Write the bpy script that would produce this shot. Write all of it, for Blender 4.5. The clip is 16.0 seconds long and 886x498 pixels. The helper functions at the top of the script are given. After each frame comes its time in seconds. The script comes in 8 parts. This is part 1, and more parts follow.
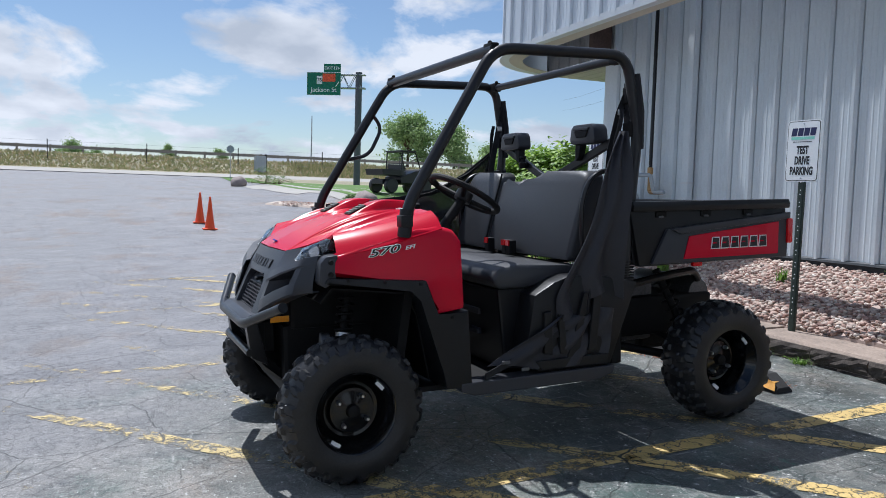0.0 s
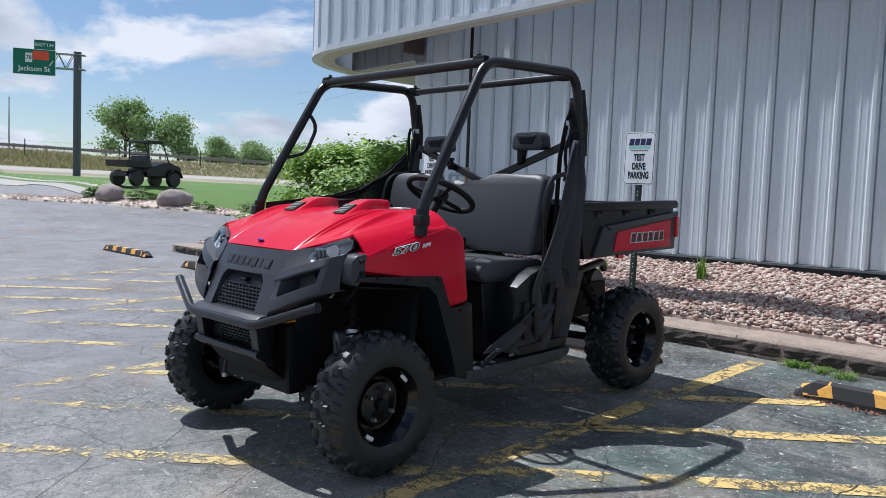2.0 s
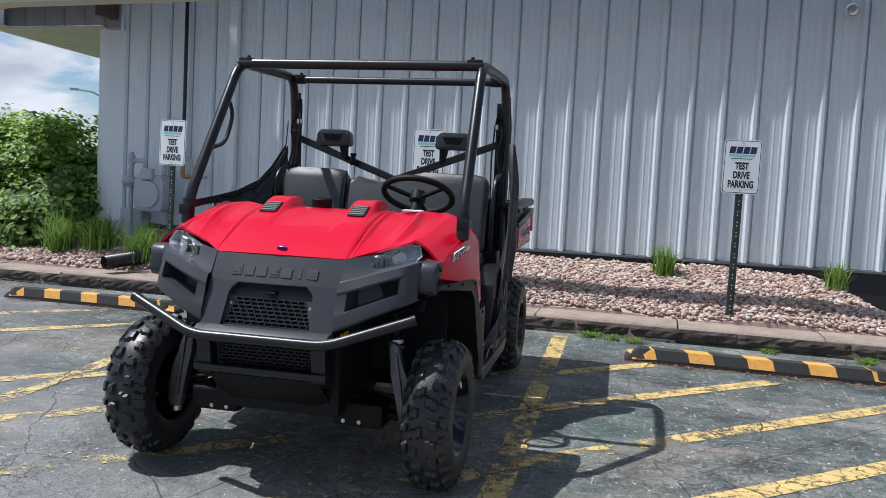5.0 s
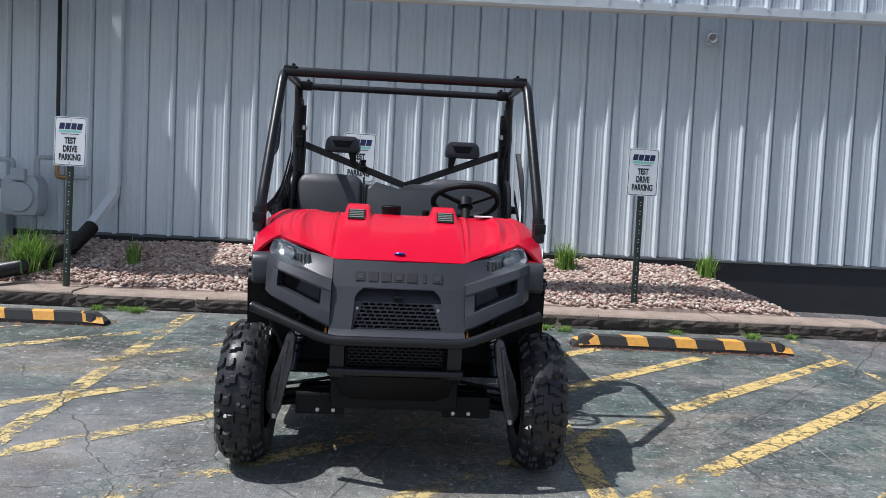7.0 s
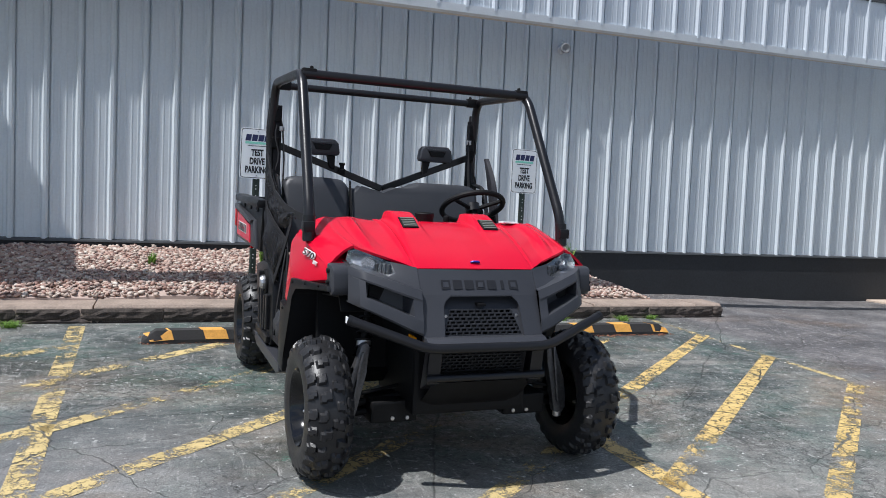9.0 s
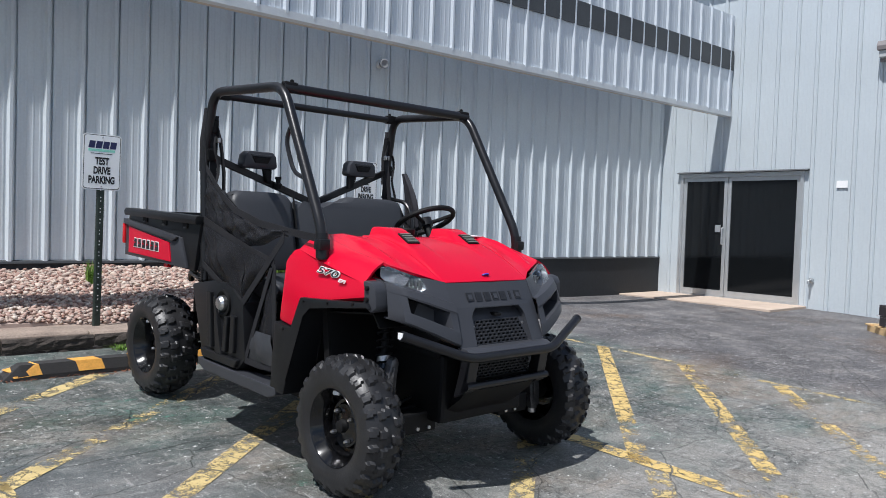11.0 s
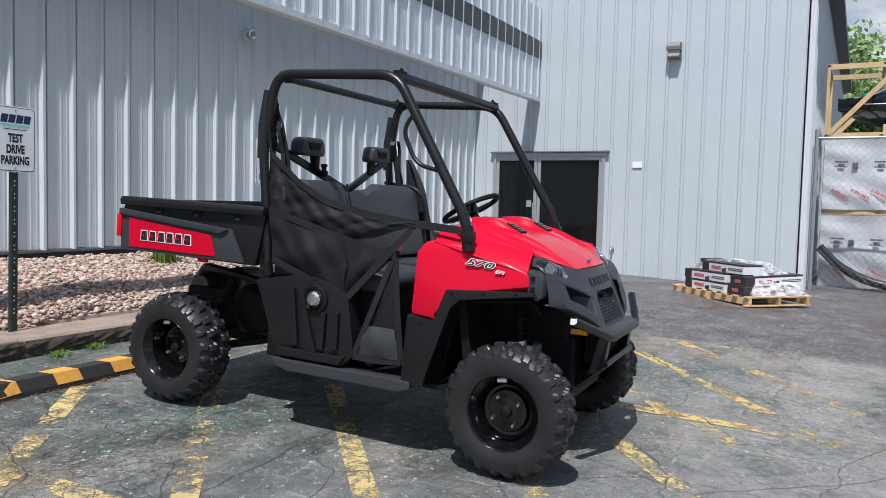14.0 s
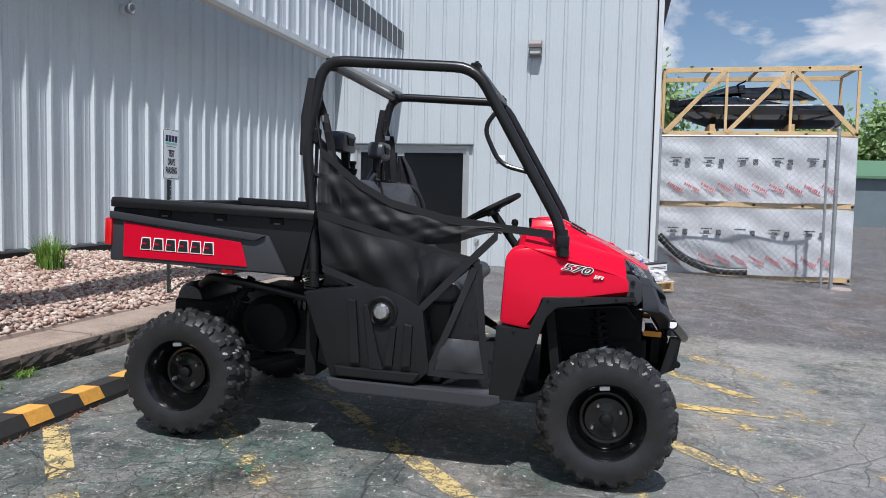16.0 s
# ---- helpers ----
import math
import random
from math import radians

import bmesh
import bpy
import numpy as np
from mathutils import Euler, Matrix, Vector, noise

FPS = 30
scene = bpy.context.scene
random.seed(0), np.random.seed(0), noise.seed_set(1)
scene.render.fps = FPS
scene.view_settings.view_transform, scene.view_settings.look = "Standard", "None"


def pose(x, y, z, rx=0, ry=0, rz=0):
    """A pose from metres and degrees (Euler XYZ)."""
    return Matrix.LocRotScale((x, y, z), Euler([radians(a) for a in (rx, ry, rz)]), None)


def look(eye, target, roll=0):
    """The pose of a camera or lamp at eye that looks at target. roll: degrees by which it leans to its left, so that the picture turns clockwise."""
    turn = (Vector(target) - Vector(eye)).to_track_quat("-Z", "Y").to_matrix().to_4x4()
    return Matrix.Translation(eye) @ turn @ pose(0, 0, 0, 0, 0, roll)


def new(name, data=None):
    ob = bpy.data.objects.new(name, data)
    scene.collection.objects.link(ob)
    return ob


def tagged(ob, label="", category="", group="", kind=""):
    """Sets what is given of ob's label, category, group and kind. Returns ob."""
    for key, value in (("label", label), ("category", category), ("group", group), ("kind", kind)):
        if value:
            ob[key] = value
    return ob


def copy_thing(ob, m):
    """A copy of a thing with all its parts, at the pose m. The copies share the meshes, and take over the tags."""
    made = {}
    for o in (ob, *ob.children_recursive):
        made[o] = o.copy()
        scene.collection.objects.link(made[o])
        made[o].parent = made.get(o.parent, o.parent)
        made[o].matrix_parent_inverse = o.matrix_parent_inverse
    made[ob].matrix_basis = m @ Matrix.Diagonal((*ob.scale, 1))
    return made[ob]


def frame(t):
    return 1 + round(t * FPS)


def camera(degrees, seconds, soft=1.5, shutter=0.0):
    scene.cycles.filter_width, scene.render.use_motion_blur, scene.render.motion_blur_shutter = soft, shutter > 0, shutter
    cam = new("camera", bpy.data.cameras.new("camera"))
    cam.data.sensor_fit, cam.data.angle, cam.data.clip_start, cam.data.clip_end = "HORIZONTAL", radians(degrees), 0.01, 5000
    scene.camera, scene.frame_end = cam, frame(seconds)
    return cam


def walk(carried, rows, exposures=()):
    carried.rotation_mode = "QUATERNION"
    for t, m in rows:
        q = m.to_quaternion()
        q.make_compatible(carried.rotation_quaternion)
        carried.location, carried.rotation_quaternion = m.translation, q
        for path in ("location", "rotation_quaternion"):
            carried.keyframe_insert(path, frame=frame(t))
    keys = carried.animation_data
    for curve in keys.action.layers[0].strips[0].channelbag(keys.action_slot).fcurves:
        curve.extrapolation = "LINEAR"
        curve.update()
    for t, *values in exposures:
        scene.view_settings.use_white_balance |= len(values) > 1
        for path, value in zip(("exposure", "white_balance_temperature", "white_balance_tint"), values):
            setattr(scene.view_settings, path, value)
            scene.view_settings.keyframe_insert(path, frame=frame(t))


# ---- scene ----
cam = camera(59.7, 16.0, soft=0.9)
EXPOSURES = [(0.0, 0.11, 5820, 11), (5.0, 0.13, 5950, 11), (10.0, 0.09, 6050, 11), (16.0, 0.05, 6120, 12)]
PATH = [
    (0, (3.816, -1.87, 1.178), (1.967, -1.119, 1.042), 1.7),
    (0.5, (3.766, -2.17, 1.181), (2.001, -1.239, 1.047), 1.8),
    (1, (3.637, -2.442, 1.152), (1.979, -1.33, 1.023), 1.8),
    (1.5, (3.476, -2.745, 1.179), (1.904, -1.515, 1.047), 2.3),
    (2, (3.341, -3.037, 1.163), (1.864, -1.694, 1.037), 2.2),
    (2.5, (3.106, -3.276, 1.165), (1.777, -1.786, 1.042), 2.4),
    (3, (2.836, -3.521, 1.175), (1.67, -1.901, 1.048), 2.5),
    (3.5, (2.54, -3.687, 1.171), (1.531, -1.965, 1.043), 2.6),
    (4, (2.222, -3.836, 1.169), (1.362, -2.034, 1.046), 2.6),
    (4.5, (1.878, -4.0, 1.17), (1.175, -2.131, 1.051), 2.7),
    (5, (1.548, -4.118, 1.17), (1.017, -2.193, 1.045), 2.9),
    (5.2, (1.425, -4.156, 1.175), (0.966, -2.213, 1.056), 2.8),
    (7.3, (-0.013, -4.603, 1.15), (0.098, -2.609, 1.041), 2.6),
    (7.5, (-0.154, -4.587, 1.157), (0.018, -2.598, 1.041), 2.6),
    (8, (-0.522, -4.575, 1.167), (-0.184, -2.607, 1.055), 2.5),
    (8.5, (-0.883, -4.579, 1.19), (-0.373, -2.649, 1.081), 2.5),
    (9, (-1.237, -4.467, 1.191), (-0.576, -2.582, 1.079), 2.4),
    (9.5, (-1.58, -4.377, 1.194), (-0.77, -2.552, 1.085), 2.4),
    (10, (-1.868, -4.231, 1.188), (-0.899, -2.485, 1.078), 2.4),
    (10.1, (-1.89, -4.179, 1.194), (-0.9, -2.445, 1.08), 2.3),
    (10.2, (-1.969, -4.154, 1.194), (-0.934, -2.446, 1.087), 2.3),
    (12.3, (-3.145, -3.374, 1.173), (-1.641, -2.06, 1.067), 1.3),
    (12.5, (-3.249, -3.297, 1.18), (-1.711, -2.023, 1.068), 1.4),
    (13, (-3.457, -3.043, 1.205), (-1.836, -1.877, 1.094), 1.4),
    (13.5, (-3.695, -2.758, 1.211), (-1.997, -1.707, 1.092), 1.4),
    (14, (-3.872, -2.465, 1.227), (-2.115, -1.517, 1.106), 1.4),
    (14.5, (-4.001, -2.121, 1.246), (-2.178, -1.308, 1.122), 1.4),
    (15, (-4.123, -1.776, 1.257), (-2.25, -1.086, 1.127), 1.3),
    (15.5, (-4.156, -1.424, 1.259), (-2.247, -0.842, 1.125), 1.3),
    (16, (-4.132, -1.092, 1.257), (-2.186, -0.653, 1.121), 1.3),
]
walk(cam, [(t, look(eye, target, roll)) for t, eye, target, roll in PATH], EXPOSURES)

# ---- light and air ----
SUN = Vector((-0.96, -0.205, 1.83)).normalized()
world = bpy.data.worlds.new("sky")
scene.world = world
world.use_nodes = True
wn, wl = world.node_tree.nodes, world.node_tree.links
wn.clear()
sky = wn.new("ShaderNodeTexSky")
sky.sky_type, sky.sun_disc = "NISHITA", False
sky.sun_elevation = math.asin(SUN.z)
sky.sun_rotation = math.atan2(SUN.x, SUN.y)
sky.air_density, sky.dust_density, sky.ozone_density = 1.0, 0.3, 1.6
coord = wn.new("ShaderNodeTexCoord")
split = wn.new("ShaderNodeSeparateXYZ")
wl.new(coord.outputs["Generated"], split.inputs[0])
high = wn.new("ShaderNodeMath")
high.operation, high.inputs[1].default_value = "MAXIMUM", 0.0
wl.new(split.outputs["Z"], high.inputs[0])
lift = wn.new("ShaderNodeMath")
lift.operation, lift.inputs[1].default_value = "ADD", 0.30
wl.new(high.outputs[0], lift.inputs[0])
flat = wn.new("ShaderNodeVectorMath")
flat.operation = "DIVIDE"
spread = wn.new("ShaderNodeCombineXYZ")
for k in range(3):
    wl.new(lift.outputs[0], spread.inputs[k])
wl.new(coord.outputs["Generated"], flat.inputs[0])
wl.new(spread.outputs[0], flat.inputs[1])
puff = wn.new("ShaderNodeTexNoise")
puff.inputs["Scale"].default_value, puff.inputs["Detail"].default_value = 2.3, 10.0
puff.inputs["Roughness"].default_value, puff.inputs["Distortion"].default_value = 0.55, 0.25
wl.new(flat.outputs[0], puff.inputs["Vector"])
mask = wn.new("ShaderNodeValToRGB")
mask.color_ramp.elements[0].position, mask.color_ramp.elements[1].position = 0.480, 0.565
wl.new(puff.outputs["Fac"], mask.inputs[0])
body = wn.new("ShaderNodeTexNoise")
body.inputs["Scale"].default_value, body.inputs["Detail"].default_value = 3.2, 6.0
wl.new(flat.outputs[0], body.inputs["Vector"])
tone = wn.new("ShaderNodeValToRGB")
tone.color_ramp.elements[0].color, tone.color_ramp.elements[1].color = (5.4, 5.8, 6.4, 1), (9.0, 9.1, 9.3, 1)
tone.color_ramp.elements[0].position, tone.color_ramp.elements[1].position = 0.35, 0.6
wl.new(body.outputs["Fac"], tone.inputs[0])
mixc = wn.new("ShaderNodeMix")
mixc.data_type = "RGBA"
wl.new(mask.outputs[0], mixc.inputs["Factor"])
wl.new(sky.outputs[0], mixc.inputs["A"])
wl.new(tone.outputs[0], mixc.inputs["B"])
back = wn.new("ShaderNodeBackground")
back.inputs["Strength"].default_value = 0.086
wl.new(mixc.outputs["Result"], back.inputs["Color"])
wout = wn.new("ShaderNodeOutputWorld")
wl.new(back.outputs[0], wout.inputs[0])

sun = new("sun", bpy.data.lights.new("sun", "SUN"))
sun.data.energy, sun.data.angle, sun.data.color = 4.9, radians(0.55), (1.0, 0.96, 0.9)
sun.matrix_world = look(SUN * 60, (0, 0, 0))


# ---- materials ----
def ramp(nodes, stops):
    r = nodes.new("ShaderNodeValToRGB")
    e = r.color_ramp.elements
    while len(e) < len(stops):
        e.new(0.5)
    for k, (p, c) in enumerate(stops):
        e[k].position, e[k].color = p, (*c, 1)
    return r


def noise_node(nt, scale, detail=5, rough=0.55, stretch=None, space="Object"):
    n, l = nt.nodes, nt.links
    tc = n.new("ShaderNodeTexCoord")
    tx = n.new("ShaderNodeTexNoise")
    tx.inputs["Scale"].default_value, tx.inputs["Detail"].default_value, tx.inputs["Roughness"].default_value = scale, detail, rough
    src = tc.outputs[space]
    if stretch:
        mp = n.new("ShaderNodeMapping")
        mp.inputs["Scale"].default_value = stretch
        l.new(src, mp.inputs[0])
        src = mp.outputs[0]
    l.new(src, tx.inputs["Vector"])
    return tx


def surface(name, base, rough=0.6, metal=0.0, vary=0.15, scale=6.0, fine=60.0, bump=0.0, coat=0.0, each=0.0, stretch=None, spec=0.5, rough_vary=0.08):
    """A procedural surface: colour varied at two scales, roughness varied, fine relief."""
    m = bpy.data.materials.new(name)
    m.use_nodes = True
    nt = m.node_tree
    n, l = nt.nodes, nt.links
    b = n["Principled BSDF"]
    b.inputs["Metallic"].default_value, b.inputs["Specular IOR Level"].default_value = metal, spec
    b.inputs["Coat Weight"].default_value, b.inputs["Coat Roughness"].default_value = coat, 0.04
    big, small = noise_node(nt, scale, 4, stretch=stretch), noise_node(nt, fine, 3, stretch=stretch)
    add = n.new("ShaderNodeMath")
    add.operation = "ADD"
    half = n.new("ShaderNodeMath")
    half.operation, half.inputs[1].default_value = "MULTIPLY", 0.5
    l.new(big.outputs["Fac"], add.inputs[0])
    l.new(small.outputs["Fac"], add.inputs[1])
    l.new(add.outputs[0], half.inputs[0])
    lo, hi = [max(0, c * (1 - vary)) for c in base], [min(1, c * (1 + vary)) for c in base]
    r = ramp(n, [(0.33, lo), (0.67, hi)])
    l.new(half.outputs[0], r.inputs[0])
    col = r.outputs[0]
    if each:
        info = n.new("ShaderNodeObjectInfo")
        hv = n.new("ShaderNodeHueSaturation")
        mr = n.new("ShaderNodeMapRange")
        mr.inputs["To Min"].default_value, mr.inputs["To Max"].default_value = 1 - each, 1 + each
        l.new(info.outputs["Random"], mr.inputs[0])
        l.new(mr.outputs[0], hv.inputs["Value"])
        l.new(col, hv.inputs["Color"])
        col = hv.outputs[0]
    l.new(col, b.inputs["Base Color"])
    rr = n.new("ShaderNodeMapRange")
    rr.inputs["To Min"].default_value, rr.inputs["To Max"].default_value = max(0.02, rough - rough_vary), min(1, rough + rough_vary)
    l.new(big.outputs["Fac"], rr.inputs[0])
    l.new(rr.outputs[0], b.inputs["Roughness"])
    if bump:
        bp = n.new("ShaderNodeBump")
        bp.inputs["Strength"].default_value, bp.inputs["Distance"].default_value = bump, 0.004
        l.new(small.outputs["Fac"], bp.inputs["Height"])
        l.new(bp.outputs[0], b.inputs["Normal"])
    return m


RED = surface("red_plastic", (0.58, 0.0035, 0.026), 0.25, vary=0.05, scale=3, fine=200, coat=0.15, rough_vary=0.05, spec=0.16)
TRIM = surface("black_plastic", (0.0105, 0.011, 0.0125), 0.37, vary=0.2, scale=5, fine=400, bump=0.07, spec=0.3)
TRIM_GREY = surface("charcoal_plastic", (0.041, 0.043, 0.050), 0.36, vary=0.12, scale=5, fine=400, bump=0.05, spec=0.32)
TUBE = surface("black_powder_coat", (0.010, 0.010, 0.0115), 0.31, vary=0.2, scale=8, fine=500, bump=0.08, spec=0.42)
RUBBER = surface("tyre_rubber", (0.019, 0.019, 0.0205), 0.39, vary=0.35, scale=9, fine=120, bump=0.2, spec=0.42)
RIM = surface("black_rim_paint", (0.0035, 0.0035, 0.004), 0.16, vary=0.2, scale=10, fine=90, coat=0.2, spec=0.4)
DARK = surface("chassis_black", (0.004, 0.004, 0.0045), 0.65, vary=0.4, scale=8, fine=80, spec=0.28)
STEEL = surface("zinc_steel", (0.55, 0.55, 0.56), 0.35, 1.0, vary=0.2, scale=20, fine=120)
ALLOY = surface("cast_alloy", (0.13, 0.13, 0.135), 0.5, 0.8, vary=0.35, scale=12, fine=90, bump=0.2)
VINYL = surface("grey_seat_vinyl", (0.036, 0.038, 0.043), 0.45, vary=0.12, scale=4, fine=500, bump=0.2)
LOOSENET = surface("grey_black_net_fabric", (0.028, 0.028, 0.034), 0.52, vary=0.35, scale=6, fine=300, bump=0.3, spec=0.35)
CLOTH = surface("black_net_fabric", (0.016, 0.016, 0.0185), 0.7, vary=0.35, scale=5, fine=300, bump=0.3, spec=0.28)
WHITE = surface("white_label", (0.86, 0.86, 0.86), 0.5, vary=0.05)
BLACK_INK = surface("black_ink", (0.012, 0.012, 0.014), 0.5, vary=0.1)
AMBER = surface("amber_reflector", (0.85, 0.32, 0.01), 0.25, vary=0.08)
RED_LENS = surface("red_lens", (0.65, 0.005, 0.01), 0.15, vary=0.08, coat=0.5)
SIDING = surface("pale_blue_grey_siding", (0.625, 0.68, 0.715), 0.46, vary=0.06, scale=1.5, fine=40, spec=0.4)
FASCIA = surface("pale_siding_panel", (0.60, 0.65, 0.70), 0.42, vary=0.05, scale=1.5, fine=40)
WINGPAINT = surface("white_siding", (0.50, 0.55, 0.58), 0.45, vary=0.04, scale=1.0, fine=30)
STRIPE = surface("dark_grey_stripe_paint", (0.06, 0.065, 0.07), 0.5, vary=0.2, scale=4, fine=50)
PLINTH = surface("black_painted_block", (0.022, 0.024, 0.027), 0.7, vary=0.3, scale=3, fine=40, bump=0.3)
# darker than the siding: the shade of the fascia recess is in this colour
RECESS_SHADE = surface("grey_recess_shade", (0.30, 0.31, 0.32), 0.6, vary=0.2, scale=3)
SOFFIT = surface("beige_soffit", (0.55, 0.50, 0.42), 0.7, vary=0.1, scale=3)
RUST = surface("rusty_beam", (0.095, 0.060, 0.048), 0.8, vary=0.4, scale=8)
KERB = surface("tan_concrete_kerb", (0.30, 0.235, 0.19), 0.85, vary=0.35, scale=5, fine=60, bump=0.7)
KERBFACE = surface("dark_kerb_face", (0.062, 0.050, 0.042), 0.9, vary=0.6, scale=7, fine=70, bump=0.9)
STEP = surface("tan_step_concrete", (0.50, 0.40, 0.32), 0.85, vary=0.15, scale=4, fine=60, bump=0.4)
GALV = surface("galvanised_steel", (0.42, 0.44, 0.45), 0.45, 0.7, vary=0.15, scale=10)
POSTGREEN = surface("grey_green_post", (0.045, 0.06, 0.05), 0.5, 0.5, vary=0.3, scale=12)
WHITEPAINT = surface("white_gutter_paint", (0.62, 0.65, 0.67), 0.4, vary=0.06, scale=4)
CORRUG = surface("black_corrugated_pipe", (0.015, 0.015, 0.016), 0.35, vary=0.2)
YELLOWPIECE = surface("yellow_block_paint", (0.72, 0.36, 0.07), 0.6, vary=0.18, scale=20, fine=90)
STOPRUBBER = surface("black_recycled_rubber", (0.028, 0.027, 0.027), 0.85, vary=0.3, scale=12, fine=160, bump=0.5)
CONE = surface("orange_cone_plastic", (0.85, 0.085, 0.01), 0.5, vary=0.08)
GLASSDARK = surface("dark_door_glass", (0.006, 0.007, 0.008), 0.05, vary=0.1)
ALUM = surface("aluminium_frame", (0.55, 0.57, 0.58), 0.35, 0.6, vary=0.06)
LUMBER = surface("pine_lumber", (0.60, 0.42, 0.22), 0.7, vary=0.2, scale=3, fine=40, each=0.12, stretch=(1, 1, 1))
WRAP = surface("silver_white_wrap", (0.54, 0.56, 0.59), 0.36, vary=0.14, scale=4, fine=22, bump=0.5)
GREY_INK = surface("grey_print", (0.09, 0.09, 0.1), 0.6)
RED_INK = surface("red_print", (0.55, 0.12, 0.14), 0.6)
HULL = surface("black_hull", (0.008, 0.008, 0.01), 0.12, vary=0.1, coat=0.6)
TEAL = surface("teal_hull_trim", (0.015, 0.30, 0.22), 0.2, vary=0.1, coat=0.5)
CARTON = surface("white_carton", (0.75, 0.75, 0.76), 0.6, vary=0.05)
CARTON_DK = surface("black_carton", (0.035, 0.03, 0.035), 0.6, vary=0.2)
SIGNGREEN = surface("highway_sign_green", (0.0, 0.16, 0.09), 0.5, vary=0.05)
SIGNRED = surface("orange_red_patch", (0.85, 0.10, 0.03), 0.5)
SIGNMINT = surface("mint_print", (0.30, 0.72, 0.58), 0.6)
NAVY = surface("navy_print", (0.02, 0.025, 0.09), 0.6)
BARK = surface("bark", (0.12, 0.08, 0.055), 0.9, vary=0.35, scale=10, bump=0.6)
ROCK = surface("boulder_granite", (0.30, 0.25, 0.23), 0.85, vary=0.35, scale=4, fine=30, bump=0.8)
RAIL = surface("weathered_rail", (0.27, 0.245, 0.22), 0.8, vary=0.2)
UTVDARK = surface("distant_vehicle_black", (0.007, 0.007, 0.008), 0.4, vary=0.2)
POLEGREY = surface("weathered_pole_steel", (0.11, 0.115, 0.13), 0.55, 0.3, vary=0.15, scale=2)
METERGREY = surface("grey_meter_paint", (0.36, 0.40, 0.43), 0.45, vary=0.1)
BRASS = surface("brass_fitting", (0.45, 0.28, 0.13), 0.45, 0.8, vary=0.2)


def leafy(name, low, top):
    """Leaf colour varied from leaf to leaf, with light passing through."""
    m = bpy.data.materials.new(name)
    m.use_nodes = True
    n, l = m.node_tree.nodes, m.node_tree.links
    b = n["Principled BSDF"]
    geo = n.new("ShaderNodeNewGeometry")
    r = ramp(n, [(0.0, low), (0.6, [(a + c) / 2 for a, c in zip(low, top)]), (1.0, top)])
    l.new(geo.outputs["Random Per Island"], r.inputs[0])
    l.new(r.outputs[0], b.inputs["Base Color"])
    b.inputs["Roughness"].default_value = 0.55
    tr = n.new("ShaderNodeBsdfTranslucent")
    l.new(r.outputs[0], tr.inputs[0])
    mx = n.new("ShaderNodeMixShader")
    mx.inputs[0].default_value = 0.35
    l.new(b.outputs[0], mx.inputs[1])
    l.new(tr.outputs[0], mx.inputs[2])
    l.new(mx.outputs[0], n["Material Output"].inputs[0])
    return m


LEAF = leafy("shrub_leaf", (0.085, 0.19, 0.025), (0.42, 0.60, 0.11))
LEAF_DARK = leafy("dark_shrub_leaf", (0.06, 0.125, 0.024), (0.20, 0.32, 0.07))
BLADE = leafy("grass_blade", (0.09, 0.19, 0.025), (0.28, 0.44, 0.09))
# paler than the shrubs: the haze of distance is mixed into this leaf colour
HAZED_LEAF = leafy("hazed_tree_leaf", (0.17, 0.28, 0.10), (0.40, 0.52, 0.23))


def stone_material():
    m = surface("pink_river_stone", (0.44, 0.33, 0.28), 0.8, vary=0.2, scale=20, fine=120, bump=0.3)
    n, l = m.node_tree.nodes, m.node_tree.links
    geo = n.new("ShaderNodeNewGeometry")
    r = ramp(n, [(0.0, (0.16, 0.10, 0.085)), (0.2, (0.36, 0.22, 0.175)), (0.45, (0.50, 0.36, 0.30)), (0.65, (0.36, 0.29, 0.25)), (0.85, (0.56, 0.46, 0.38)), (1.0, (0.66, 0.59, 0.52))])
    l.new(geo.outputs["Random Per Island"], r.inputs[0])
    l.new(r.outputs[0], n["Principled BSDF"].inputs["Base Color"])
    return m


STONE = stone_material()


def blend(nt, fac, a, b, kind="MIX"):
    """Mix two colours (sockets or tuples) by a factor socket or number."""
    m = nt.nodes.new("ShaderNodeMix")
    m.data_type, m.blend_type = "RGBA", kind
    for key, v in (("Factor", fac), ("A", a), ("B", b)):
        if isinstance(v, (int, float)):
            m.inputs[key].default_value = v
        elif isinstance(v, tuple):
            m.inputs[key].default_value = (*v, 1)
        else:
            nt.links.new(v, m.inputs[key])
    return m.outputs["Result"]


def calc(nt, op, a, b, c=None):
    n = nt.nodes.new("ShaderNodeMath")
    n.operation = op
    for k, v in enumerate((a, b, c)):
        if v is None:
            continue
        if isinstance(v, (int, float)):
            n.inputs[k].default_value = v
        else:
            nt.links.new(v, n.inputs[k])
    return n.outputs[0]


def grey_ramp(nt, src, stops):
    g = ramp(nt.nodes, [(p, (v, v, v)) for p, v in stops])
    nt.links.new(src, g.inputs[0])
    return g.outputs[0]


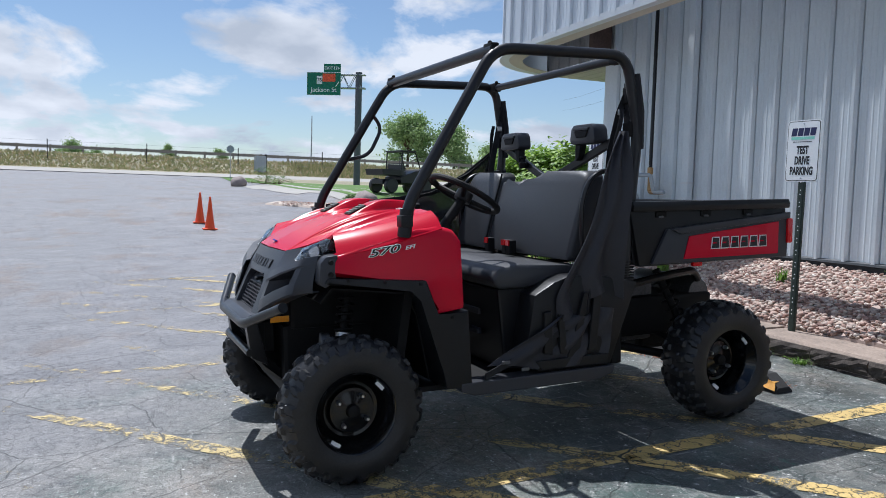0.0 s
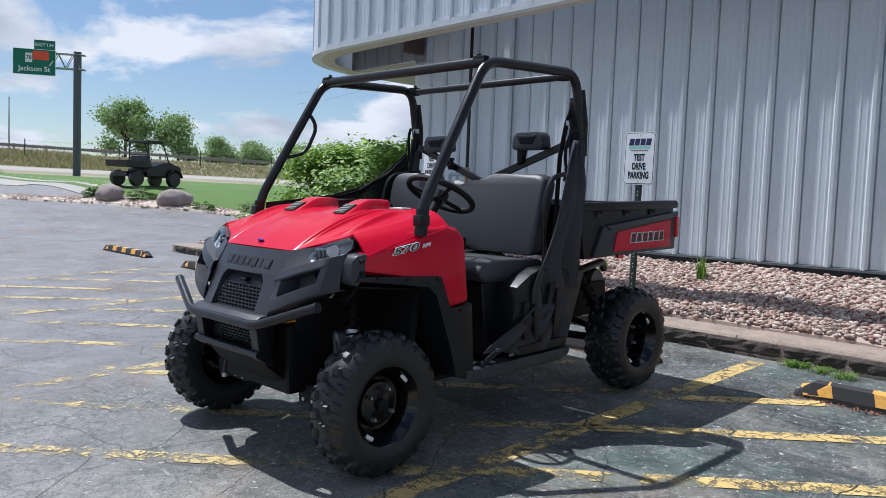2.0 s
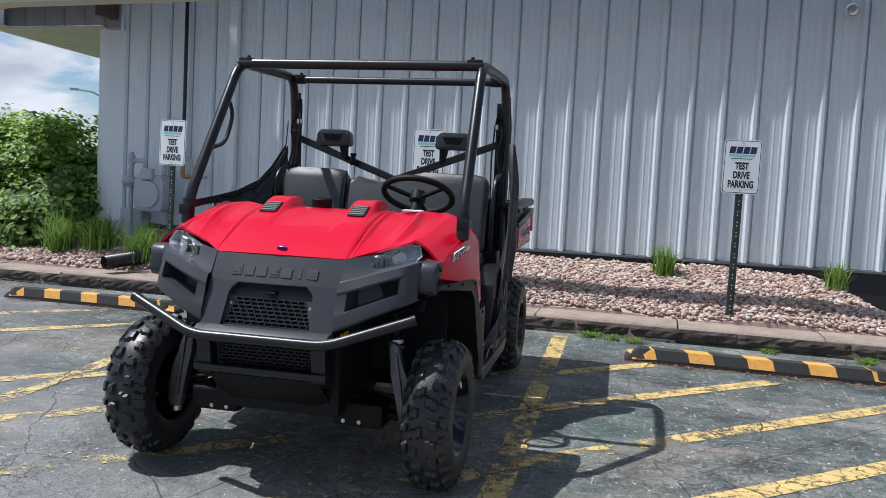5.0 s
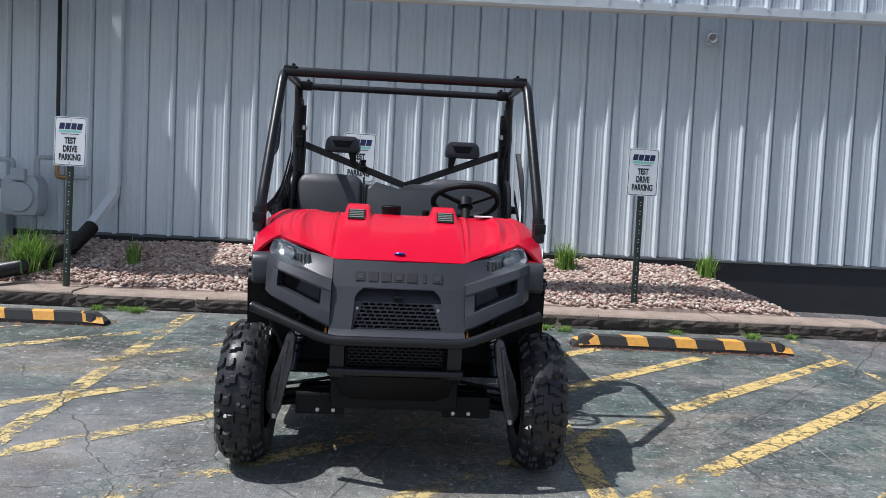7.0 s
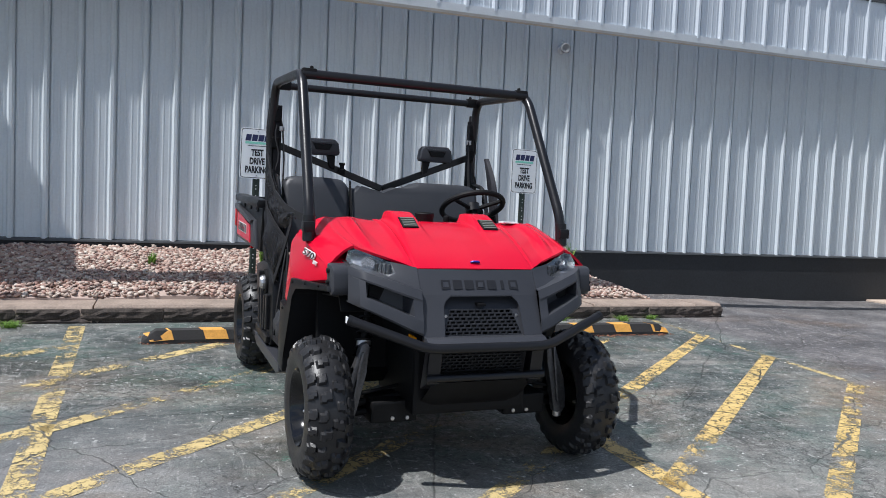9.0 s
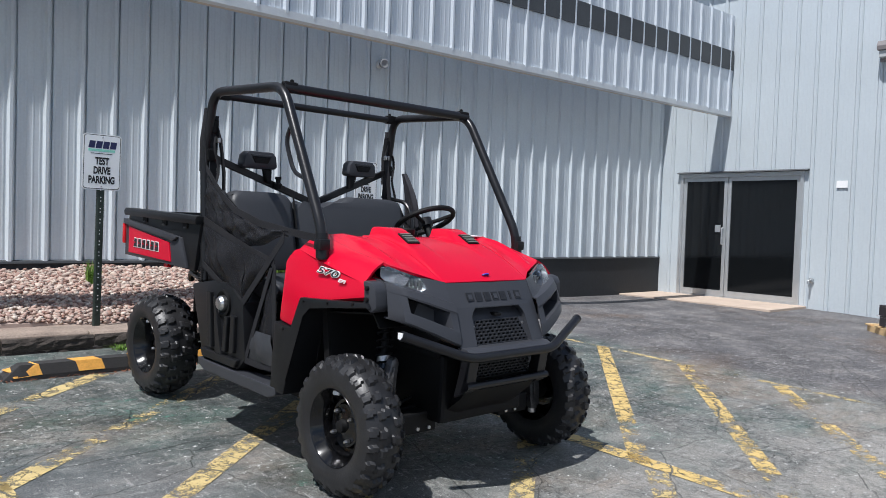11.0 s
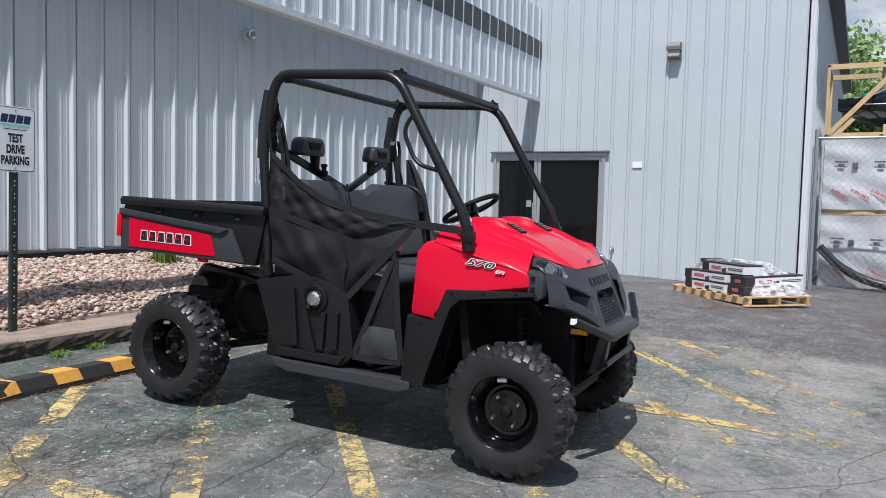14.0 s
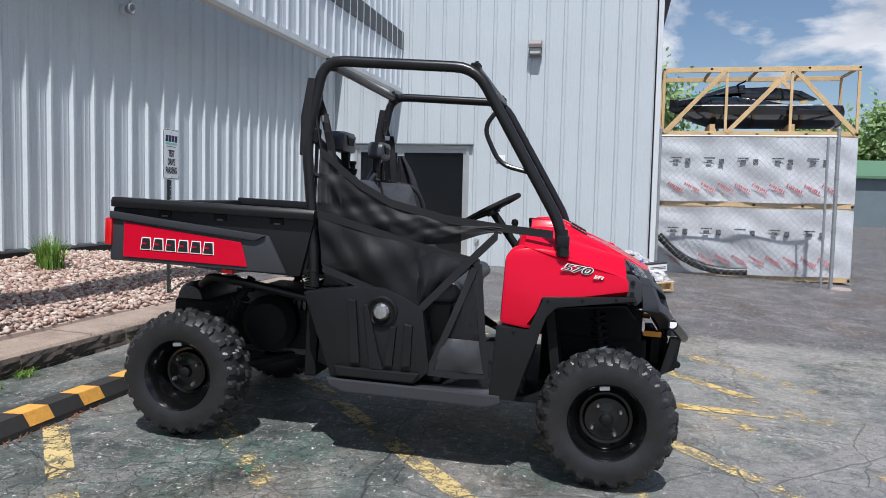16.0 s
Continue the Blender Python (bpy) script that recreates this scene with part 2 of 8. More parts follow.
def crack_net(nt, scale, width, warp=0.25):
    """1 on sound asphalt, 0 in the cracks of a net of cells."""
    n, l = nt.nodes, nt.links
    vt = n.new("ShaderNodeTexVoronoi")
    vt.feature, vt.voronoi_dimensions = "DISTANCE_TO_EDGE", "2D"
    vt.inputs["Scale"].default_value = scale
    tc = n.new("ShaderNodeTexCoord")
    bend = n.new("ShaderNodeVectorMath")
    bend.operation = "MULTIPLY_ADD"
    bend.inputs[1].default_value = (warp, warp, 0)
    l.new(noise_node(nt, scale * 0.7, 5, 0.65).outputs["Color"], bend.inputs[0])
    l.new(tc.outputs["Object"], bend.inputs[2])
    l.new(bend.outputs[0], vt.inputs["Vector"])
    return grey_ramp(nt, vt.outputs["Distance"], [(0.0, 0.0), (width * 0.45, 0.15), (width, 1.0)])


def ground_material():
    """Worn sealed asphalt: greenish sealer by the stalls, bare grey lot to the west, darker asphalt to the east; crazed all over."""
    m = bpy.data.materials.new("worn_asphalt")
    m.use_nodes = True
    nt = m.node_tree
    n, l = nt.nodes, nt.links
    b = n["Principled BSDF"]
    tc = n.new("ShaderNodeTexCoord")
    xyz = n.new("ShaderNodeSeparateXYZ")
    l.new(tc.outputs["Object"], xyz.inputs[0])
    wander = calc(nt, "MULTIPLY_ADD", noise_node(nt, 0.55, 6, 0.65).outputs["Fac"], 5.0, -2.5)
    east = grey_ramp(nt, calc(nt, "MULTIPLY_ADD", calc(nt, "MULTIPLY_ADD", wander, 0.22, xyz.outputs["X"]), 0.05, 0.3), [(0.478, 0.0), (0.500, 1.0)])
    west = grey_ramp(nt, calc(nt, "MULTIPLY_ADD", calc(nt, "MULTIPLY_ADD", xyz.outputs["Y"], 1.0, calc(nt, "ADD", wander, xyz.outputs["X"])), -0.04, 0.3), [(0.345, 0.0), (0.465, 1.0)])
    mid = noise_node(nt, 2.3, 9, 0.68).outputs["Fac"]
    seal = ramp(n, [(0.36, (0.043, 0.052, 0.051)), (0.50, (0.077, 0.092, 0.088)), (0.60, (0.135, 0.150, 0.142)), (0.74, (0.29, 0.288, 0.272))])
    l.new(mid, seal.inputs[0])
    bare = ramp(n, [(0.30, (0.135, 0.134, 0.141)), (0.52, (0.200, 0.198, 0.206)), (0.72, (0.285, 0.281, 0.284))])
    l.new(mid, bare.inputs[0])
    newer = ramp(n, [(0.32, (0.075, 0.072, 0.075)), (0.52, (0.135, 0.129, 0.130)), (0.72, (0.24, 0.228, 0.218))])
    l.new(mid, newer.inputs[0])
    # sealer left in green islands
    isle = grey_ramp(nt, noise_node(nt, 1.1, 8, 0.72).outputs["Fac"], [(0.50, 0.0), (0.60, 1.0)])
    col = blend(nt, calc(nt, "MULTIPLY", isle, 0.55), seal.outputs[0], (0.060, 0.115, 0.096))
    # bright green flecks of an older coat
    fleck = calc(nt, "MULTIPLY", grey_ramp(nt, noise_node(nt, 9.0, 8, 0.75, stretch=(0.7, 1.6, 1)).outputs["Fac"], [(0.57, 0.0), (0.63, 0.8)]), grey_ramp(nt, noise_node(nt, 0.9, 4, 0.6).outputs["Fac"], [(0.50, 0.0), (0.60, 1.0)]))
    col = blend(nt, fleck, col, (0.055, 0.20, 0.145))
    # pale worn swathes and tan dirt, drawn out along the way cars drive
    worn = grey_ramp(nt, noise_node(nt, 0.75, 9, 0.7, stretch=(0.55, 1.5, 1)).outputs["Fac"], [(0.475, 0.0), (0.60, 0.85)])
    col = blend(nt, calc(nt, "MULTIPLY", worn, grey_ramp(nt, noise_node(nt, 5.5, 9, 0.8).outputs["Fac"], [(0.36, 0.25), (0.60, 1.0)])), col, (0.30, 0.280, 0.252))
    lane = grey_ramp(nt, calc(nt, "MULTIPLY_ADD", calc(nt, "MULTIPLY_ADD", wander, 0.35, xyz.outputs["Y"]), -0.1, 0.5), [(0.55, 0.0), (0.70, 1.0)])
    scuff = grey_ramp(nt, noise_node(nt, 1.6, 10, 0.78).outputs["Fac"], [(0.37, 0.0), (0.57, 0.82)])
    col = blend(nt, calc(nt, "MULTIPLY", lane, scuff), col, (0.345, 0.325, 0.298))
    col = blend(nt, west, col, bare.outputs[0])
    col = blend(nt, east, col, newer.outputs[0])
    sealed = calc(nt, "MULTIPLY", calc(nt, "SUBTRACT", 1.0, west), calc(nt, "SUBTRACT", 1.0, east))
    fresh = calc(nt, "MULTIPLY_ADD", west, -0.8, 1.0)
    dirt = grey_ramp(nt, noise_node(nt, 0.42, 8, 0.68, stretch=(1, 1.6, 1)).outputs["Fac"], [(0.52, 0.0), (0.66, 0.85)])
    col = blend(nt, dirt, col, (0.95, 0.76, 0.62), "MULTIPLY")
    # fine scratches in two directions and loose chips
    for turn, size in (((6.0, 0.6, 1), 6.0), ((0.8, 5.0, 1), 5.0)):
        fine = grey_ramp(nt, noise_node(nt, size, 7, 0.75, stretch=turn).outputs["Fac"], [(0.595, 0.0), (0.66, 0.7)])
        col = blend(nt, calc(nt, "MULTIPLY", fine, fresh), col, (0.42, 0.41, 0.39))
    chip = grey_ramp(nt, noise_node(nt, 30, 6, 0.66).outputs["Fac"], [(0.625, 0.0), (0.655, 0.95)])
    col = blend(nt, calc(nt, "MULTIPLY", chip, fresh), col, (0.58, 0.58, 0.56))
    # aggregate
    grit = noise_node(nt, 150, 4, 0.7).outputs["Fac"]
    col = blend(nt, 1.0, col, grey_ramp(nt, grit, [(0.28, 0.40), (0.52, 1.0), (0.74, 1.9)]), "MULTIPLY")
    # crazing: small cells in patches, larger ones everywhere, and a few long joints
    where = grey_ramp(nt, noise_node(nt, 0.65, 5, 0.6).outputs["Fac"], [(0.45, 0.0), (0.58, 1.0)])
    where = calc(nt, "MAXIMUM", where, calc(nt, "MULTIPLY", lane, 0.6))
    net = crack_net(nt, 11.0, 0.055)
    dust = grey_ramp(nt, noise_node(nt, 7.0, 6, 0.7).outputs["Fac"], [(0.48, 0.0), (0.62, 0.7)])
    col = blend(nt, calc(nt, "MULTIPLY", calc(nt, "MULTIPLY", calc(nt, "SUBTRACT", 1.0, crack_net(nt, 14.0, 0.11, 0.35)), dust), sealed), col, (0.36, 0.36, 0.34))
    craze = calc(nt, "SUBTRACT", 1.0, calc(nt, "MULTIPLY", calc(nt, "SUBTRACT", 1.0, net), where))
    sound = calc(nt, "MULTIPLY", calc(nt, "MULTIPLY", craze, crack_net(nt, 1.3, 0.006, 0.4)), crack_net(nt, 0.42, 0.0035, 0.5))
    col = blend(nt, 1.0, col, grey_ramp(nt, sound, [(0.0, 0.42), (1.0, 1.0)]), "MULTIPLY")
    l.new(col, b.inputs["Base Color"])
    l.new(grey_ramp(nt, mid, [(0.3, 0.50), (0.7, 0.72)]), b.inputs["Roughness"])
    b.inputs["Specular IOR Level"].default_value = 0.42
    bp = n.new("ShaderNodeBump")
    bp.inputs["Strength"].default_value, bp.inputs["Distance"].default_value = 0.7, 0.008
    l.new(calc(nt, "MULTIPLY_ADD", sound, 0.8, grit), bp.inputs["Height"])
    l.new(bp.outputs[0], b.inputs["Normal"])
    return m


def line_paint(name, colour, keep):
    """Traffic paint worn through to the asphalt below and broken by its cracks."""
    m = surface(name, colour, 0.65, vary=0.22, scale=5, fine=140, bump=0.4)
    nt = m.node_tree
    n, l = nt.nodes, nt.links
    wear, broad, fine = noise_node(nt, 6.0, 10, 0.78), noise_node(nt, 0.9, 4), noise_node(nt, 110, 3)
    total = calc(nt, "MULTIPLY_ADD", fine.outputs["Fac"], 0.25, wear.outputs["Fac"])
    total = calc(nt, "MULTIPLY_ADD", broad.outputs["Fac"], 0.55, calc(nt, "ADD", total, -0.275))
    tc = n.new("ShaderNodeTexCoord")
    xyz = n.new("ShaderNodeSeparateXYZ")
    l.new(tc.outputs["Object"], xyz.inputs[0])
    # worn further in the lane that cars drive
    total = calc(nt, "ADD", total, grey_ramp(nt, calc(nt, "MULTIPLY_ADD", xyz.outputs["Y"], -0.1, 0.5), [(0.59, 0.0), (0.74, 0.095)]))
    left = grey_ramp(nt, total, [(keep, 1.0), (keep + 0.07, 0.0)])
    left = calc(nt, "MULTIPLY", left, calc(nt, "MULTIPLY", crack_net(nt, 11.0, 0.06), crack_net(nt, 1.3, 0.012, 0.4)))
    tr = n.new("ShaderNodeBsdfTransparent")
    mx = n.new("ShaderNodeMixShader")
    l.new(left, mx.inputs[0])
    l.new(tr.outputs[0], mx.inputs[1])
    l.new(n["Principled BSDF"].outputs[0], mx.inputs[2])
    l.new(mx.outputs[0], n["Material Output"].inputs[0])
    return m


ASPHALT = ground_material()
PAINT = line_paint("yellow_line_paint", (0.58, 0.42, 0.16), 0.635)
PAINT_OLD = line_paint("worn_yellow_line_paint", (0.54, 0.42, 0.19), 0.588)
LAWN = surface("lawn_green", (0.085, 0.165, 0.025), 0.9, vary=0.3, scale=0.6, fine=25, bump=0.5)
ROUGHGRASS = surface("dry_rough_grass", (0.27, 0.245, 0.16), 0.9, vary=0.35, scale=0.3, fine=8, bump=0.5)
CONCRETE = surface("pale_concrete_road", (0.36, 0.34, 0.31), 0.85, vary=0.1, scale=0.4, fine=20)


# ---- mesh helpers ----
def part(name, bm, material, parent=None, label="", smooth=False, edge=35):
    """One mesh object, under a thing or a part if parent is given."""
    bmesh.ops.recalc_face_normals(bm, faces=bm.faces[:])
    me = bpy.data.meshes.new(name)
    bm.to_mesh(me)
    bm.free()
    me.materials.append(material)
    if smooth:
        me.polygons.foreach_set("use_smooth", [True] * len(me.polygons))
        me.set_sharp_from_angle(angle=radians(edge))
    ob = new(name, me)
    ob.parent = parent
    if label:
        ob["label"] = label
    return ob


def empty(name, m, label, category, group="", kind=""):
    ob = new(name)
    ob.matrix_basis = m
    ob.empty_display_size = 0.1
    return tagged(ob, label, category, group, kind)


def box(bm, x0, x1, y0, y1, z0, z1, bevel=0.0, m=None):
    g = bmesh.ops.create_cube(bm, size=1)
    vs = g["verts"]
    bmesh.ops.scale(bm, vec=(abs(x1 - x0), abs(y1 - y0), abs(z1 - z0)), verts=vs)
    bmesh.ops.translate(bm, vec=((x0 + x1) / 2, (y0 + y1) / 2, (z0 + z1) / 2), verts=vs)
    if bevel:
        es = list({e for v in vs for e in v.link_edges})
        r = bmesh.ops.bevel(bm, geom=es, offset=bevel, segments=2, affect="EDGES", profile=0.6)
        vs = list({v for f in r["faces"] for v in f.verts} | {v for v in vs if v.is_valid})
    if m is not None:
        bmesh.ops.transform(bm, matrix=m, verts=[v for v in vs if v.is_valid])
    return bm


def cuboid(x0, x1, y0, y1, z0, z1, bevel=0.0, m=None):
    return box(bmesh.new(), x0, x1, y0, y1, z0, z1, bevel, m)


def fillet(points, radius, steps=5):
    """Round the corners of a line of points."""
    pts = [Vector(p) for p in points]
    out = [pts[0]]
    for a, b, c in zip(pts, pts[1:], pts[2:]):
        u, v = a - b, c - b
        d = min(radius, u.length * 0.49, v.length * 0.49)
        p, q = b + u.normalized() * d, b + v.normalized() * d
        for k in range(steps + 1):
            t = k / steps
            out.append(p * (1 - t) ** 2 + b * 2 * t * (1 - t) + q * t * t)
    out.append(pts[-1])
    return out


def tube(bm, points, r, seg=12, radius=0.0, cap=True, closed=False, radii=None):
    """A round bar along a line of points."""
    pts = fillet(points, radius) if radius else [Vector(p) for p in points]
    n = len(pts)
    rings, up = [], None
    for i, p in enumerate(pts):
        a = pts[(i - 1) % n] if closed or i > 0 else p
        b = pts[(i + 1) % n] if closed or i < n - 1 else p
        d = (b - a).normalized()
        if up is None:
            up = d.orthogonal().normalized()
        up = (up - d * up.dot(d))
        up = up.normalized() if up.length > 1e-6 else d.orthogonal().normalized()
        side = d.cross(up)
        rr = radii[i] if radii else r
        rings.append([bm.verts.new(p + (up * math.cos(2 * math.pi * k / seg) + side * math.sin(2 * math.pi * k / seg)) * rr) for k in range(seg)])
    pairs = list(zip(rings, rings[1:])) + ([(rings[-1], rings[0])] if closed else [])
    for ra, rb in pairs:
        for k in range(seg):
            bm.faces.new((ra[k], ra[(k + 1) % seg], rb[(k + 1) % seg], rb[k]))
    if cap and not closed:
        bm.faces.new(rings[0][::-1])
        bm.faces.new(rings[-1])
    return bm


def bar(points, r, seg=12, radius=0.0, **k):
    return tube(bmesh.new(), points, r, seg, radius, **k)


def prism(bm, outline, axis, lo, hi):
    """An outline in the plane across axis ('x': (y, z), 'y': (x, z), 'z': (x, y)), drawn from lo to hi."""
    def at(p, d):
        return {"x": (d, p[0], p[1]), "y": (p[0], d, p[1]), "z": (p[0], p[1], d)}[axis]
    a, b = [bm.verts.new(at(p, lo)) for p in outline], [bm.verts.new(at(p, hi)) for p in outline]
    bm.faces.new(a[::-1])
    bm.faces.new(b)
    for k in range(len(a)):
        j = (k + 1) % len(a)
        bm.faces.new((a[k], a[j], b[j], b[k]))
    return bm


def slab(outline, axis, lo, hi, bevel=0.0):
    bm = prism(bmesh.new(), outline, axis, lo, hi)
    if bevel:
        bmesh.ops.bevel(bm, geom=bm.edges[:], offset=bevel, segments=2, affect="EDGES", profile=0.6)
    return bm


def lathe(bm, profile, axis, centre, seg=36, cap=True):
    """Turn a profile of (along, radius) about an axis through centre."""
    c = Vector(centre)
    rings = []
    for a, r in profile:
        ring = []
        for k in range(seg):
            s, t = math.cos(2 * math.pi * k / seg) * r, math.sin(2 * math.pi * k / seg) * r
            ring.append(bm.verts.new(c + Vector({"x": (a, s, t), "y": (s, a, t), "z": (s, t, a)}[axis])))
        rings.append(ring)
    for ra, rb in zip(rings, rings[1:]):
        for k in range(seg):
            bm.faces.new((ra[k], ra[(k + 1) % seg], rb[(k + 1) % seg], rb[k]))
    if cap and profile[0][1] > 1e-5:
        bm.faces.new(rings[0][::-1])
    if cap and profile[-1][1] > 1e-5:
        bm.faces.new(rings[-1])
    return bm


def sheet(rows, thick=0.0):
    """A skin through rows of points, with thickness."""
    bm = bmesh.new()
    vs = [[bm.verts.new(p) for p in row] for row in rows]
    for a, b in zip(vs, vs[1:]):
        for k in range(len(a) - 1):
            bm.faces.new((a[k], a[k + 1], b[k + 1], b[k]))
    bmesh.ops.recalc_face_normals(bm, faces=bm.faces[:])
    if thick:
        bmesh.ops.solidify(bm, geom=bm.faces[:], thickness=thick)
    return bm


def words(name, text, size, m, material, parent, depth=0.002, shear=0.0, xs=1.0, label="", grow=0.012):
    """Raised lettering as a mesh: it reads along +x and faces +z before the pose m."""
    cu = bpy.data.curves.new(name, "FONT")
    cu.body, cu.size, cu.extrude, cu.shear, cu.align_x, cu.align_y = text, size, depth, shear, "CENTER", "CENTER"
    cu.offset = size * grow
    tmp = new(name + "_curve", cu)
    me = bpy.data.meshes.new_from_object(tmp.evaluated_get(bpy.context.evaluated_depsgraph_get()))
    bpy.data.objects.remove(tmp)
    me.transform(Matrix.Diagonal((xs, 1, 1, 1)))
    me.transform(m)
    me.materials.clear()
    me.materials.append(material)
    ob = new(name, me)
    ob.parent = parent
    if label:
        ob["label"] = label
    return ob


# ---- ground ----
SLOPE = 0.03915


def smooth_steps(x, stops):
    for (a, u), (b, v) in zip(stops, stops[1:]):
        if x <= b:
            t = max(0.0, min(1.0, (x - a) / (b - a)))
            return u + (v - u) * t * t * (3 - 2 * t)
    return stops[-1][1]


def land(x, y):
    """Height of the lot and the land round it: it falls away from the building and rises to the highway in the west."""
    near = SLOPE * max(-9.0, min(5.5, y))
    rise = smooth_steps(-x, [(16, 0.0), (30, 0.85), (62, 1.8), (76, 2.4), (92, 3.0), (106, 5.4), (140, 6.0)])
    fade = max(0.0, 1 - max(0, -x - 30) / 40)
    if y > -3:
        apron = smooth_steps(x, [(4.6, 0.0), (7.6, 1.0)]) * smooth_steps(y, [(-2.6, 0.0), (-0.8, 1.0)])
        near = near * (1 - apron) + min(near, 0.06) * apron
    lawn = 0.34 * smooth_steps(y, [(4.6, 0.0), (7.6, 1.0)]) * smooth_steps(-x, [(17, 0.0), (24, 1.0)]) * (1 - smooth_steps(-x, [(40, 0.0), (60, 1.0)]))
    return near * fade + rise + lawn


def axis_steps(stops):
    out = []
    for (a, b, d) in stops:
        n = max(1, round((b - a) / d))
        out += [a + (b - a) * k / n for k in range(n)]
    return out + [stops[-1][1]]


GX = axis_steps([(-2500, -300, 550), (-300, -150, 25), (-150, -60, 2), (-60, -14, 1), (-14, 14, 1), (14, 60, 6), (60, 2500, 600)])
GY = axis_steps([(-2500, -200, 500), (-200, -12, 12), (-12, 14, 1), (14, 60, 6), (60, 300, 30), (300, 2500, 600)])


def ground_sheet():
    bm = sheet([[(x, y, land(x, y)) for x in GX] for y in GY])
    ob = part("ground", bm, ASPHALT, smooth=True)
    tagged(ob, "worn grey sealed asphalt parking lot with cracks", "ground", kind="structure")


ground_sheet()


def patch(name, xs, ys, material, label, category, lift=0.02, edge=None, kind="structure"):
    """A sheet laid just over the land; edge trims it to a free shape."""
    rows = [[(x, y, land(x, y) + lift) for x in xs] for y in ys]
    bm = bmesh.new()
    vs = [[bm.verts.new(p) for p in r] for r in rows]
    for a, b in zip(vs, vs[1:]):
        for k in range(len(a) - 1):
            c = (a[k].co + b[k + 1].co) / 2
            if edge is None or edge(c.x, c.y):
                bm.faces.new((a[k], a[k + 1], b[k + 1], b[k]))
    bmesh.ops.delete(bm, geom=[v for v in bm.verts if not v.link_faces], context="VERTS")
    return tagged(part(name, bm, material, smooth=True), label, category, kind=kind)


# parking stall lines, 2.74 m apart, and the hatching between them
def stripe(name, x0, y0, x1, y1, w, material):
    d = Vector((x1 - x0, y1 - y0)).normalized()
    s = Vector((-d.y, d.x)) * w / 2
    n = 6
    rows = []
    for k in range(n + 1):
        c = Vector((x0 + (x1 - x0) * k / n, y0 + (y1 - y0) * k / n))
        rows.append([(c.x + q * s.x, c.y + q * s.y, land(c.x + q * s.x, c.y + q * s.y) + 0.004) for q in (-1, 1)])
    ob = part(name, sheet(rows), material)
    return tagged(ob, "worn yellow painted parking line on asphalt", "road marking", "painted lot lines", "structure")


STALLS = (-7.36, -4.62, -1.855, 0.925, 3.58)


def stall_x(k, y):
    """The stall lines run slightly askew to the building."""
    return STALLS[k] - 0.042 * y


for k, (w, material) in enumerate(((0.105, PAINT_OLD), (0.105, PAINT_OLD), (0.125, PAINT_OLD), (0.125, PAINT), (0.065, PAINT_OLD))):
    stripe("stall_line", stall_x(k, 2.34), 2.34, stall_x(k, -2.65), -2.65, w, material)
# hatching: where each line crosses x = 0, stall by stall
for stall, starts, material in ((0, [6.9 - 0.95 * k for k in range(8)], PAINT_OLD), (1, [4.3 - 0.97 * k for k in range(8)], PAINT_OLD), (2, (2.36, 1.34, 0.36, -0.62, -1.56, -2.45), PAINT_OLD), (3, (1.14, 0.25, -0.60, -1.50, -2.36, -3.25, -4.12), PAINT)):
    for c in starts:
        x0, x1 = max(stall_x(stall, 0.0) + 0.02, (-2.55 - c) / 0.87), min(stall_x(stall + 1, 0.0) - 0.02, (1.62 - c) / 0.87)
        if x1 - x0 > 0.25:
            stripe("hatch_line", x0, 0.87 * x0 + c, x1, 0.87 * x1 + c, 0.115, material)

# ---- building ----
WALL_Y, SILL_Z, FASCIA_Y, FASCIA_Z = 4.08, 0.70, 2.80, 3.10
WEST, WING_X, WING_Y = -5.07, 9.46, -1.69


def ribbed(points, z0, z1, pitch=0.305, rib=0.030, width=0.06, start=0.0, groove=0.030, bead=0.0022, groove_width=0.016):
    """Ribbed metal siding along a plan line (outside on its right-hand side), as a thick folded sheet."""
    plan = []
    pts = [Vector(p) for p in points]
    run = start
    for a, b in zip(pts, pts[1:]):
        d = (b - a)
        ln = d.length
        d.normalize()
        out = Vector((d.y, -d.x))
        plan.append(a.copy())
        k = math.ceil(run / pitch)
        while True:
            s = k * pitch - run
            if s > ln - width:
                break
            # each rib, then a narrow groove added so that its shade draws a dark line
            for ds, h in ((-0.034, 0), (-0.013, rib), (0.013, rib), (0.032, 0), (0.0325, -groove), (0.0325 + groove_width, -groove), (0.033 + groove_width, 0)):
                if 0 < s + ds < ln:
                    plan.append(a + d * (s + ds) + out * h)
            # low stiffening beads between the ribs
            for f in range(1, 5):
                for ds, h in ((-0.011, 0), (-0.004, bead), (0.004, bead), (0.011, 0)):
                    q = s + 0.004 + pitch * f / 5 + ds
                    if s + 0.053 < q < min(ln, s + pitch - 0.04):
                        plan.append(a + d * q + out * h)
            k += 1
        run += ln
    plan.append(pts[-1])
    return sheet([[(p.x, p.y, z0) for p in plan], [(p.x, p.y, z1) for p in plan]])


def arc(cx, cy, r, a0, a1, n=10):
    return [(cx + r * math.cos(radians(a0 + (a1 - a0) * k / n)), cy + r * math.sin(radians(a0 + (a1 - a0) * k / n))) for k in range(n + 1)]


def shell(name, outline, z0, z1, material, label):
    ob = part(name, slab(outline, "z", z0, z1), material)
    return tagged(ob, label, "wall", kind="structure")


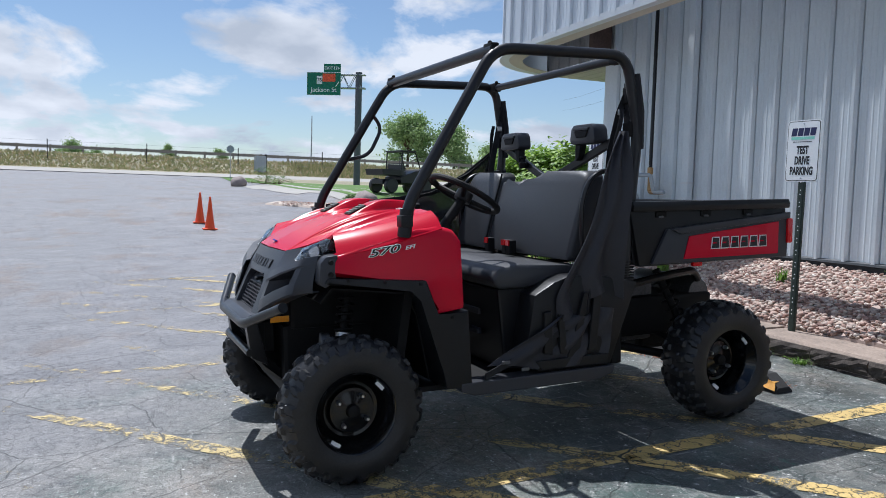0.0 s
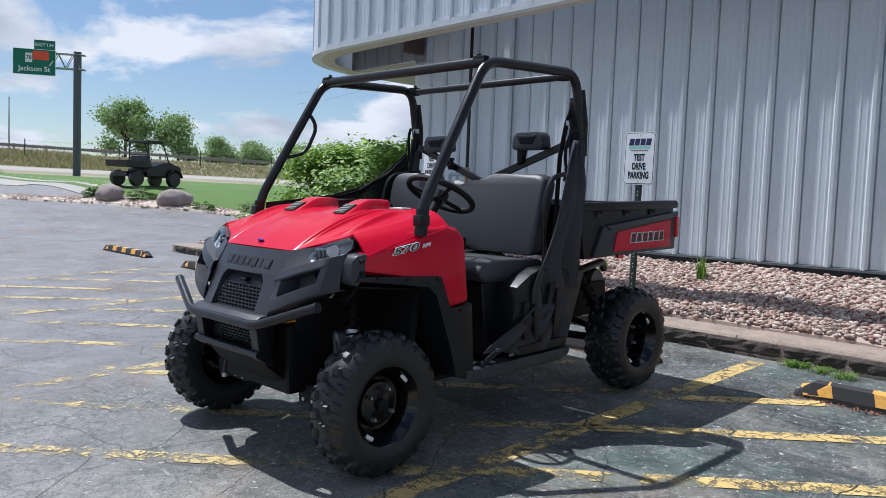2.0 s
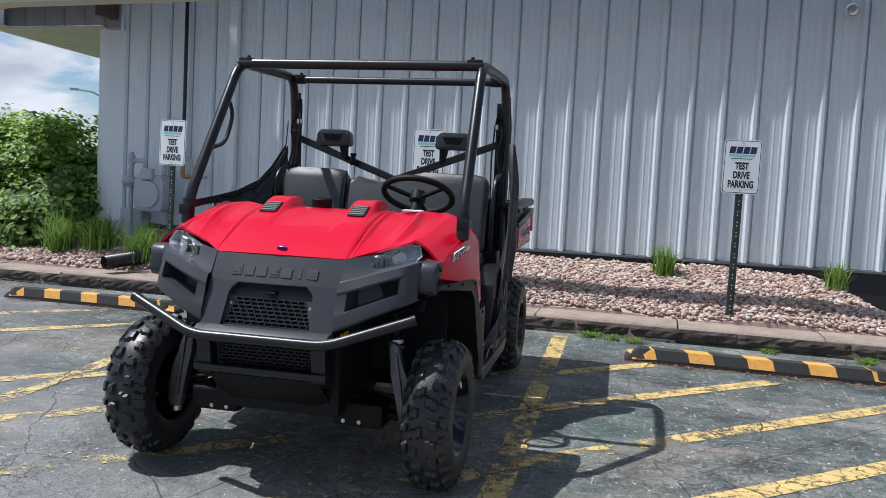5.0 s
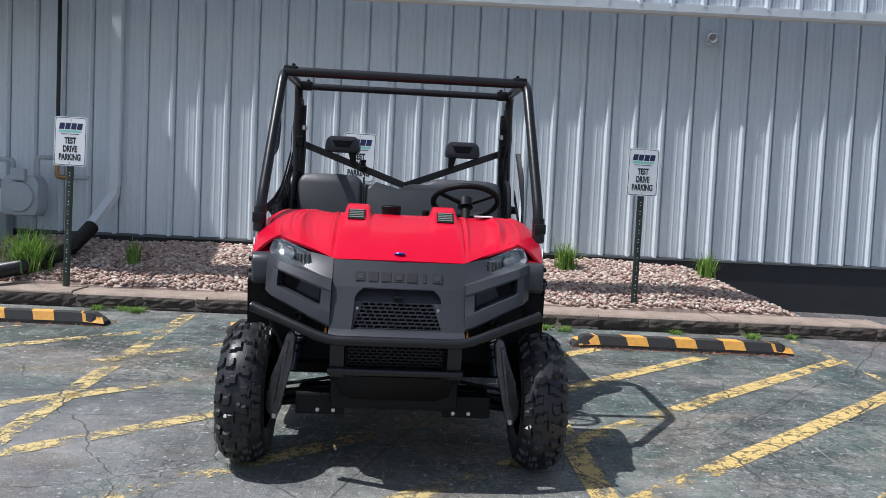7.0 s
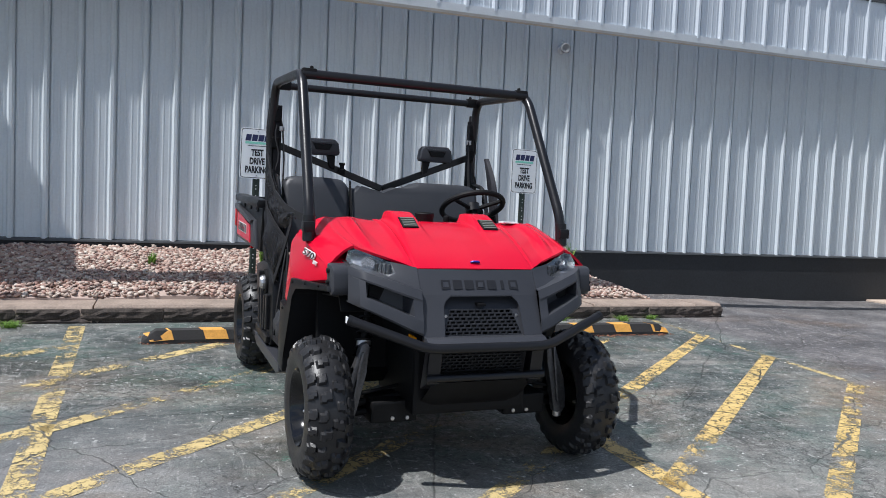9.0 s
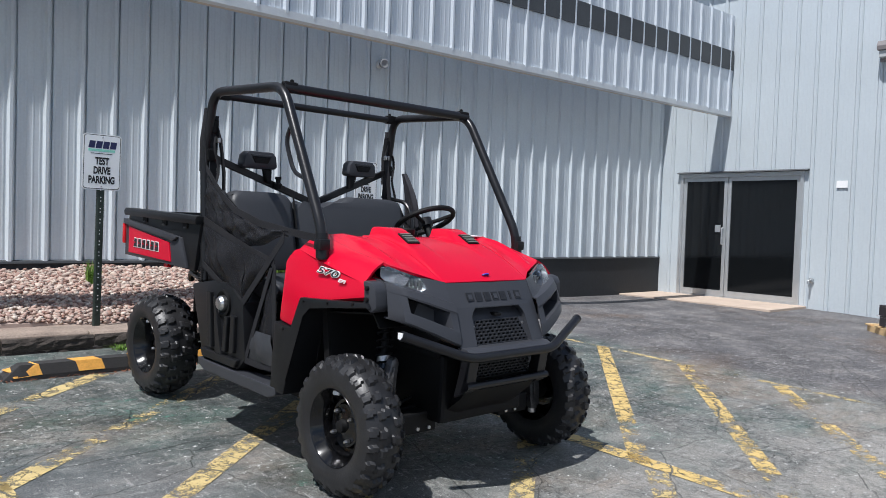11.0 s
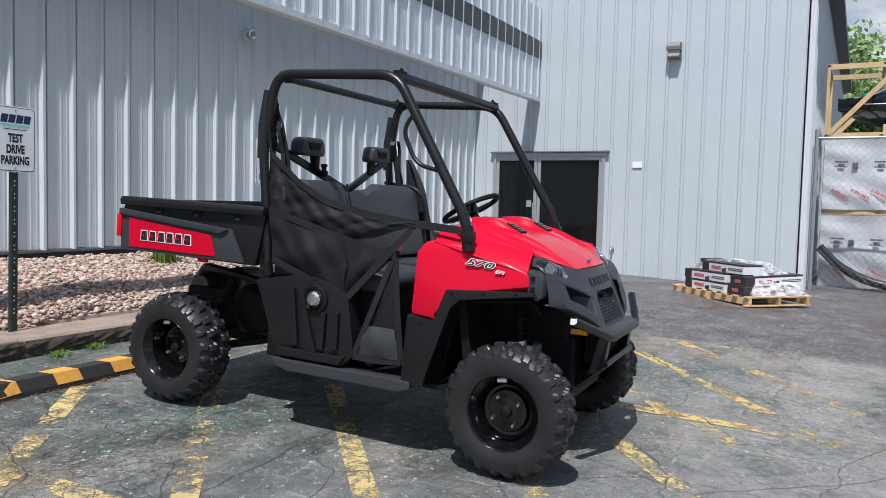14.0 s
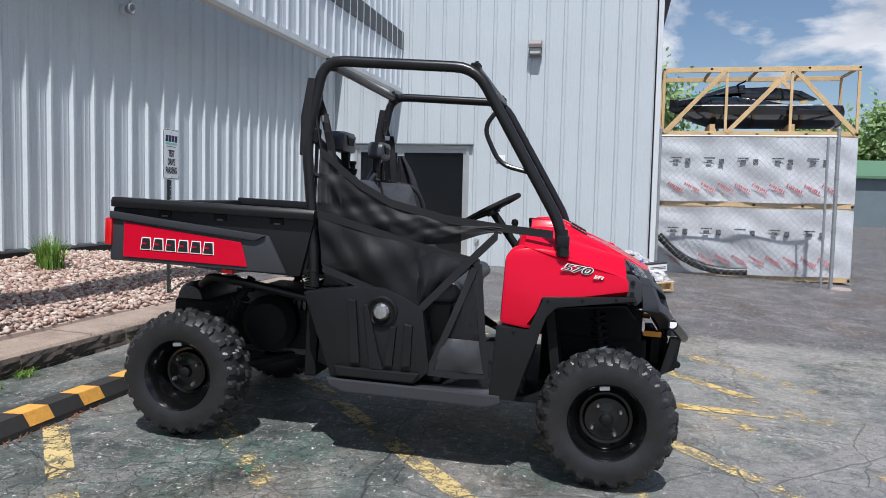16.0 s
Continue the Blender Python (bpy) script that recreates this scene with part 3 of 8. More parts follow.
# solid core of the main hall, behind the siding, with its rounded west corner
core = arc(WEST + 0.02, WALL_Y + 0.45, 0.39, 180, 270) + [(WING_X + 0.1, WALL_Y + 0.06), (WING_X + 0.1, 18), (WEST - 0.40, 18)]
shell("wall_core", core, 0.25, 4.6, SIDING, "core of the metal-clad hall")
south = [(WEST - 0.42, 16.0), (WEST - 0.42, 6.0)] + arc(WEST + 0.02, WALL_Y + 0.45, 0.45, 180, 270) + [(WING_X, WALL_Y)]
run = sum((Vector(b) - Vector(a)).length for a, b in zip(south[:-1], south[1:-1]))
SOUTH_PHASE = -((run + (-1.54 - (WEST + 0.02))) % 0.303)
tagged(part("wall_south", ribbed(south, SILL_Z, 4.6, pitch=0.303, start=SOUTH_PHASE), SIDING), "pale blue-grey ribbed metal siding", "wall", kind="structure")
tagged(part("plinth", cuboid(WEST + 0.4, WING_X, WALL_Y - 0.012, WALL_Y + 0.03, 0.05, SILL_Z - 0.004), PLINTH), "black painted foundation strip under siding", "wall", kind="structure")
tagged(part("trim", slab([(WALL_Y - 0.035, SILL_Z - 0.02), (WALL_Y, SILL_Z - 0.02), (WALL_Y, SILL_Z + 0.012), (WALL_Y - 0.03, SILL_Z)], "x", WEST + 0.3, WING_X - 0.01), STRIPE), "dark drip edge under the siding", "trim", kind="structure")
tagged(part("eave", cuboid(WEST - 0.6, WING_X - 0.05, WALL_Y - 0.205, WALL_Y + 6, 3.96, 4.06), WHITEPAINT), "narrow roof edge along the hall", "roof edge", kind="structure")

# free-standing fascia screen with its rounded west end, open to the sky behind
fx, FR = -5.43, 1.5
screen = arc(fx, FASCIA_Y + FR, FR, 180, 270, 18) + [(WING_X - 0.02, FASCIA_Y)]
tagged(part("fascia", ribbed([(fx - FR, 9.0)] + screen, FASCIA_Z + 0.05, 4.75, pitch=0.303, rib=0.024, width=0.06, groove=0.016, groove_width=0.008), FASCIA), "pale ribbed metal fascia screen overhanging the lot", "fascia", kind="structure")
inner = [(p[0] + 0.06, p[1] + 0.06) for p in [(fx - FR, 9.0)] + screen]
tagged(part("fascia_back", sheet([[(x, y, FASCIA_Z + 0.05) for x, y in inner], [(x, y, 4.72) for x, y in inner]]), FASCIA), "plain back of the fascia screen", "fascia", kind="structure")
edge_pts = [(x, y, FASCIA_Z + 0.03) for x, y in [(fx - FR, 9.0)] + screen]
rowsA = [[(x, y, FASCIA_Z + dz) for x, y, _ in [(p[0] + o, p[1] + o, 0) for p in edge_pts]] for o, dz in ((-0.02, 0.0), (-0.02, 0.075), (0.08, 0.075), (0.08, 0.0), (-0.02, 0.0))]
tagged(part("fascia_trim", sheet(rowsA), WHITEPAINT), "white folded metal trim on the fascia edge", "trim", kind="structure")
tagged(part("stripe", cuboid(3.9, WING_X - 0.03, FASCIA_Y - 0.022, FASCIA_Y - 0.004, 3.86, 4.17), STRIPE), "dark grey painted band on the fascia", "stripe", kind="structure")
rim_out = [(fx - FR + 0.02, 8.9)] + arc(fx, FASCIA_Y + FR, FR - 0.02, 180, 270, 18) + [(-0.5, FASCIA_Y + 0.02), (WING_X - 0.05, FASCIA_Y + 0.02)]
rim_in = [(fx - FR + 0.30, 8.9)] + arc(fx, FASCIA_Y + FR, FR - 0.30, 180, 270, 18) + [(-0.5, FASCIA_Y + 0.16), (WING_X - 0.05, FASCIA_Y + 0.12)]
tagged(part("soffit_rim", sheet([[(x, y, FASCIA_Z + 0.012) for x, y in rim_out], [(x, y, FASCIA_Z + 0.012) for x, y in rim_in]], 0.01), SOFFIT), "beige rim under the rounded fascia end", "soffit", kind="structure")
UP_Y = WALL_Y - 0.06
tagged(part("wall_upper_west", ribbed([(fx - FR + 0.25, UP_Y), (-4.885, UP_Y)], FASCIA_Z + 0.01, 4.55, pitch=0.30, rib=0.012, groove=0.012), RECESS_SHADE), "panelled wall above the west soffit, its shade put into the grey", "wall", kind="structure")
tagged(part("wall_upper_edge", cuboid(-4.90, -4.865, UP_Y - 0.012, WALL_Y + 0.01, FASCIA_Z - 0.06, 4.55), SIDING), "folded edge of the upper wall", "trim", kind="structure")
tagged(part("column_cap", cuboid(-5.13, -4.865, UP_Y - 0.008, WALL_Y + 0.02, FASCIA_Z - 0.035, FASCIA_Z - 0.014, 0.004), RECESS_SHADE), "grey flashing over the rounded wall corner", "trim", kind="structure")
tagged(part("corner_seam", cuboid(-4.897, -4.873, WALL_Y - 0.014, WALL_Y + 0.01, SILL_Z, FASCIA_Z - 0.06), METERGREY), "vertical seam of the rounded wall corner", "trim", kind="structure")
# unseen lid, added to keep sky light off the west end of the wall
lid = [(fx - FR + 0.05, UP_Y)] + arc(fx, FASCIA_Y + FR, FR - 0.07, 190, 270, 12) + [(-4.2, FASCIA_Y + 0.07), (-4.2, UP_Y)]
tagged(part("soffit_lid", slab(lid, "z", 4.50, 4.54), RECESS_SHADE), "unseen grey lid added to shade the fascia recess", "soffit", kind="structure")
boards = empty("soffit", pose(0, 0, 0), "beige soffit boards along the west wall", "soffit", kind="structure")
for k in range(22):
    y = UP_Y + 0.012 + 0.20 * k
    part("soffit_board", cuboid(fx - FR + 0.04, WEST - 0.10 if k < 5 else WEST - 0.43, y, y + 0.186, FASCIA_Z - 0.012, FASCIA_Z + 0.008, 0.004), SOFFIT, boards)
tagged(part("bracket_beam", cuboid(-5.02, -4.93, FASCIA_Y + 0.9, UP_Y - 0.035, FASCIA_Z + 0.06, FASCIA_Z + 0.5), RUST), "short rust-brown steel bracket at the fascia", "beam", "fascia beams", "structure")

# east wing with its glazed double door
DOOR_Y0, DOOR_Y1, DOOR_MID, DOOR_Z0, DOOR_Z1 = 1.53, 3.68, 2.80, 0.09, 2.17


def wing_wall(y0, y1, z0, z1):
    return ribbed([(WING_X, y1), (WING_X, y0)], z0, z1, pitch=0.305, start=2.651 - y1 + 0.305 * 20, rib=0.020, width=0.06, groove=0.012, bead=0.0010, groove_width=0.007)


bm = wing_wall(WING_Y, DOOR_Y0, -0.06, 5.3)
for piece in (wing_wall(DOOR_Y0, DOOR_Y1, DOOR_Z1, 5.3), wing_wall(DOOR_Y1, WALL_Y + 0.1, -0.06, 5.3)):
    tmp = bpy.data.meshes.new("tmp")
    piece.to_mesh(tmp)
    piece.free()
    bm.from_mesh(tmp)
tagged(part("wall_east_wing", bm, WINGPAINT), "white ribbed metal siding of the wing", "wall", kind="structure")
tagged(part("wall_east_wing_side", ribbed([(WING_X, WING_Y), (26.0, WING_Y)], -0.12, 5.3), WINGPAINT), "white ribbed side wall of the wing", "wall", kind="structure")
tagged(part("corner_trim", cuboid(WING_X - 0.02, WING_X + 0.09, WING_Y - 0.025, WING_Y + 0.09, -0.12, 5.3), WHITEPAINT), "pale grey corner trim of the wing", "trim", kind="structure")
shell("wing_core", [(WING_X + 0.35, WING_Y + 0.03), (26, WING_Y + 0.03), (26, 18), (WING_X + 0.35, 18)], -0.12, 5.5, STRIPE, "dark inside of the wing")
tagged(part("wing_eave", cuboid(WING_X - 0.15, 26.2, WING_Y - 0.28, 18, 5.3, 5.48), STRIPE), "dark eave of the wing roof", "roof edge", kind="structure")

# ---- kerb and gravel bed ----
KERB_Y0, KERB_Y1, KERB_TOP = 2.47, 2.84, 0.24
KERB_L, KERB_R = -9.7, 4.48


def kerb_line():
    run = empty("kerb", pose(0, 0, 0), "tan concrete kerb with a darker block face round the gravel bed", "kerb", kind="structure")
    rnd = random.Random(4)
    x = KERB_L
    while x < KERB_R - 0.05:
        ln = min(rnd.uniform(0.95, 1.3), KERB_R - x)
        dz, dy = rnd.uniform(-0.008, 0.008), rnd.uniform(-0.012, 0.012)
        bm = slab([(KERB_Y0 + dy, 0.0), (KERB_Y0 + 0.015 + dy, KERB_TOP - 0.02 + dz), (KERB_Y0 + 0.035 + dy, KERB_TOP + dz), (KERB_Y1, KERB_TOP + 0.01 + dz), (KERB_Y1, 0.0)], "x", x + 0.006, x + ln - 0.006, 0.006)
        part("kerb_stone", bm, KERB, run)
        x += ln
    # two courses of rough blocks below the capping, darker than it
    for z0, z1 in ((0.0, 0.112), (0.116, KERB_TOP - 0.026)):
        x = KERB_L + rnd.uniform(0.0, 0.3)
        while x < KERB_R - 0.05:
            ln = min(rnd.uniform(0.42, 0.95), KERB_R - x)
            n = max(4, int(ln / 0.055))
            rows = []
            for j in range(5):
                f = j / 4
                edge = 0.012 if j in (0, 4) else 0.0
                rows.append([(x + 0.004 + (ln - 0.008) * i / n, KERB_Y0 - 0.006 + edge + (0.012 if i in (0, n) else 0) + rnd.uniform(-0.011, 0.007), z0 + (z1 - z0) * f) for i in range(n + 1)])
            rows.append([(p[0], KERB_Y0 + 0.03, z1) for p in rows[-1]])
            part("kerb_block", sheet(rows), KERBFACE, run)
            x += ln
    y = KERB_Y1
    while y < 6.4:
        bm = slab([(KERB_L - 0.02, 0.0), (KERB_L, KERB_TOP), (KERB_L + 0.28, KERB_TOP + 0.01), (KERB_L + 0.28, 0.0)], "y", y + 0.006, y + 1.1, 0.008)
        part("kerb_stone", bm, KERB, run)
        y += 1.11


kerb_line()


def bed_height(x, y):
    """The gravel banks up from the kerb to the wall and runs out towards the east end."""
    t = max(0.0, min(1.0, (y - KERB_Y1) / (WALL_Y - KERB_Y1)))
    h = KERB_TOP + 0.045 + 0.37 * t ** 0.9
    edge = 3.72 + 0.75 * (1 - t)
    h -= 0.62 * smooth_steps(x, [(edge - 0.85, 0.0), (edge + 0.25, 1.0)])
    if x < WEST:
        h = min(h, KERB_TOP + 0.05 + 0.10 * t)
    return h + 0.012 * math.sin(3.1 * x + 2 * y) + 0.01 * math.sin(5.3 * x - 4 * y)


def gravel():
    xs = [KERB_L + 0.27 + 0.15 * k for k in range(98)]
    xs = [x for x in xs if x < 4.46]
    rows = []
    for j in range(13):
        rows.append([(x, KERB_Y1 - 0.005 + (WALL_Y - 0.03 - KERB_Y1 + (2.2 if x < WEST - 0.45 else 0)) * j / 12, bed_height(x, KERB_Y1 + 1.28 * j / 12) - 0.02) for x in xs])
    rows.insert(0, [(p[0], KERB_Y1 - 0.02, 0.12) for p in rows[0]])
    tagged(part("gravel_base", sheet(rows), STONE, smooth=True), "packed pink gravel under the loose stones", "gravel", kind="structure")
    # loose stones: one irregular pebble shape, turned and scaled
    bm0 = bmesh.new()
    bmesh.ops.create_icosphere(bm0, subdivisions=1, radius=1)
    shapes = []
    rnd = random.Random(21)
    for q in range(6):
        f = [rnd.uniform(0.72, 1.25) for _ in bm0.verts]
        shapes.append([v.co * s for v, s in zip(bm0.verts, f)])
    tris = [[v.index for v in f.verts] for f in bm0.faces]
    bm0.free()
    verts, faces = [], []
    n = 24000
    for k in range(n):
        x = rnd.uniform(KERB_L + 0.3, 4.44)
        y = rnd.uniform(KERB_Y1 + 0.0, WALL_Y - 0.05 + (1.6 if x < WEST - 0.5 else 0))
        if x < -5.5 and rnd.random() < 0.55:
            continue
        z = bed_height(x, y)
        if z < land(x, y) + 0.0:
            continue
        r = rnd.uniform(0.012, 0.025) * (1.25 if rnd.random() < 0.15 else 1)
        m = Matrix.LocRotScale((x, y, z - 0.006 + rnd.uniform(-0.006, 0.012)), Euler((rnd.uniform(-0.5, 0.5), rnd.uniform(-0.5, 0.5), rnd.uniform(0, 6.3))), (r * rnd.uniform(1.0, 1.5), r * rnd.uniform(0.8, 1.1), r * rnd.uniform(0.55, 0.8)))
        b = len(verts)
        verts += [m @ c for c in shapes[k % 6]]
        faces += [[b + i for i in t] for t in tris]
    me = bpy.data.meshes.new("gravel")
    me.from_pydata([tuple(v) for v in verts], [], faces)
    me.materials.append(STONE)
    me.polygons.foreach_set("use_smooth", [True] * len(me.polygons))
    tagged(new("gravel", me), "pink and tan river stones in a bed along the wall", "gravel", kind="stuff")


gravel()


# ---- rubber wheel stops ----
def wheel_stop():
    ob = empty("wheel_stop", pose(0, 0, 0), "black rubber wheel stop with yellow blocks on the asphalt", "wheel stop", "wheel stops in the stalls")
    L = 0.915
    sec = [(-0.075, 0.0), (-0.072, 0.03), (-0.045, 0.098), (0.045, 0.098), (0.072, 0.03), (0.075, 0.0)]
    bm = bmesh.new()
    rings = []
    for x, f in ((-L, 0.35), (-L + 0.10, 1.0), (L - 0.10, 1.0), (L, 0.35)):
        rings.append([bm.verts.new((x, y * (0.9 + 0.1 * f), z * f)) for y, z in sec])
    for a, b in zip(rings, rings[1:]):
        for k in range(len(sec)):
            j = (k + 1) % len(sec)
            bm.faces.new((a[k], a[j], b[j], b[k]))
    bm.faces.new(rings[0])
    bm.faces.new(rings[-1][::-1])
    part("rubber_body", bm, STOPRUBBER, ob)
    for k in range(5):
        x = -0.80 + k * 0.40
        bm = bmesh.new()
        ring = []
        for dx in (-0.085, 0.085):
            f = 1.0 if abs(x + dx) < 0.815 else 0.6
            ring.append([(x + dx + 0.03, -0.0735, 0.032 * f), (x + dx + 0.01, -0.0475, 0.099 * f), (x + dx, -0.044, 0.1012 * f), (x + dx - 0.02, 0.040, 0.1012 * f)])
        part("yellow_block", sheet([list(r) for r in zip(*ring)], 0.002), YELLOWPIECE, ob)
    return ob


stop0 = wheel_stop()


def stop_pose(x, y, turn=0.0):
    return pose(x, y, land(x, y), math.degrees(math.atan(SLOPE)), 0, turn)


stop0.matrix_basis = stop_pose(2.29, 1.73, 0.2)
for x, y, a in ((-0.53, 1.73, 0.8), (-3.36, 1.76, 0.0), (-6.4, 1.68, 1.0), (-9.75, 1.72, 1.0)):
    copy_thing(stop0, stop_pose(x, y, a))


# ---- parking signs ----
def parking_sign():
    ob = empty("parking_sign", pose(0, 0, 0), "white metal test drive parking sign on a perforated steel post", "sign", "parking signs along the kerb")
    post = bmesh.new()
    prism(post, [(-0.030, 0.0), (-0.030, 0.014), (-0.016, 0.014), (-0.014, 0.004), (0.014, 0.004), (0.016, 0.014), (0.030, 0.014), (0.030, 0.0), (0.018, -0.006), (-0.018, -0.006)], "z", -0.25, 1.30)
    pst = part("post", post, POSTGREEN, ob, "grey-green perforated steel post")
    for k in range(42):
        z = 0.02 + k * 0.030
        part("post_hole", lathe(bmesh.new(), [(-0.0075, 0.0), (-0.0074, 0.0048), (-0.004, 0.0048)], "y", (0, 0, z), 8), WHITE if k % 3 else BLACK_INK, pst)
    def rounded(hw, hh, r):
        out = []
        for cx, cz, a0 in ((hw - r, hh - r, 0), (-hw + r, hh - r, 90), (-hw + r, -hh + r, 180), (hw - r, -hh + r, 270)):
            out += [(cx + r * math.cos(radians(a0 + 18 * k)), cz + r * math.sin(radians(a0 + 18 * k))) for k in range(6)]
        return out
    zc = 1.27
    def up(o):
        return [(x, z + zc) for x, z in o]
    brd = part("sign_board", slab(up(rounded(0.1525, 0.2285, 0.03)), "y", -0.012, -0.008), surface("white_sign_face", (0.93, 0.94, 0.94), 0.35, vary=0.03), ob, "white board with rounded corners")
    part("border", slab(up(rounded(0.145, 0.221, 0.026)), "y", -0.0130, -0.0121), BLACK_INK, brd)
    part("field", slab(up(rounded(0.140, 0.216, 0.022)), "y", -0.0138, -0.0131), brd.data.materials[0], brd)
    face = Matrix.Translation((0, -0.0145, zc)) @ Matrix.Rotation(radians(90), 4, "X")
    for k, (t, z) in enumerate((("TEST", 0.005), ("DRIVE", -0.072), ("PARKING", -0.149))):
        words("lettering", t, 0.080, Matrix.Translation((0, 0, z)) @ face, BLACK_INK, brd, 0.0006, xs=0.62, grow=0.042)
    # dealer mark as plain slanted blocks
    for k in range(4):
        x = -0.083 + k * 0.056
        o = [(x - 0.028, 0.112 + zc), (x + 0.020, 0.112 + zc), (x + 0.030, 0.170 + zc), (x - 0.018, 0.170 + zc)]
        part("mark_block", slab(o, "y", -0.0148, -0.0139), NAVY, brd)
    part("mark_stripe", cuboid(-0.11, 0.10, -0.0148, -0.0139, zc + 0.085, zc + 0.105), SIGNMINT, brd)
    part("mark_dash", cuboid(-0.09, 0.08, -0.0148, -0.0139, zc + 0.066, zc + 0.071), BLACK_INK, brd)
    for z in (0.20, -0.20):
        part("sign_bolt", lathe(bmesh.new(), [(-0.019, 0.0), (-0.018, 0.006), (-0.013, 0.007)], "y", (0, 0, zc + z), 8), STEEL, brd)
    return ob


sign0 = parking_sign()
sign0.matrix_basis = pose(-0.548, 2.76, 0.322, 0, 0.8, 1)
copy_thing(sign0, pose(2.19, 2.90, 0.312, 0, 0.5, 5))
copy_thing(sign0, pose(-3.245, 2.72, 0.345, 0, 1.0, -2))


# ---- things on the walls ----
def door():
    d = empty("door_1", pose(WING_X, 0, 0), "closed aluminium double door with dark glass in the wing", "door", kind="structure")
    y0, y1, z0, z1 = DOOR_Y0, DOOR_Y1, DOOR_Z0, DOOR_Z1
    fr = 0.055
    for nm, a in (("door_frame", (y0, y0 + fr, z0, z1)), ("door_frame", (y1 - fr, y1, z0, z1)), ("door_frame", (y0 + fr, y1 - fr, z1 - 0.07, z1))):
        part(nm, cuboid(-0.03, 0.12, *a[:2], *a[2:], 0.004), ALUM, d)
    part("drip_cap", slab([(-0.09, z1 + 0.005), (-0.03, z1 + 0.03), (0.02, z1 + 0.03), (0.02, z1 + 0.002)], "y", y0 - 0.07, y1 + 0.05), STRIPE, d, "dark metal drip cap")
    part("threshold", cuboid(-0.02, 0.14, y0, y1, z0 - 0.03, z0 + 0.012), ALUM, d)
    mid = DOOR_MID
    for k, (a, b) in enumerate(((y0 + fr, mid - 0.004), (mid + 0.004, y1 - fr))):
        leaf = part("door_leaf", cuboid(0.0, 0.05, a, a + 0.06, z0 + 0.015, z1 - 0.072, 0.004), ALUM, d, "aluminium door leaf with dark glass")
        part("stile", cuboid(0.0, 0.05, b - 0.06, b, z0 + 0.015, z1 - 0.072, 0.004), ALUM, leaf)
        part("top_rail", cuboid(0.002, 0.048, a + 0.06, b - 0.06, z1 - 0.135, z1 - 0.072), ALUM, leaf)
        part("bottom_rail", cuboid(0.002, 0.048, a + 0.06, b - 0.06, z0 + 0.015, z0 + 0.11), ALUM, leaf)
        part("glass", cuboid(0.02, 0.03, a + 0.06, b - 0.06, z0 + 0.11, z1 - 0.135), GLASSDARK, leaf, "dark reflecting glass")
        if k == 0:
            part("push_bar", cuboid(0.034, 0.05, a + 0.06, b - 0.06, z0 + 0.80, z0 + 0.83), ALUM, leaf)
    hb = bar([(-0.01, mid + 0.05, 1.25), (-0.05, mid + 0.05, 1.25), (-0.05, mid + 0.05, 0.98), (-0.01, mid + 0.05, 0.98)], 0.012, 8, 0.02)
    part("door_handle", hb, ALUM, d, "aluminium pull handle")
    part("lock_plate", cuboid(-0.008, 0.0, mid + 0.10, mid + 0.20, 1.18, 1.30), ALUM, d)
    part("closer", cuboid(-0.02, 0.03, y0 + 0.02, y0 + 0.05, z1 - 0.14, z1 - 0.05, 0.004), ALUM, d)
    tagged(part("door_step", cuboid(WING_X - 1.15, WING_X + 0.2, y0 - 0.12, WALL_Y - 0.02, 0.02, z0 - 0.004, 0.01), STEP), "tan concrete door step", "step", kind="structure")


door()


def wall_pack():
    ob = empty("wall_light", pose(WING_X - 0.02, 0.40, 3.83), "bronze-grey wall pack light on the white siding", "wall light")
    part("back_box", cuboid(-0.05, 0.0, -0.11, 0.11, -0.14, 0.14, 0.008), surface("bronze_grey_paint", (0.22, 0.20, 0.20), 0.5, vary=0.1), ob)
    bm = slab([(-0.20, 0.06), (-0.17, 0.13), (-0.04, 0.14), (-0.04, 0.0), (-0.19, 0.0)], "y", -0.11, 0.11, 0.006)
    part("hood", bm, ob.children[0].data.materials[0], ob)
    part("lens", cuboid(-0.16, -0.04, -0.09, 0.09, -0.10, 0.0, 0.01), surface("frosted_lens", (0.45, 0.46, 0.46), 0.3, vary=0.1), ob, "grey glass lens")


wall_pack()


def round_lamp():
    ob = empty("flood_light", pose(3.17, WALL_Y - 0.02, 3.14), "small round white flood light on the siding", "wall light")
    part("base", lathe(bmesh.new(), [(0.0, 0.055), (-0.03, 0.055), (-0.045, 0.045)], "y", (0, 0, 0), 20), WHITEPAINT, ob, smooth=True)
    part("arm", bar([(0, -0.03, 0.02), (0, -0.06, 0.085), (0, -0.005, 0.10)], 0.012, 8, 0.02), WHITEPAINT, ob)
    part("lamp_head", lathe(bmesh.new(), [(-0.04, 0.035), (-0.08, 0.05), (-0.11, 0.062), (-0.115, 0.05), (-0.10, 0.0)], "y", (0, 0, 0), 20), surface("lamp_glass_grey", (0.30, 0.31, 0.32), 0.2, vary=0.2), ob, "grey lamp head", True)


round_lamp()
tagged(part("wall_label", cuboid(WING_X - 0.024, WING_X - 0.018, 0.885, 1.045, 1.90, 2.005), WHITE), "small white notice on the white siding", "notice")
stub = empty("tap_stub", pose(WING_X - 0.02, 1.35, 0.49), "small metal outlet stub on the siding", "wall outlet")
part("flange", lathe(bmesh.new(), [(0.0, 0.04), (-0.02, 0.04), (-0.025, 0.02)], "x", (0, 0, 0), 12), GALV, stub)
part("spout", bar([(-0.02, 0, 0), (-0.09, 0, 0), (-0.10, 0, -0.05)], 0.016, 8, 0.02), GALV, stub)


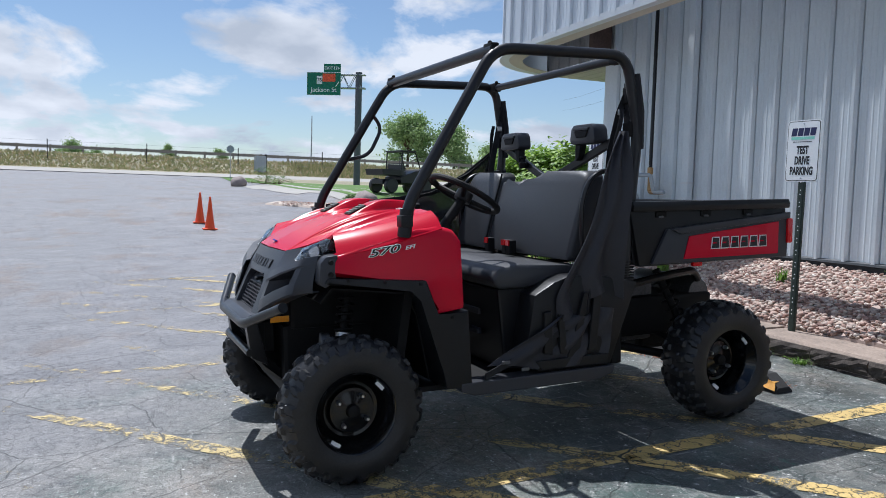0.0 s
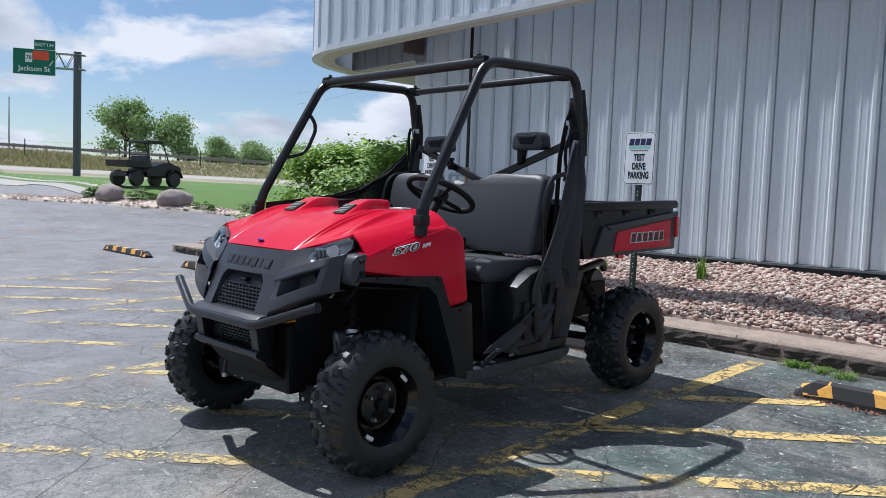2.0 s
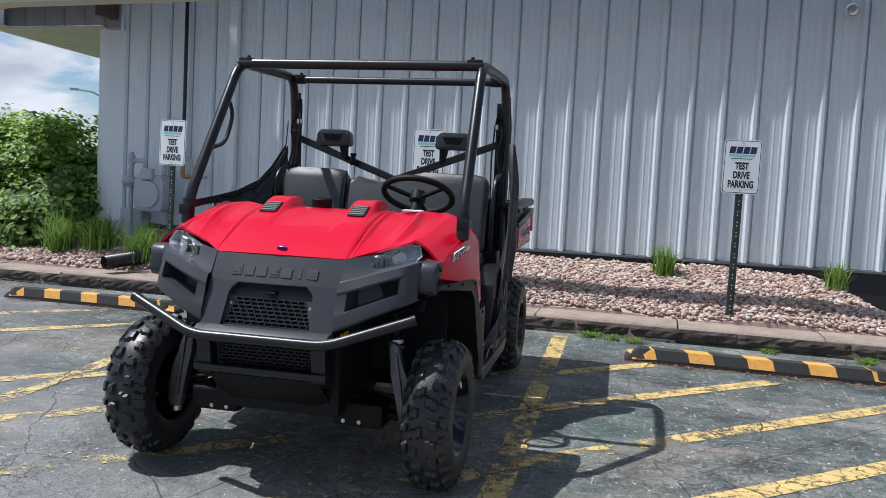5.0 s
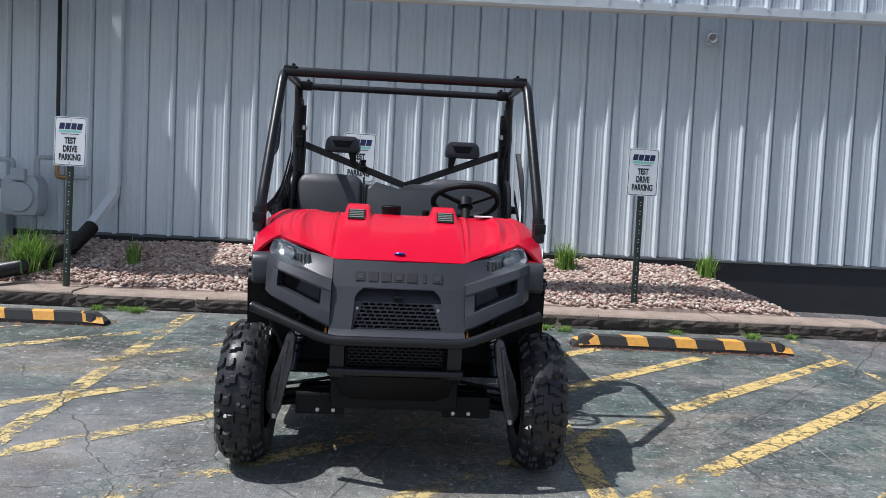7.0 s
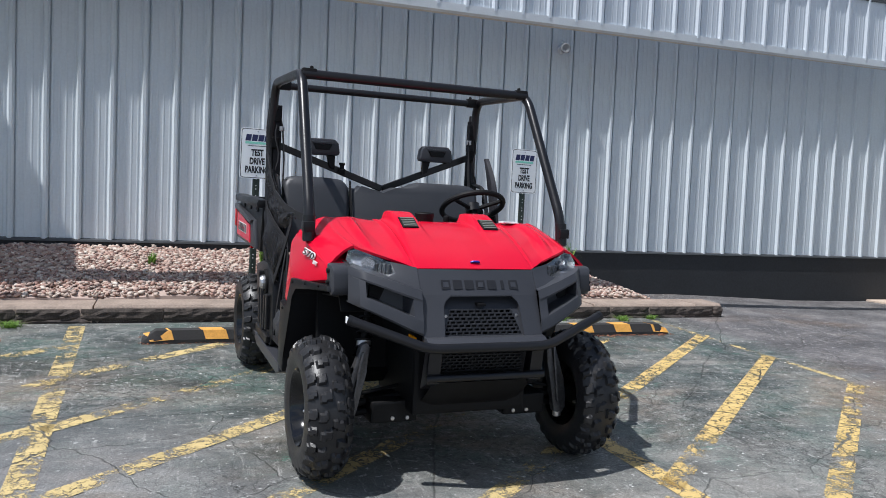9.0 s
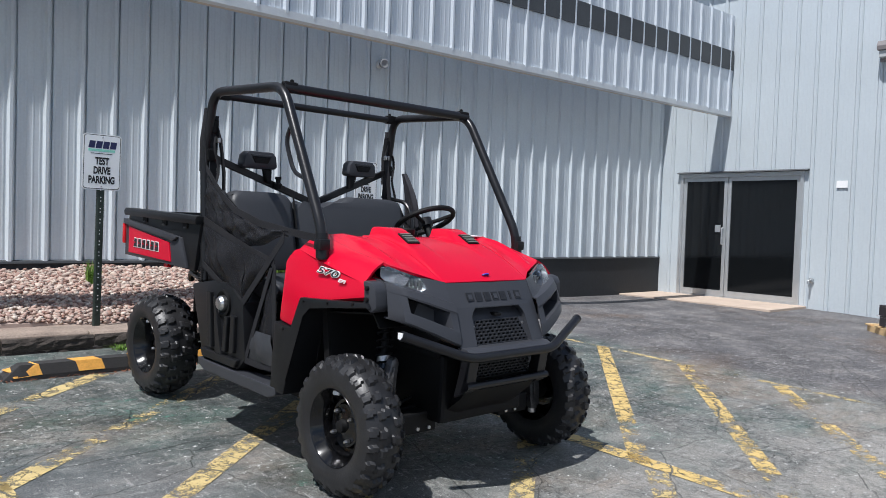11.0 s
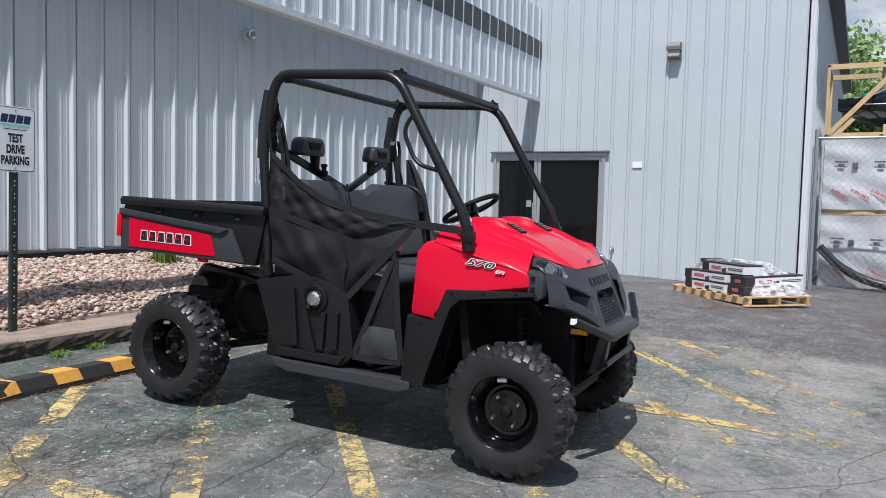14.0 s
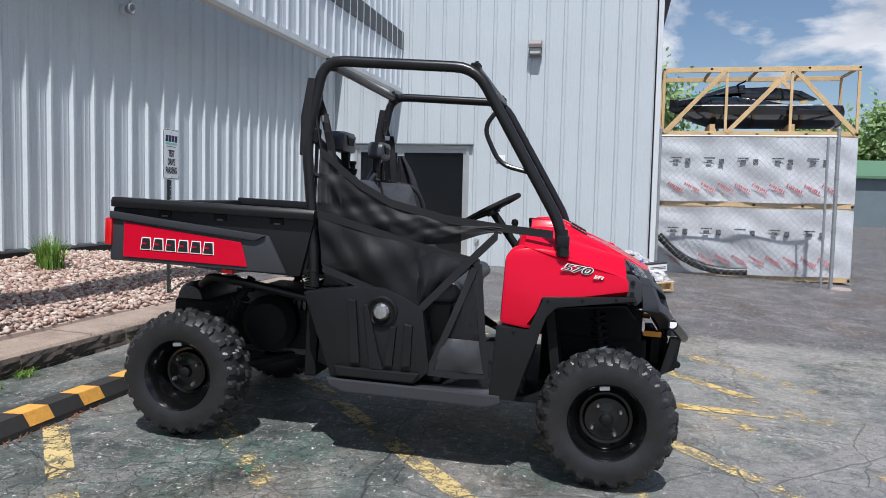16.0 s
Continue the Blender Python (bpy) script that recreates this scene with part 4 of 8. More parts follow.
def downspout():
    ob = empty("downspout", pose(-3.34, WALL_Y, 0), "white square downspout with elbow and black drain pipe", "downspout")
    part("pipe", cuboid(-0.055, 0.055, -0.105, -0.025, 1.22, 4.3, 0.012), SIDING, ob)
    part("band", cuboid(-0.06, 0.06, -0.11, -0.018, 1.40, 1.425), WHITEPAINT, ob)
    path = fillet([(0, -0.065, 1.25), (0, -0.065, 1.14), (-0.12, -0.42, 0.76)], 0.10)
    part("elbow", tube(bmesh.new(), path, 0.062, 4), WHITEPAINT, ob, "white folded elbow")
    dp = fillet([(-0.10, -0.38, 0.79), (-0.17, -0.62, 0.60), (-0.28, -0.92, 0.44), (-0.42, -1.20, 0.40), (-0.55, -1.52, 0.36)], 0.25, 12)
    dense = []
    for a, b in zip(dp, dp[1:]):
        n = max(1, int((b - a).length / 0.0075))
        dense += [a.lerp(b, k / n) for k in range(n)]
    dense.append(dp[-1])
    part("drain_pipe", tube(bmesh.new(), dense, 0.07, 16, radii=[0.072 + 0.006 * math.sin(k * 2.1) for k in range(len(dense))], cap=False), CORRUG, ob, "black corrugated drain pipe", True)


downspout()


def gas_meter():
    ob = empty("gas_meter", pose(-4.19, 3.76, -0.06), "grey gas meter with regulator and pipes at the wall", "gas meter")
    part("meter_body", slab([(-0.17, 0.93), (-0.20, 1.02), (-0.20, 1.28), (-0.15, 1.36), (0.15, 1.36), (0.20, 1.28), (0.20, 1.02), (0.17, 0.93)], "y", -0.12, 0.10, 0.03), METERGREY, ob, "grey cast meter body", True)
    part("meter_face", lathe(bmesh.new(), [(-0.12, 0.165), (-0.15, 0.155), (-0.155, 0.0)], "y", (0, 0, 1.13), 28), METERGREY, ob, "", True)
    part("dial_box", cuboid(-0.08, 0.08, -0.17, -0.10, 1.30, 1.43, 0.02), METERGREY, ob)
    part("pipe", bar([(-0.13, 0, 1.36), (-0.13, 0, 1.52), (-0.32, 0, 1.52), (-0.32, 0, 0.5)], 0.028, 10, 0.05), METERGREY, ob, "grey gas pipe", True)
    part("pipe", bar([(0.13, 0, 1.36), (0.13, 0, 1.56), (0.45, 0.05, 1.56), (0.45, 0.10, 1.36), (0.62, 0.12, 1.36)], 0.024, 10, 0.04), METERGREY, ob, "", True)
    part("regulator", lathe(bmesh.new(), [(1.20, 0.05), (1.26, 0.10), (1.28, 0.10), (1.34, 0.04), (1.42, 0.03)], "z", (-0.32, -0.02, 0), 18), METERGREY, ob, "round regulator", True)
    part("valve", lathe(bmesh.new(), [(1.44, 0.02), (1.50, 0.045), (1.56, 0.045), (1.62, 0.02)], "z", (-0.32, 0, 0), 10), METERGREY, ob, "", True)
    part("riser", bar([(0.24, 0.20, 1.60), (0.24, 0.20, 4.1)], 0.022, 10), TUBE, ob, "black riser pipe", True)
    part("elbow_fitting", bar([(0.24, 0.20, 1.66), (0.24, 0.20, 1.36), (0.48, 0.20, 1.36)], 0.026, 10, 0.04), BRASS, ob, "brass elbow", True)
    part("union", lathe(bmesh.new(), [(1.58, 0.035), (1.66, 0.035)], "z", (0.24, 0.20, 0), 8), BRASS, ob)
    part("cabinet", cuboid(-0.55, -0.25, 0.10, 0.26, 0.45, 0.95, 0.02), METERGREY, ob, "grey cabinet behind the meter")


gas_meter()


# ---- plants ----
def blades(name, x, y, z, n, h, spread, label, group, seed):
    rnd = random.Random(seed)
    verts, faces = [], []
    for k in range(n):
        a, lean = rnd.uniform(0, 6.283), rnd.uniform(0.15, 1.0)
        hh, w = h * rnd.uniform(0.6, 1.05), rnd.uniform(0.006, 0.011) * (0.4 if h < 0.1 else 1)
        bx, by = rnd.gauss(0, spread * 0.22), rnd.gauss(0, spread * 0.22)
        d, s = Vector((math.cos(a), math.sin(a), 0)), Vector((-math.sin(a), math.cos(a), 0))
        b = len(verts)
        for j, t in enumerate((0, 0.35, 0.7, 1.0)):
            p = Vector((bx, by, 0)) + d * spread * lean * t ** 1.7 + Vector((0, 0, hh * (t - 0.38 * lean * t ** 3)))
            ww = w * (1 - t * 0.9)
            verts += [p - s * ww, p + s * ww]
        for j in range(3):
            q = b + 2 * j
            faces.append((q, q + 1, q + 3, q + 2))
    me = bpy.data.meshes.new(name)
    me.from_pydata([tuple(v) for v in verts], [], faces)
    me.materials.append(BLADE)
    ob = new(name, me)
    ob.location = (x, y, z)
    return tagged(ob, label, "plant", group)


for k, (x, y, n, h, sp) in enumerate(((-2.85, 3.35, 90, 0.30, 0.12), (-3.75, 3.05, 320, 0.52, 0.40), (-4.55, 3.30, 320, 0.50, 0.36), (1.65, 3.72, 170, 0.36, 0.20), (3.16, 3.70, 140, 0.30, 0.18), (-0.35, 3.60, 50, 0.26, 0.10), (-1.42, 3.55, 40, 0.16, 0.07), (-5.0, 3.2, 200, 0.55, 0.35))):
    blades("daylily_clump", x, y, bed_height(x, y) - 0.01, n, h, sp, "green daylily clump growing in the gravel", "daylilies in the bed", 50 + k)
weed = random.Random(77)
for k in range(15):
    x = weed.choice((-2.6, -0.3, 0.5, 1.2, 1.35, 2.6, 3.3)) + weed.uniform(-0.25, 0.25)
    blades("kerb_weed", x, KERB_Y0 - weed.uniform(0.02, 0.14), land(x, 2.35), 90, 0.06, 0.13, "small green weeds at the foot of the kerb", "weeds by the kerb", 90 + k)


def litter():
    rnd = random.Random(5)
    verts, faces = [], []
    for k in range(1500):
        st = rnd.choice(((2.3, 0.95), (2.3, 0.95), (-0.57, 0.9), (-3.3, 0.9)))
        x, y = st[0] + rnd.uniform(-1, 1) * st[1], 1.76 + rnd.choice((-1, 1)) * rnd.uniform(0.08, 0.16) + rnd.gauss(0, 0.02)
        a, r = rnd.uniform(0, 6.3), rnd.uniform(0.006, 0.02)
        d, s = Vector((math.cos(a) * r, math.sin(a) * r, 0.004)), Vector((-math.sin(a) * r * 0.35, math.cos(a) * r * 0.35, 0))
        p = Vector((x, y, land(x, y) + 0.006))
        b = len(verts)
        verts += [p - d, p + s, p + d + Vector((0, 0, 0.006)), p - s]
        faces.append((b, b + 1, b + 2, b + 3))
    me = bpy.data.meshes.new("leaf_litter")
    me.from_pydata([tuple(v) for v in verts], [], faces)
    me.materials.append(surface("dry_leaf", (0.22, 0.09, 0.05), 0.9, vary=0.4, scale=30))
    tagged(new("leaf_litter", me), "dry brown leaf litter round the wheel stops", "leaf litter", kind="stuff")


litter()


def shrub(name, centre, size, count, leaf, material, label, seed, lobes=5, skirt=0.2):
    """A shrub: forked stems and a crown of separate leaves gathered in clumps, with gaps."""
    rnd = random.Random(seed)
    ob = empty(name, pose(*centre), label, "shrub")
    stems = bmesh.new()
    clumps = []
    for k in range(lobes * 14):
        while True:
            p = Vector((rnd.uniform(-1, 1), rnd.uniform(-1, 1), rnd.uniform(skirt - 0.2, 1)))
            r = math.sqrt(p.x ** 2 + p.y ** 2 + (max(0, p.z) * 0.95) ** 2)
            if 0.55 < r < 1.0 + 0.08 * math.sin(3 * math.atan2(p.y, p.x) + seed):
                break
        clumps.append(Vector((p.x * size[0], p.y * size[1], max(0.08, p.z) * size[2])))
    for k in range(9):
        q = rnd.choice(clumps)
        mid = Vector((q.x * 0.35 + rnd.uniform(-0.1, 0.1), q.y * 0.35, q.z * 0.55))
        tube(stems, [Vector((q.x * 0.06, q.y * 0.06, 0)), mid, q * 0.92], 0.02, 6, radii=[0.03, 0.018, 0.006])
    part("stems", stems, BARK, ob, "brown woody stems")
    verts, faces = [], []
    for k in range(count):
        q = clumps[k % len(clumps)]
        rr = 0.13 * (size[0] + size[2]) / 2
        p = q + Vector((rnd.gauss(0, rr), rnd.gauss(0, rr), rnd.gauss(0, rr * 0.38)))
        if p.z < 0.03:
            continue
        out = Vector((0.7 * p.x / size[0], 0.7 * p.y / size[1], 0.6 + 0.4 * p.z / size[2]))
        out = (out.normalized() + Vector((rnd.uniform(-0.5, 0.5), rnd.uniform(-0.5, 0.5), rnd.uniform(-0.3, 0.3)))).normalized()
        side = out.cross(Vector((rnd.uniform(-1, 1), rnd.uniform(-1, 1), rnd.uniform(-1, 1)))).normalized()
        tip = side.cross(out).normalized()
        L = leaf * rnd.uniform(0.6, 1.2)
        b = len(verts)
        verts += [p - tip * L * 0.5, p - tip * L * 0.1 + side * L * 0.30, p + tip * L * 0.5 - out * L * 0.12, p - tip * L * 0.1 - side * L * 0.30]
        faces.append((b, b + 1, b + 2, b + 3))
    me = bpy.data.meshes.new("crown")
    me.from_pydata([tuple(v) for v in verts], [], faces)
    me.materials.append(material)
    cr = new("crown", me)
    cr.parent = ob
    return ob


shrub("maple_shrub", (-7.2, 4.9, 0.28), (1.95, 1.3, 1.80), 42000, 0.10, LEAF, "dense bright green maple-leaved shrub by the corner", 3, 6)
shrub("maple_shrub", (-6.15, 4.35, 0.28), (0.85, 0.8, 1.5), 11000, 0.09, LEAF_DARK, "darker green shrub against the rounded corner", 4, 4)
shrub("spirea_shrub", (-8.75, 3.35, 0.26), (0.52, 0.45, 0.52), 3600, 0.045, LEAF_DARK, "low grey-green shrub in the gravel", 6, 4)
tagged(part("stake", cuboid(-8.02, -7.98, 3.18, 3.22, 0.2, 0.62), LUMBER), "short wooden stake beside the shrub", "stake")

# ---- the utility vehicle: +x its left side, -y its front, z up from its wheels' contact ----
VEHICLE = pose(0.0, 0, 0, 0, 0, 2.75) @ pose(0, 0, 0, 2.24, 0, 0)


def clear_glass():
    m = bpy.data.materials.new("clear_lens")
    m.use_nodes = True
    b = m.node_tree.nodes["Principled BSDF"]
    b.inputs["Base Color"].default_value, b.inputs["Roughness"].default_value = (0.9, 0.93, 0.95, 1), 0.03
    b.inputs["Transmission Weight"].default_value, b.inputs["IOR"].default_value = 1.0, 1.25
    return m


def net_cloth():
    """Woven mesh: dark threads with small gaps that let light through."""
    m = bpy.data.materials.new("window_net_mesh")
    m.use_nodes = True
    nt = m.node_tree
    n, l = nt.nodes, nt.links
    b = n["Principled BSDF"]
    b.inputs["Base Color"].default_value, b.inputs["Roughness"].default_value = (0.016, 0.016, 0.0185, 1), 0.55
    b.inputs["Specular IOR Level"].default_value = 0.25
    folds = noise_node(nt, 7, 3)
    bp = n.new("ShaderNodeBump")
    bp.inputs["Strength"].default_value, bp.inputs["Distance"].default_value = 0.25, 0.02
    l.new(folds.outputs["Fac"], bp.inputs["Height"])
    l.new(bp.outputs[0], b.inputs["Normal"])
    tr = n.new("ShaderNodeBsdfTransparent")
    mx = n.new("ShaderNodeMixShader")
    mx.inputs[0].default_value = 0.80
    l.new(tr.outputs[0], mx.inputs[1])
    l.new(b.outputs[0], mx.inputs[2])
    l.new(mx.outputs[0], n["Material Output"].inputs[0])
    return m


LENS, NET = clear_glass(), net_cloth()
CHROME = surface("headlight_reflector", (0.62, 0.63, 0.65), 0.12, 1.0, vary=0.08)
VENT = surface("grey_vent_plastic", (0.13, 0.14, 0.12), 0.45, vary=0.1)
BLUE = surface("blue_badge", (0.02, 0.05, 0.45), 0.3, vary=0.05)
TEAL_SPRING = surface("shock_body", (0.05, 0.07, 0.10), 0.3, 0.5, vary=0.2)


def wheel(thing, s, y, x_in, x_out, deep=0.0):
    """A wheel on the side s: black steel rim with four nuts and a knobbly tyre."""
    c = Vector((0, y, 0.314))
    hub = part("wheel", lathe(bmesh.new(), [(s * (x_in + 0.02), 0.05), (s * (x_out - 0.12 - deep), 0.05), (s * (x_out - 0.085 - deep), 0.028), (s * (x_out - 0.066 - deep), 0.026), (s * (x_out - 0.062 - deep), 0.018)], "x", c, 20), DARK, thing, "hub of a black wheel with an off-road tyre", smooth=True)
    w = x_out - x_in
    count, per = 24, 9
    seg = count * per
    bm = bmesh.new()
    side_in = [(0.02, 0.165), (0.004, 0.195), (0.0, 0.225), (0.003, 0.250)]
    tread = 32
    rings = []
    for k in range(seg):
        ang = 2 * math.pi * k / seg
        line = [(x_in + a, r) for a, r in side_in]
        for q in range(tread + 1):
            f = q / tread
            crown = 0.300 - 0.042 * abs(2 * f - 1) ** 2.7
            left_half = f < 0.5
            shift = 0.85 * f if left_half else 0.85 * (1 - f) + 0.5
            ph = (k / per + shift) % 1.0
            row = int(k / per + shift) % count
            even = (row + (0 if left_half else 1)) % 2
            shoulder = f <= 0.16 or f >= 0.84
            long_in, long_out = (0.20, 0.40) if even else (0.25, 0.475)
            g = f if left_half else 1 - f
            band = shoulder or long_in <= g <= long_out
            if shoulder:
                ph = (ph + 0.35) % 1.0
            wide = (0.52 if even else 0.40) if shoulder else 0.46
            low = 0.0 if band and ph < wide else 1.0
            line.append((x_in + 0.006 + (w - 0.012) * f, crown + 0.0025 + 0.0145 * (1 - low)))
        line += [(x_out - a, r) for a, r in side_in[::-1]] + [(x_out - 0.05, 0.16)]
        rings.append([bm.verts.new(c + Vector((s * a, r * math.cos(ang), r * math.sin(ang)))) for a, r in line])
    for k in range(seg):
        ra, rb = rings[k], rings[(k + 1) % seg]
        for q in range(len(ra) - 1):
            bm.faces.new((ra[q], ra[q + 1], rb[q + 1], rb[q]))
    part("tyre", bm, RUBBER, hub, "black knobbly off-road tyre", smooth=True, edge=24)
    lip = [(x_out - 0.018, 0.176), (x_out - 0.012, 0.172), (x_out - 0.018, 0.166), (x_out - 0.034, 0.160), (x_out - 0.05, 0.145), (x_out - 0.075, 0.138), (x_out - 0.082 - deep, 0.128), (x_out - 0.115 - deep, 0.118), (x_out - 0.118 - deep, 0.105), (x_out - 0.098 - deep, 0.095), (x_out - 0.095 - deep, 0.06), (x_out - 0.09 - deep, 0.045), (x_out - 0.088 - deep, 0.001)]
    part("rim", lathe(bmesh.new(), [(s * a, r) for a, r in lip], "x", c, 40, False), RIM, hub, "glossy black steel rim", smooth=True, edge=30)
    for k in range(4):
        a = math.pi / 4 + k * math.pi / 2 + 0.2
        p = c + Vector((0, math.cos(a) * 0.073, math.sin(a) * 0.073))
        nb = lathe(bmesh.new(), [(s * (x_out - 0.094 - deep), 0.011), (s * (x_out - 0.078 - deep), 0.0105), (s * (x_out - 0.068 - deep), 0.006)], "x", p, 6)
        part("lug_nut", nb, STEEL, hub, "zinc wheel nut")
    for a in ((1.45,) if s < 0 else (0.75, 4.1)):
        p = c + Vector((s * (x_out - 0.04), math.cos(a) * 0.150, math.sin(a) * 0.150))
        mm = Matrix.Translation(p) @ Matrix.Rotation(a - math.pi / 2, 4, "X")
        part("tag", cuboid(-0.003, 0.003, -0.022, 0.022, -0.009, 0.009, m=mm), WHITE, hub, "small white paper tag")
    return hub


def vehicle():
    thing = empty("utility_vehicle", VEHICLE, "red and black two-seat utility side-by-side with roll cage and cargo bed", "utility vehicle")

    ref = [Matrix.Identity(4)]

    def seat_at(y, z, stretch=1.0):
        """Where the section being built sits on the chassis."""
        ref[0] = Matrix.Translation((0, y, z)) @ Matrix.Diagonal((1, stretch, 1, 1))

    def P(name, bm, material, label="", smooth=False, parent=thing, edge=35):
        bmesh.ops.transform(bm, matrix=ref[0], verts=bm.verts[:])
        return part(name, bm, material, parent, label, smooth, edge)

    for s in (-1, 1):
        wheel(thing, s, -1.03, 0.560, 0.766, -0.015)
        wheel(thing, s, 1.03, 0.50, 0.755, 0.02)

    # ---- roll cage ----
    R = 0.0255
    for s in (-1, 1):
        side = P("cage_side_tube", bar([(s * 0.675, 0.375, 0.80), (s * 0.674, 0.405, 1.15), (s * 0.670, 0.448, 1.48), (s * 0.660, 0.385, 1.868), (s * 0.650, -0.335, 1.858), (s * 0.676, -0.765, 1.17), (s * 0.678, -0.785, 1.03)], R, 16, 0.10), TUBE, "black powder-coated roll cage tube", True)
        foot = bar([(s * 0.677, -0.770, 1.15), (s * 0.679, -0.785, 1.035)], 0.030, 14)
        box(foot, s * 0.655, s * 0.710, -0.81, -0.755, 1.075, 1.125, 0.006)
        P("cage_foot", foot, TRIM, "black moulded cage foot", True, side)
        for y, z in ((-0.330, 1.853), (0.36, 1.853)):
            cl = cuboid(s * 0.575, s * 0.650, y - 0.022, y + 0.022, z - 0.024, z + 0.03, 0.008)
            lathe(cl, [(z + 0.028, 0.010), (z + 0.040, 0.010), (z + 0.044, 0.005)], "z", (s * 0.60, y, 0), 8)
            P("tube_clamp", cl, DARK, "bolted black tube clamp", True, side)
    P("front_cross_tube", bar([(-0.65, -0.330, 1.853), (0.65, -0.330, 1.853)], R, 16), TUBE, "", True)
    P("rear_cross_tube", bar([(-0.655, 0.36, 1.853), (0.655, 0.36, 1.853)], 0.021, 14), TUBE, "", True)
    P("grab_handle", bar([(-0.66, -0.46, 1.685), (-0.655, -0.385, 1.592), (-0.655, -0.470, 1.428), (-0.668, -0.625, 1.395)], 0.011, 10, 0.06), TUBE, "black bent grab handle", True)
    # shoulder bars crossing behind the seat, with the head restraints on them
    for s in (-1, 1):
        a, b = Vector((s * 0.655, 0.42, 1.510)), Vector((0.02, 0.355, 1.268))
        d = (b - a)
        m = Matrix.Translation((a + b) / 2) @ d.to_track_quat("X", "Z").to_matrix().to_4x4()
        br = P("shoulder_bar", cuboid(-d.length / 2, d.length / 2, -0.012, 0.012, -0.021, 0.021, 0.005, m), TUBE, "black flat shoulder bar")
        P("bar_bracket", cuboid(s * 0.625, s * 0.675, 0.39, 0.44, 1.48, 1.55, 0.008), DARK, "", False, br)
        hx = s * 0.375
        outl = [(hx - 0.112, 1.474), (hx - 0.098, 1.456), (hx + 0.098, 1.456), (hx + 0.112, 1.474), (hx + 0.102, 1.535), (hx + 0.078, 1.558), (hx - 0.078, 1.558), (hx - 0.102, 1.535)]
        hb = slab(outl, "y", 0.325, 0.415, 0.016)
        hr = P("headrest", hb, TRIM_GREY, "moulded black plastic head restraint", True)
        P("headrest_recess", slab([(hx - 0.060, 1.524), (hx + 0.060, 1.524), (hx + 0.042, 1.490), (hx - 0.042, 1.490)], "y", 0.318, 0.332, 0.004), DARK, "", False, hr)
        P("headrest_rim", slab([(hx - 0.070, 1.540), (hx + 0.070, 1.540), (hx + 0.064, 1.526), (hx - 0.064, 1.526)], "y", 0.316, 0.33, 0.003), TRIM_GREY, "", False, hr)
        P("headrest_stalk", slab([(hx - s * 0.085, 1.462), (hx - s * 0.035, 1.462), (hx - s * 0.055, 1.385), (hx - s * 0.085, 1.372)], "y", 0.345, 0.385, 0.005), DARK, "", False, hr)
    latch = lathe(bmesh.new(), [(1.345, 0.020), (1.375, 0.026), (1.382, 0.014), (1.40, 0.014), (1.405, 0.02), (1.418, 0.018)], "z", (-0.245, 0.345, 0), 12)
    P("belt_guide", latch, DARK, "", True)
    for s in (-1, 1):
        P("seat_belt", sheet([[(s * 0.635 + dx, 0.415 - abs(dx) * 0.2, z) for dx in (-0.022, 0.022)] for z in (1.74, 1.6, 1.45, 1.25, 1.0, 0.86)], 0.003), CLOTH, "black seat belt webbing")
        P("belt_guide_loop", cuboid(s * 0.600, s * 0.632, 0.37, 0.40, 1.585, 1.615, 0.006), STEEL, "bright belt guide loop")
        P("seat_belt", sheet([[(s * x, y - 0.012, z), (s * x, y + 0.026, z - 0.006)] for x, y, z in ((0.628, 0.41, 1.70), (0.612, 0.375, 1.60), (0.606, 0.33, 1.42), (0.615, 0.30, 1.20), (0.622, 0.27, 0.95))], 0.003), CLOTH, "black seat belt webbing")
        P("strap_end", sheet([[(s * (0.648 + 0.012 * math.sin(9 * q)), 0.355 - 0.05 * q, 1.62 - 0.34 * q), (s * (0.650 + 0.010 * math.sin(9 * q)), 0.378 - 0.05 * q, 1.62 - 0.34 * q)] for q in [k / 8 for k in range(9)]], 0.003), CLOTH, "loose black strap end")
        P("strap_roll", bar([(s * 0.662, 0.432, 1.78), (s * 0.664, 0.447, 1.60), (s * 0.668, 0.452, 1.42)], 0.034, 10, radii=[0.026, 0.036, 0.028]), CLOTH, "black net strap wound round the tube", True)
        P("belt_anchor", cuboid(s * 0.615, s * 0.655, 0.395, 0.425, 1.64, 1.72, 0.008), DARK)
        P("belt_reel", cuboid(s * 0.60, s * 0.685, 0.20, 0.33, 0.805, 0.885, 0.012), TRIM, "black belt reel cover")
        P("hip_bar", bar([(s * 0.655, 0.455, 1.335), (s * 0.66, 0.19, 1.305), (s * 0.66, 0.125, 1.16), (s * 0.655, 0.15, 0.86)], 0.013, 10, 0.08), TUBE, "", True)
        for k in range(7):
            P("lamp_rib", cuboid(s * 0.66, s * 0.70, 0.36, 0.415, 0.79 + k * 0.013, 0.797 + k * 0.013), DARK)

    # ---- seat ----
    seat_at(-0.03, 0.02)
    def backrest(x0, x1, top):
        outline = [(x0, 0.86)] + [(x0 + 0.004, top - 0.045), (x0 + 0.035, top - 0.004)] + [(x0 + 0.09, top)]
        outline += [(x1 - 0.14, top), (x1 - 0.09, top - 0.004), (x1 - 0.035, top - 0.006), (x1, top - 0.05), (x1, 0.86)]
        bm = slab(outline, "y", -0.055, 0.055, 0.03)
        for v in bm.verts:
            t = (v.co.z - 0.86) / 0.44
            puff = 0.018 * math.sin(math.pi * max(0, min(1, t))) if v.co.y < 0 else 0
            v.co.y += 0.165 + 0.125 * t - puff
        return bm
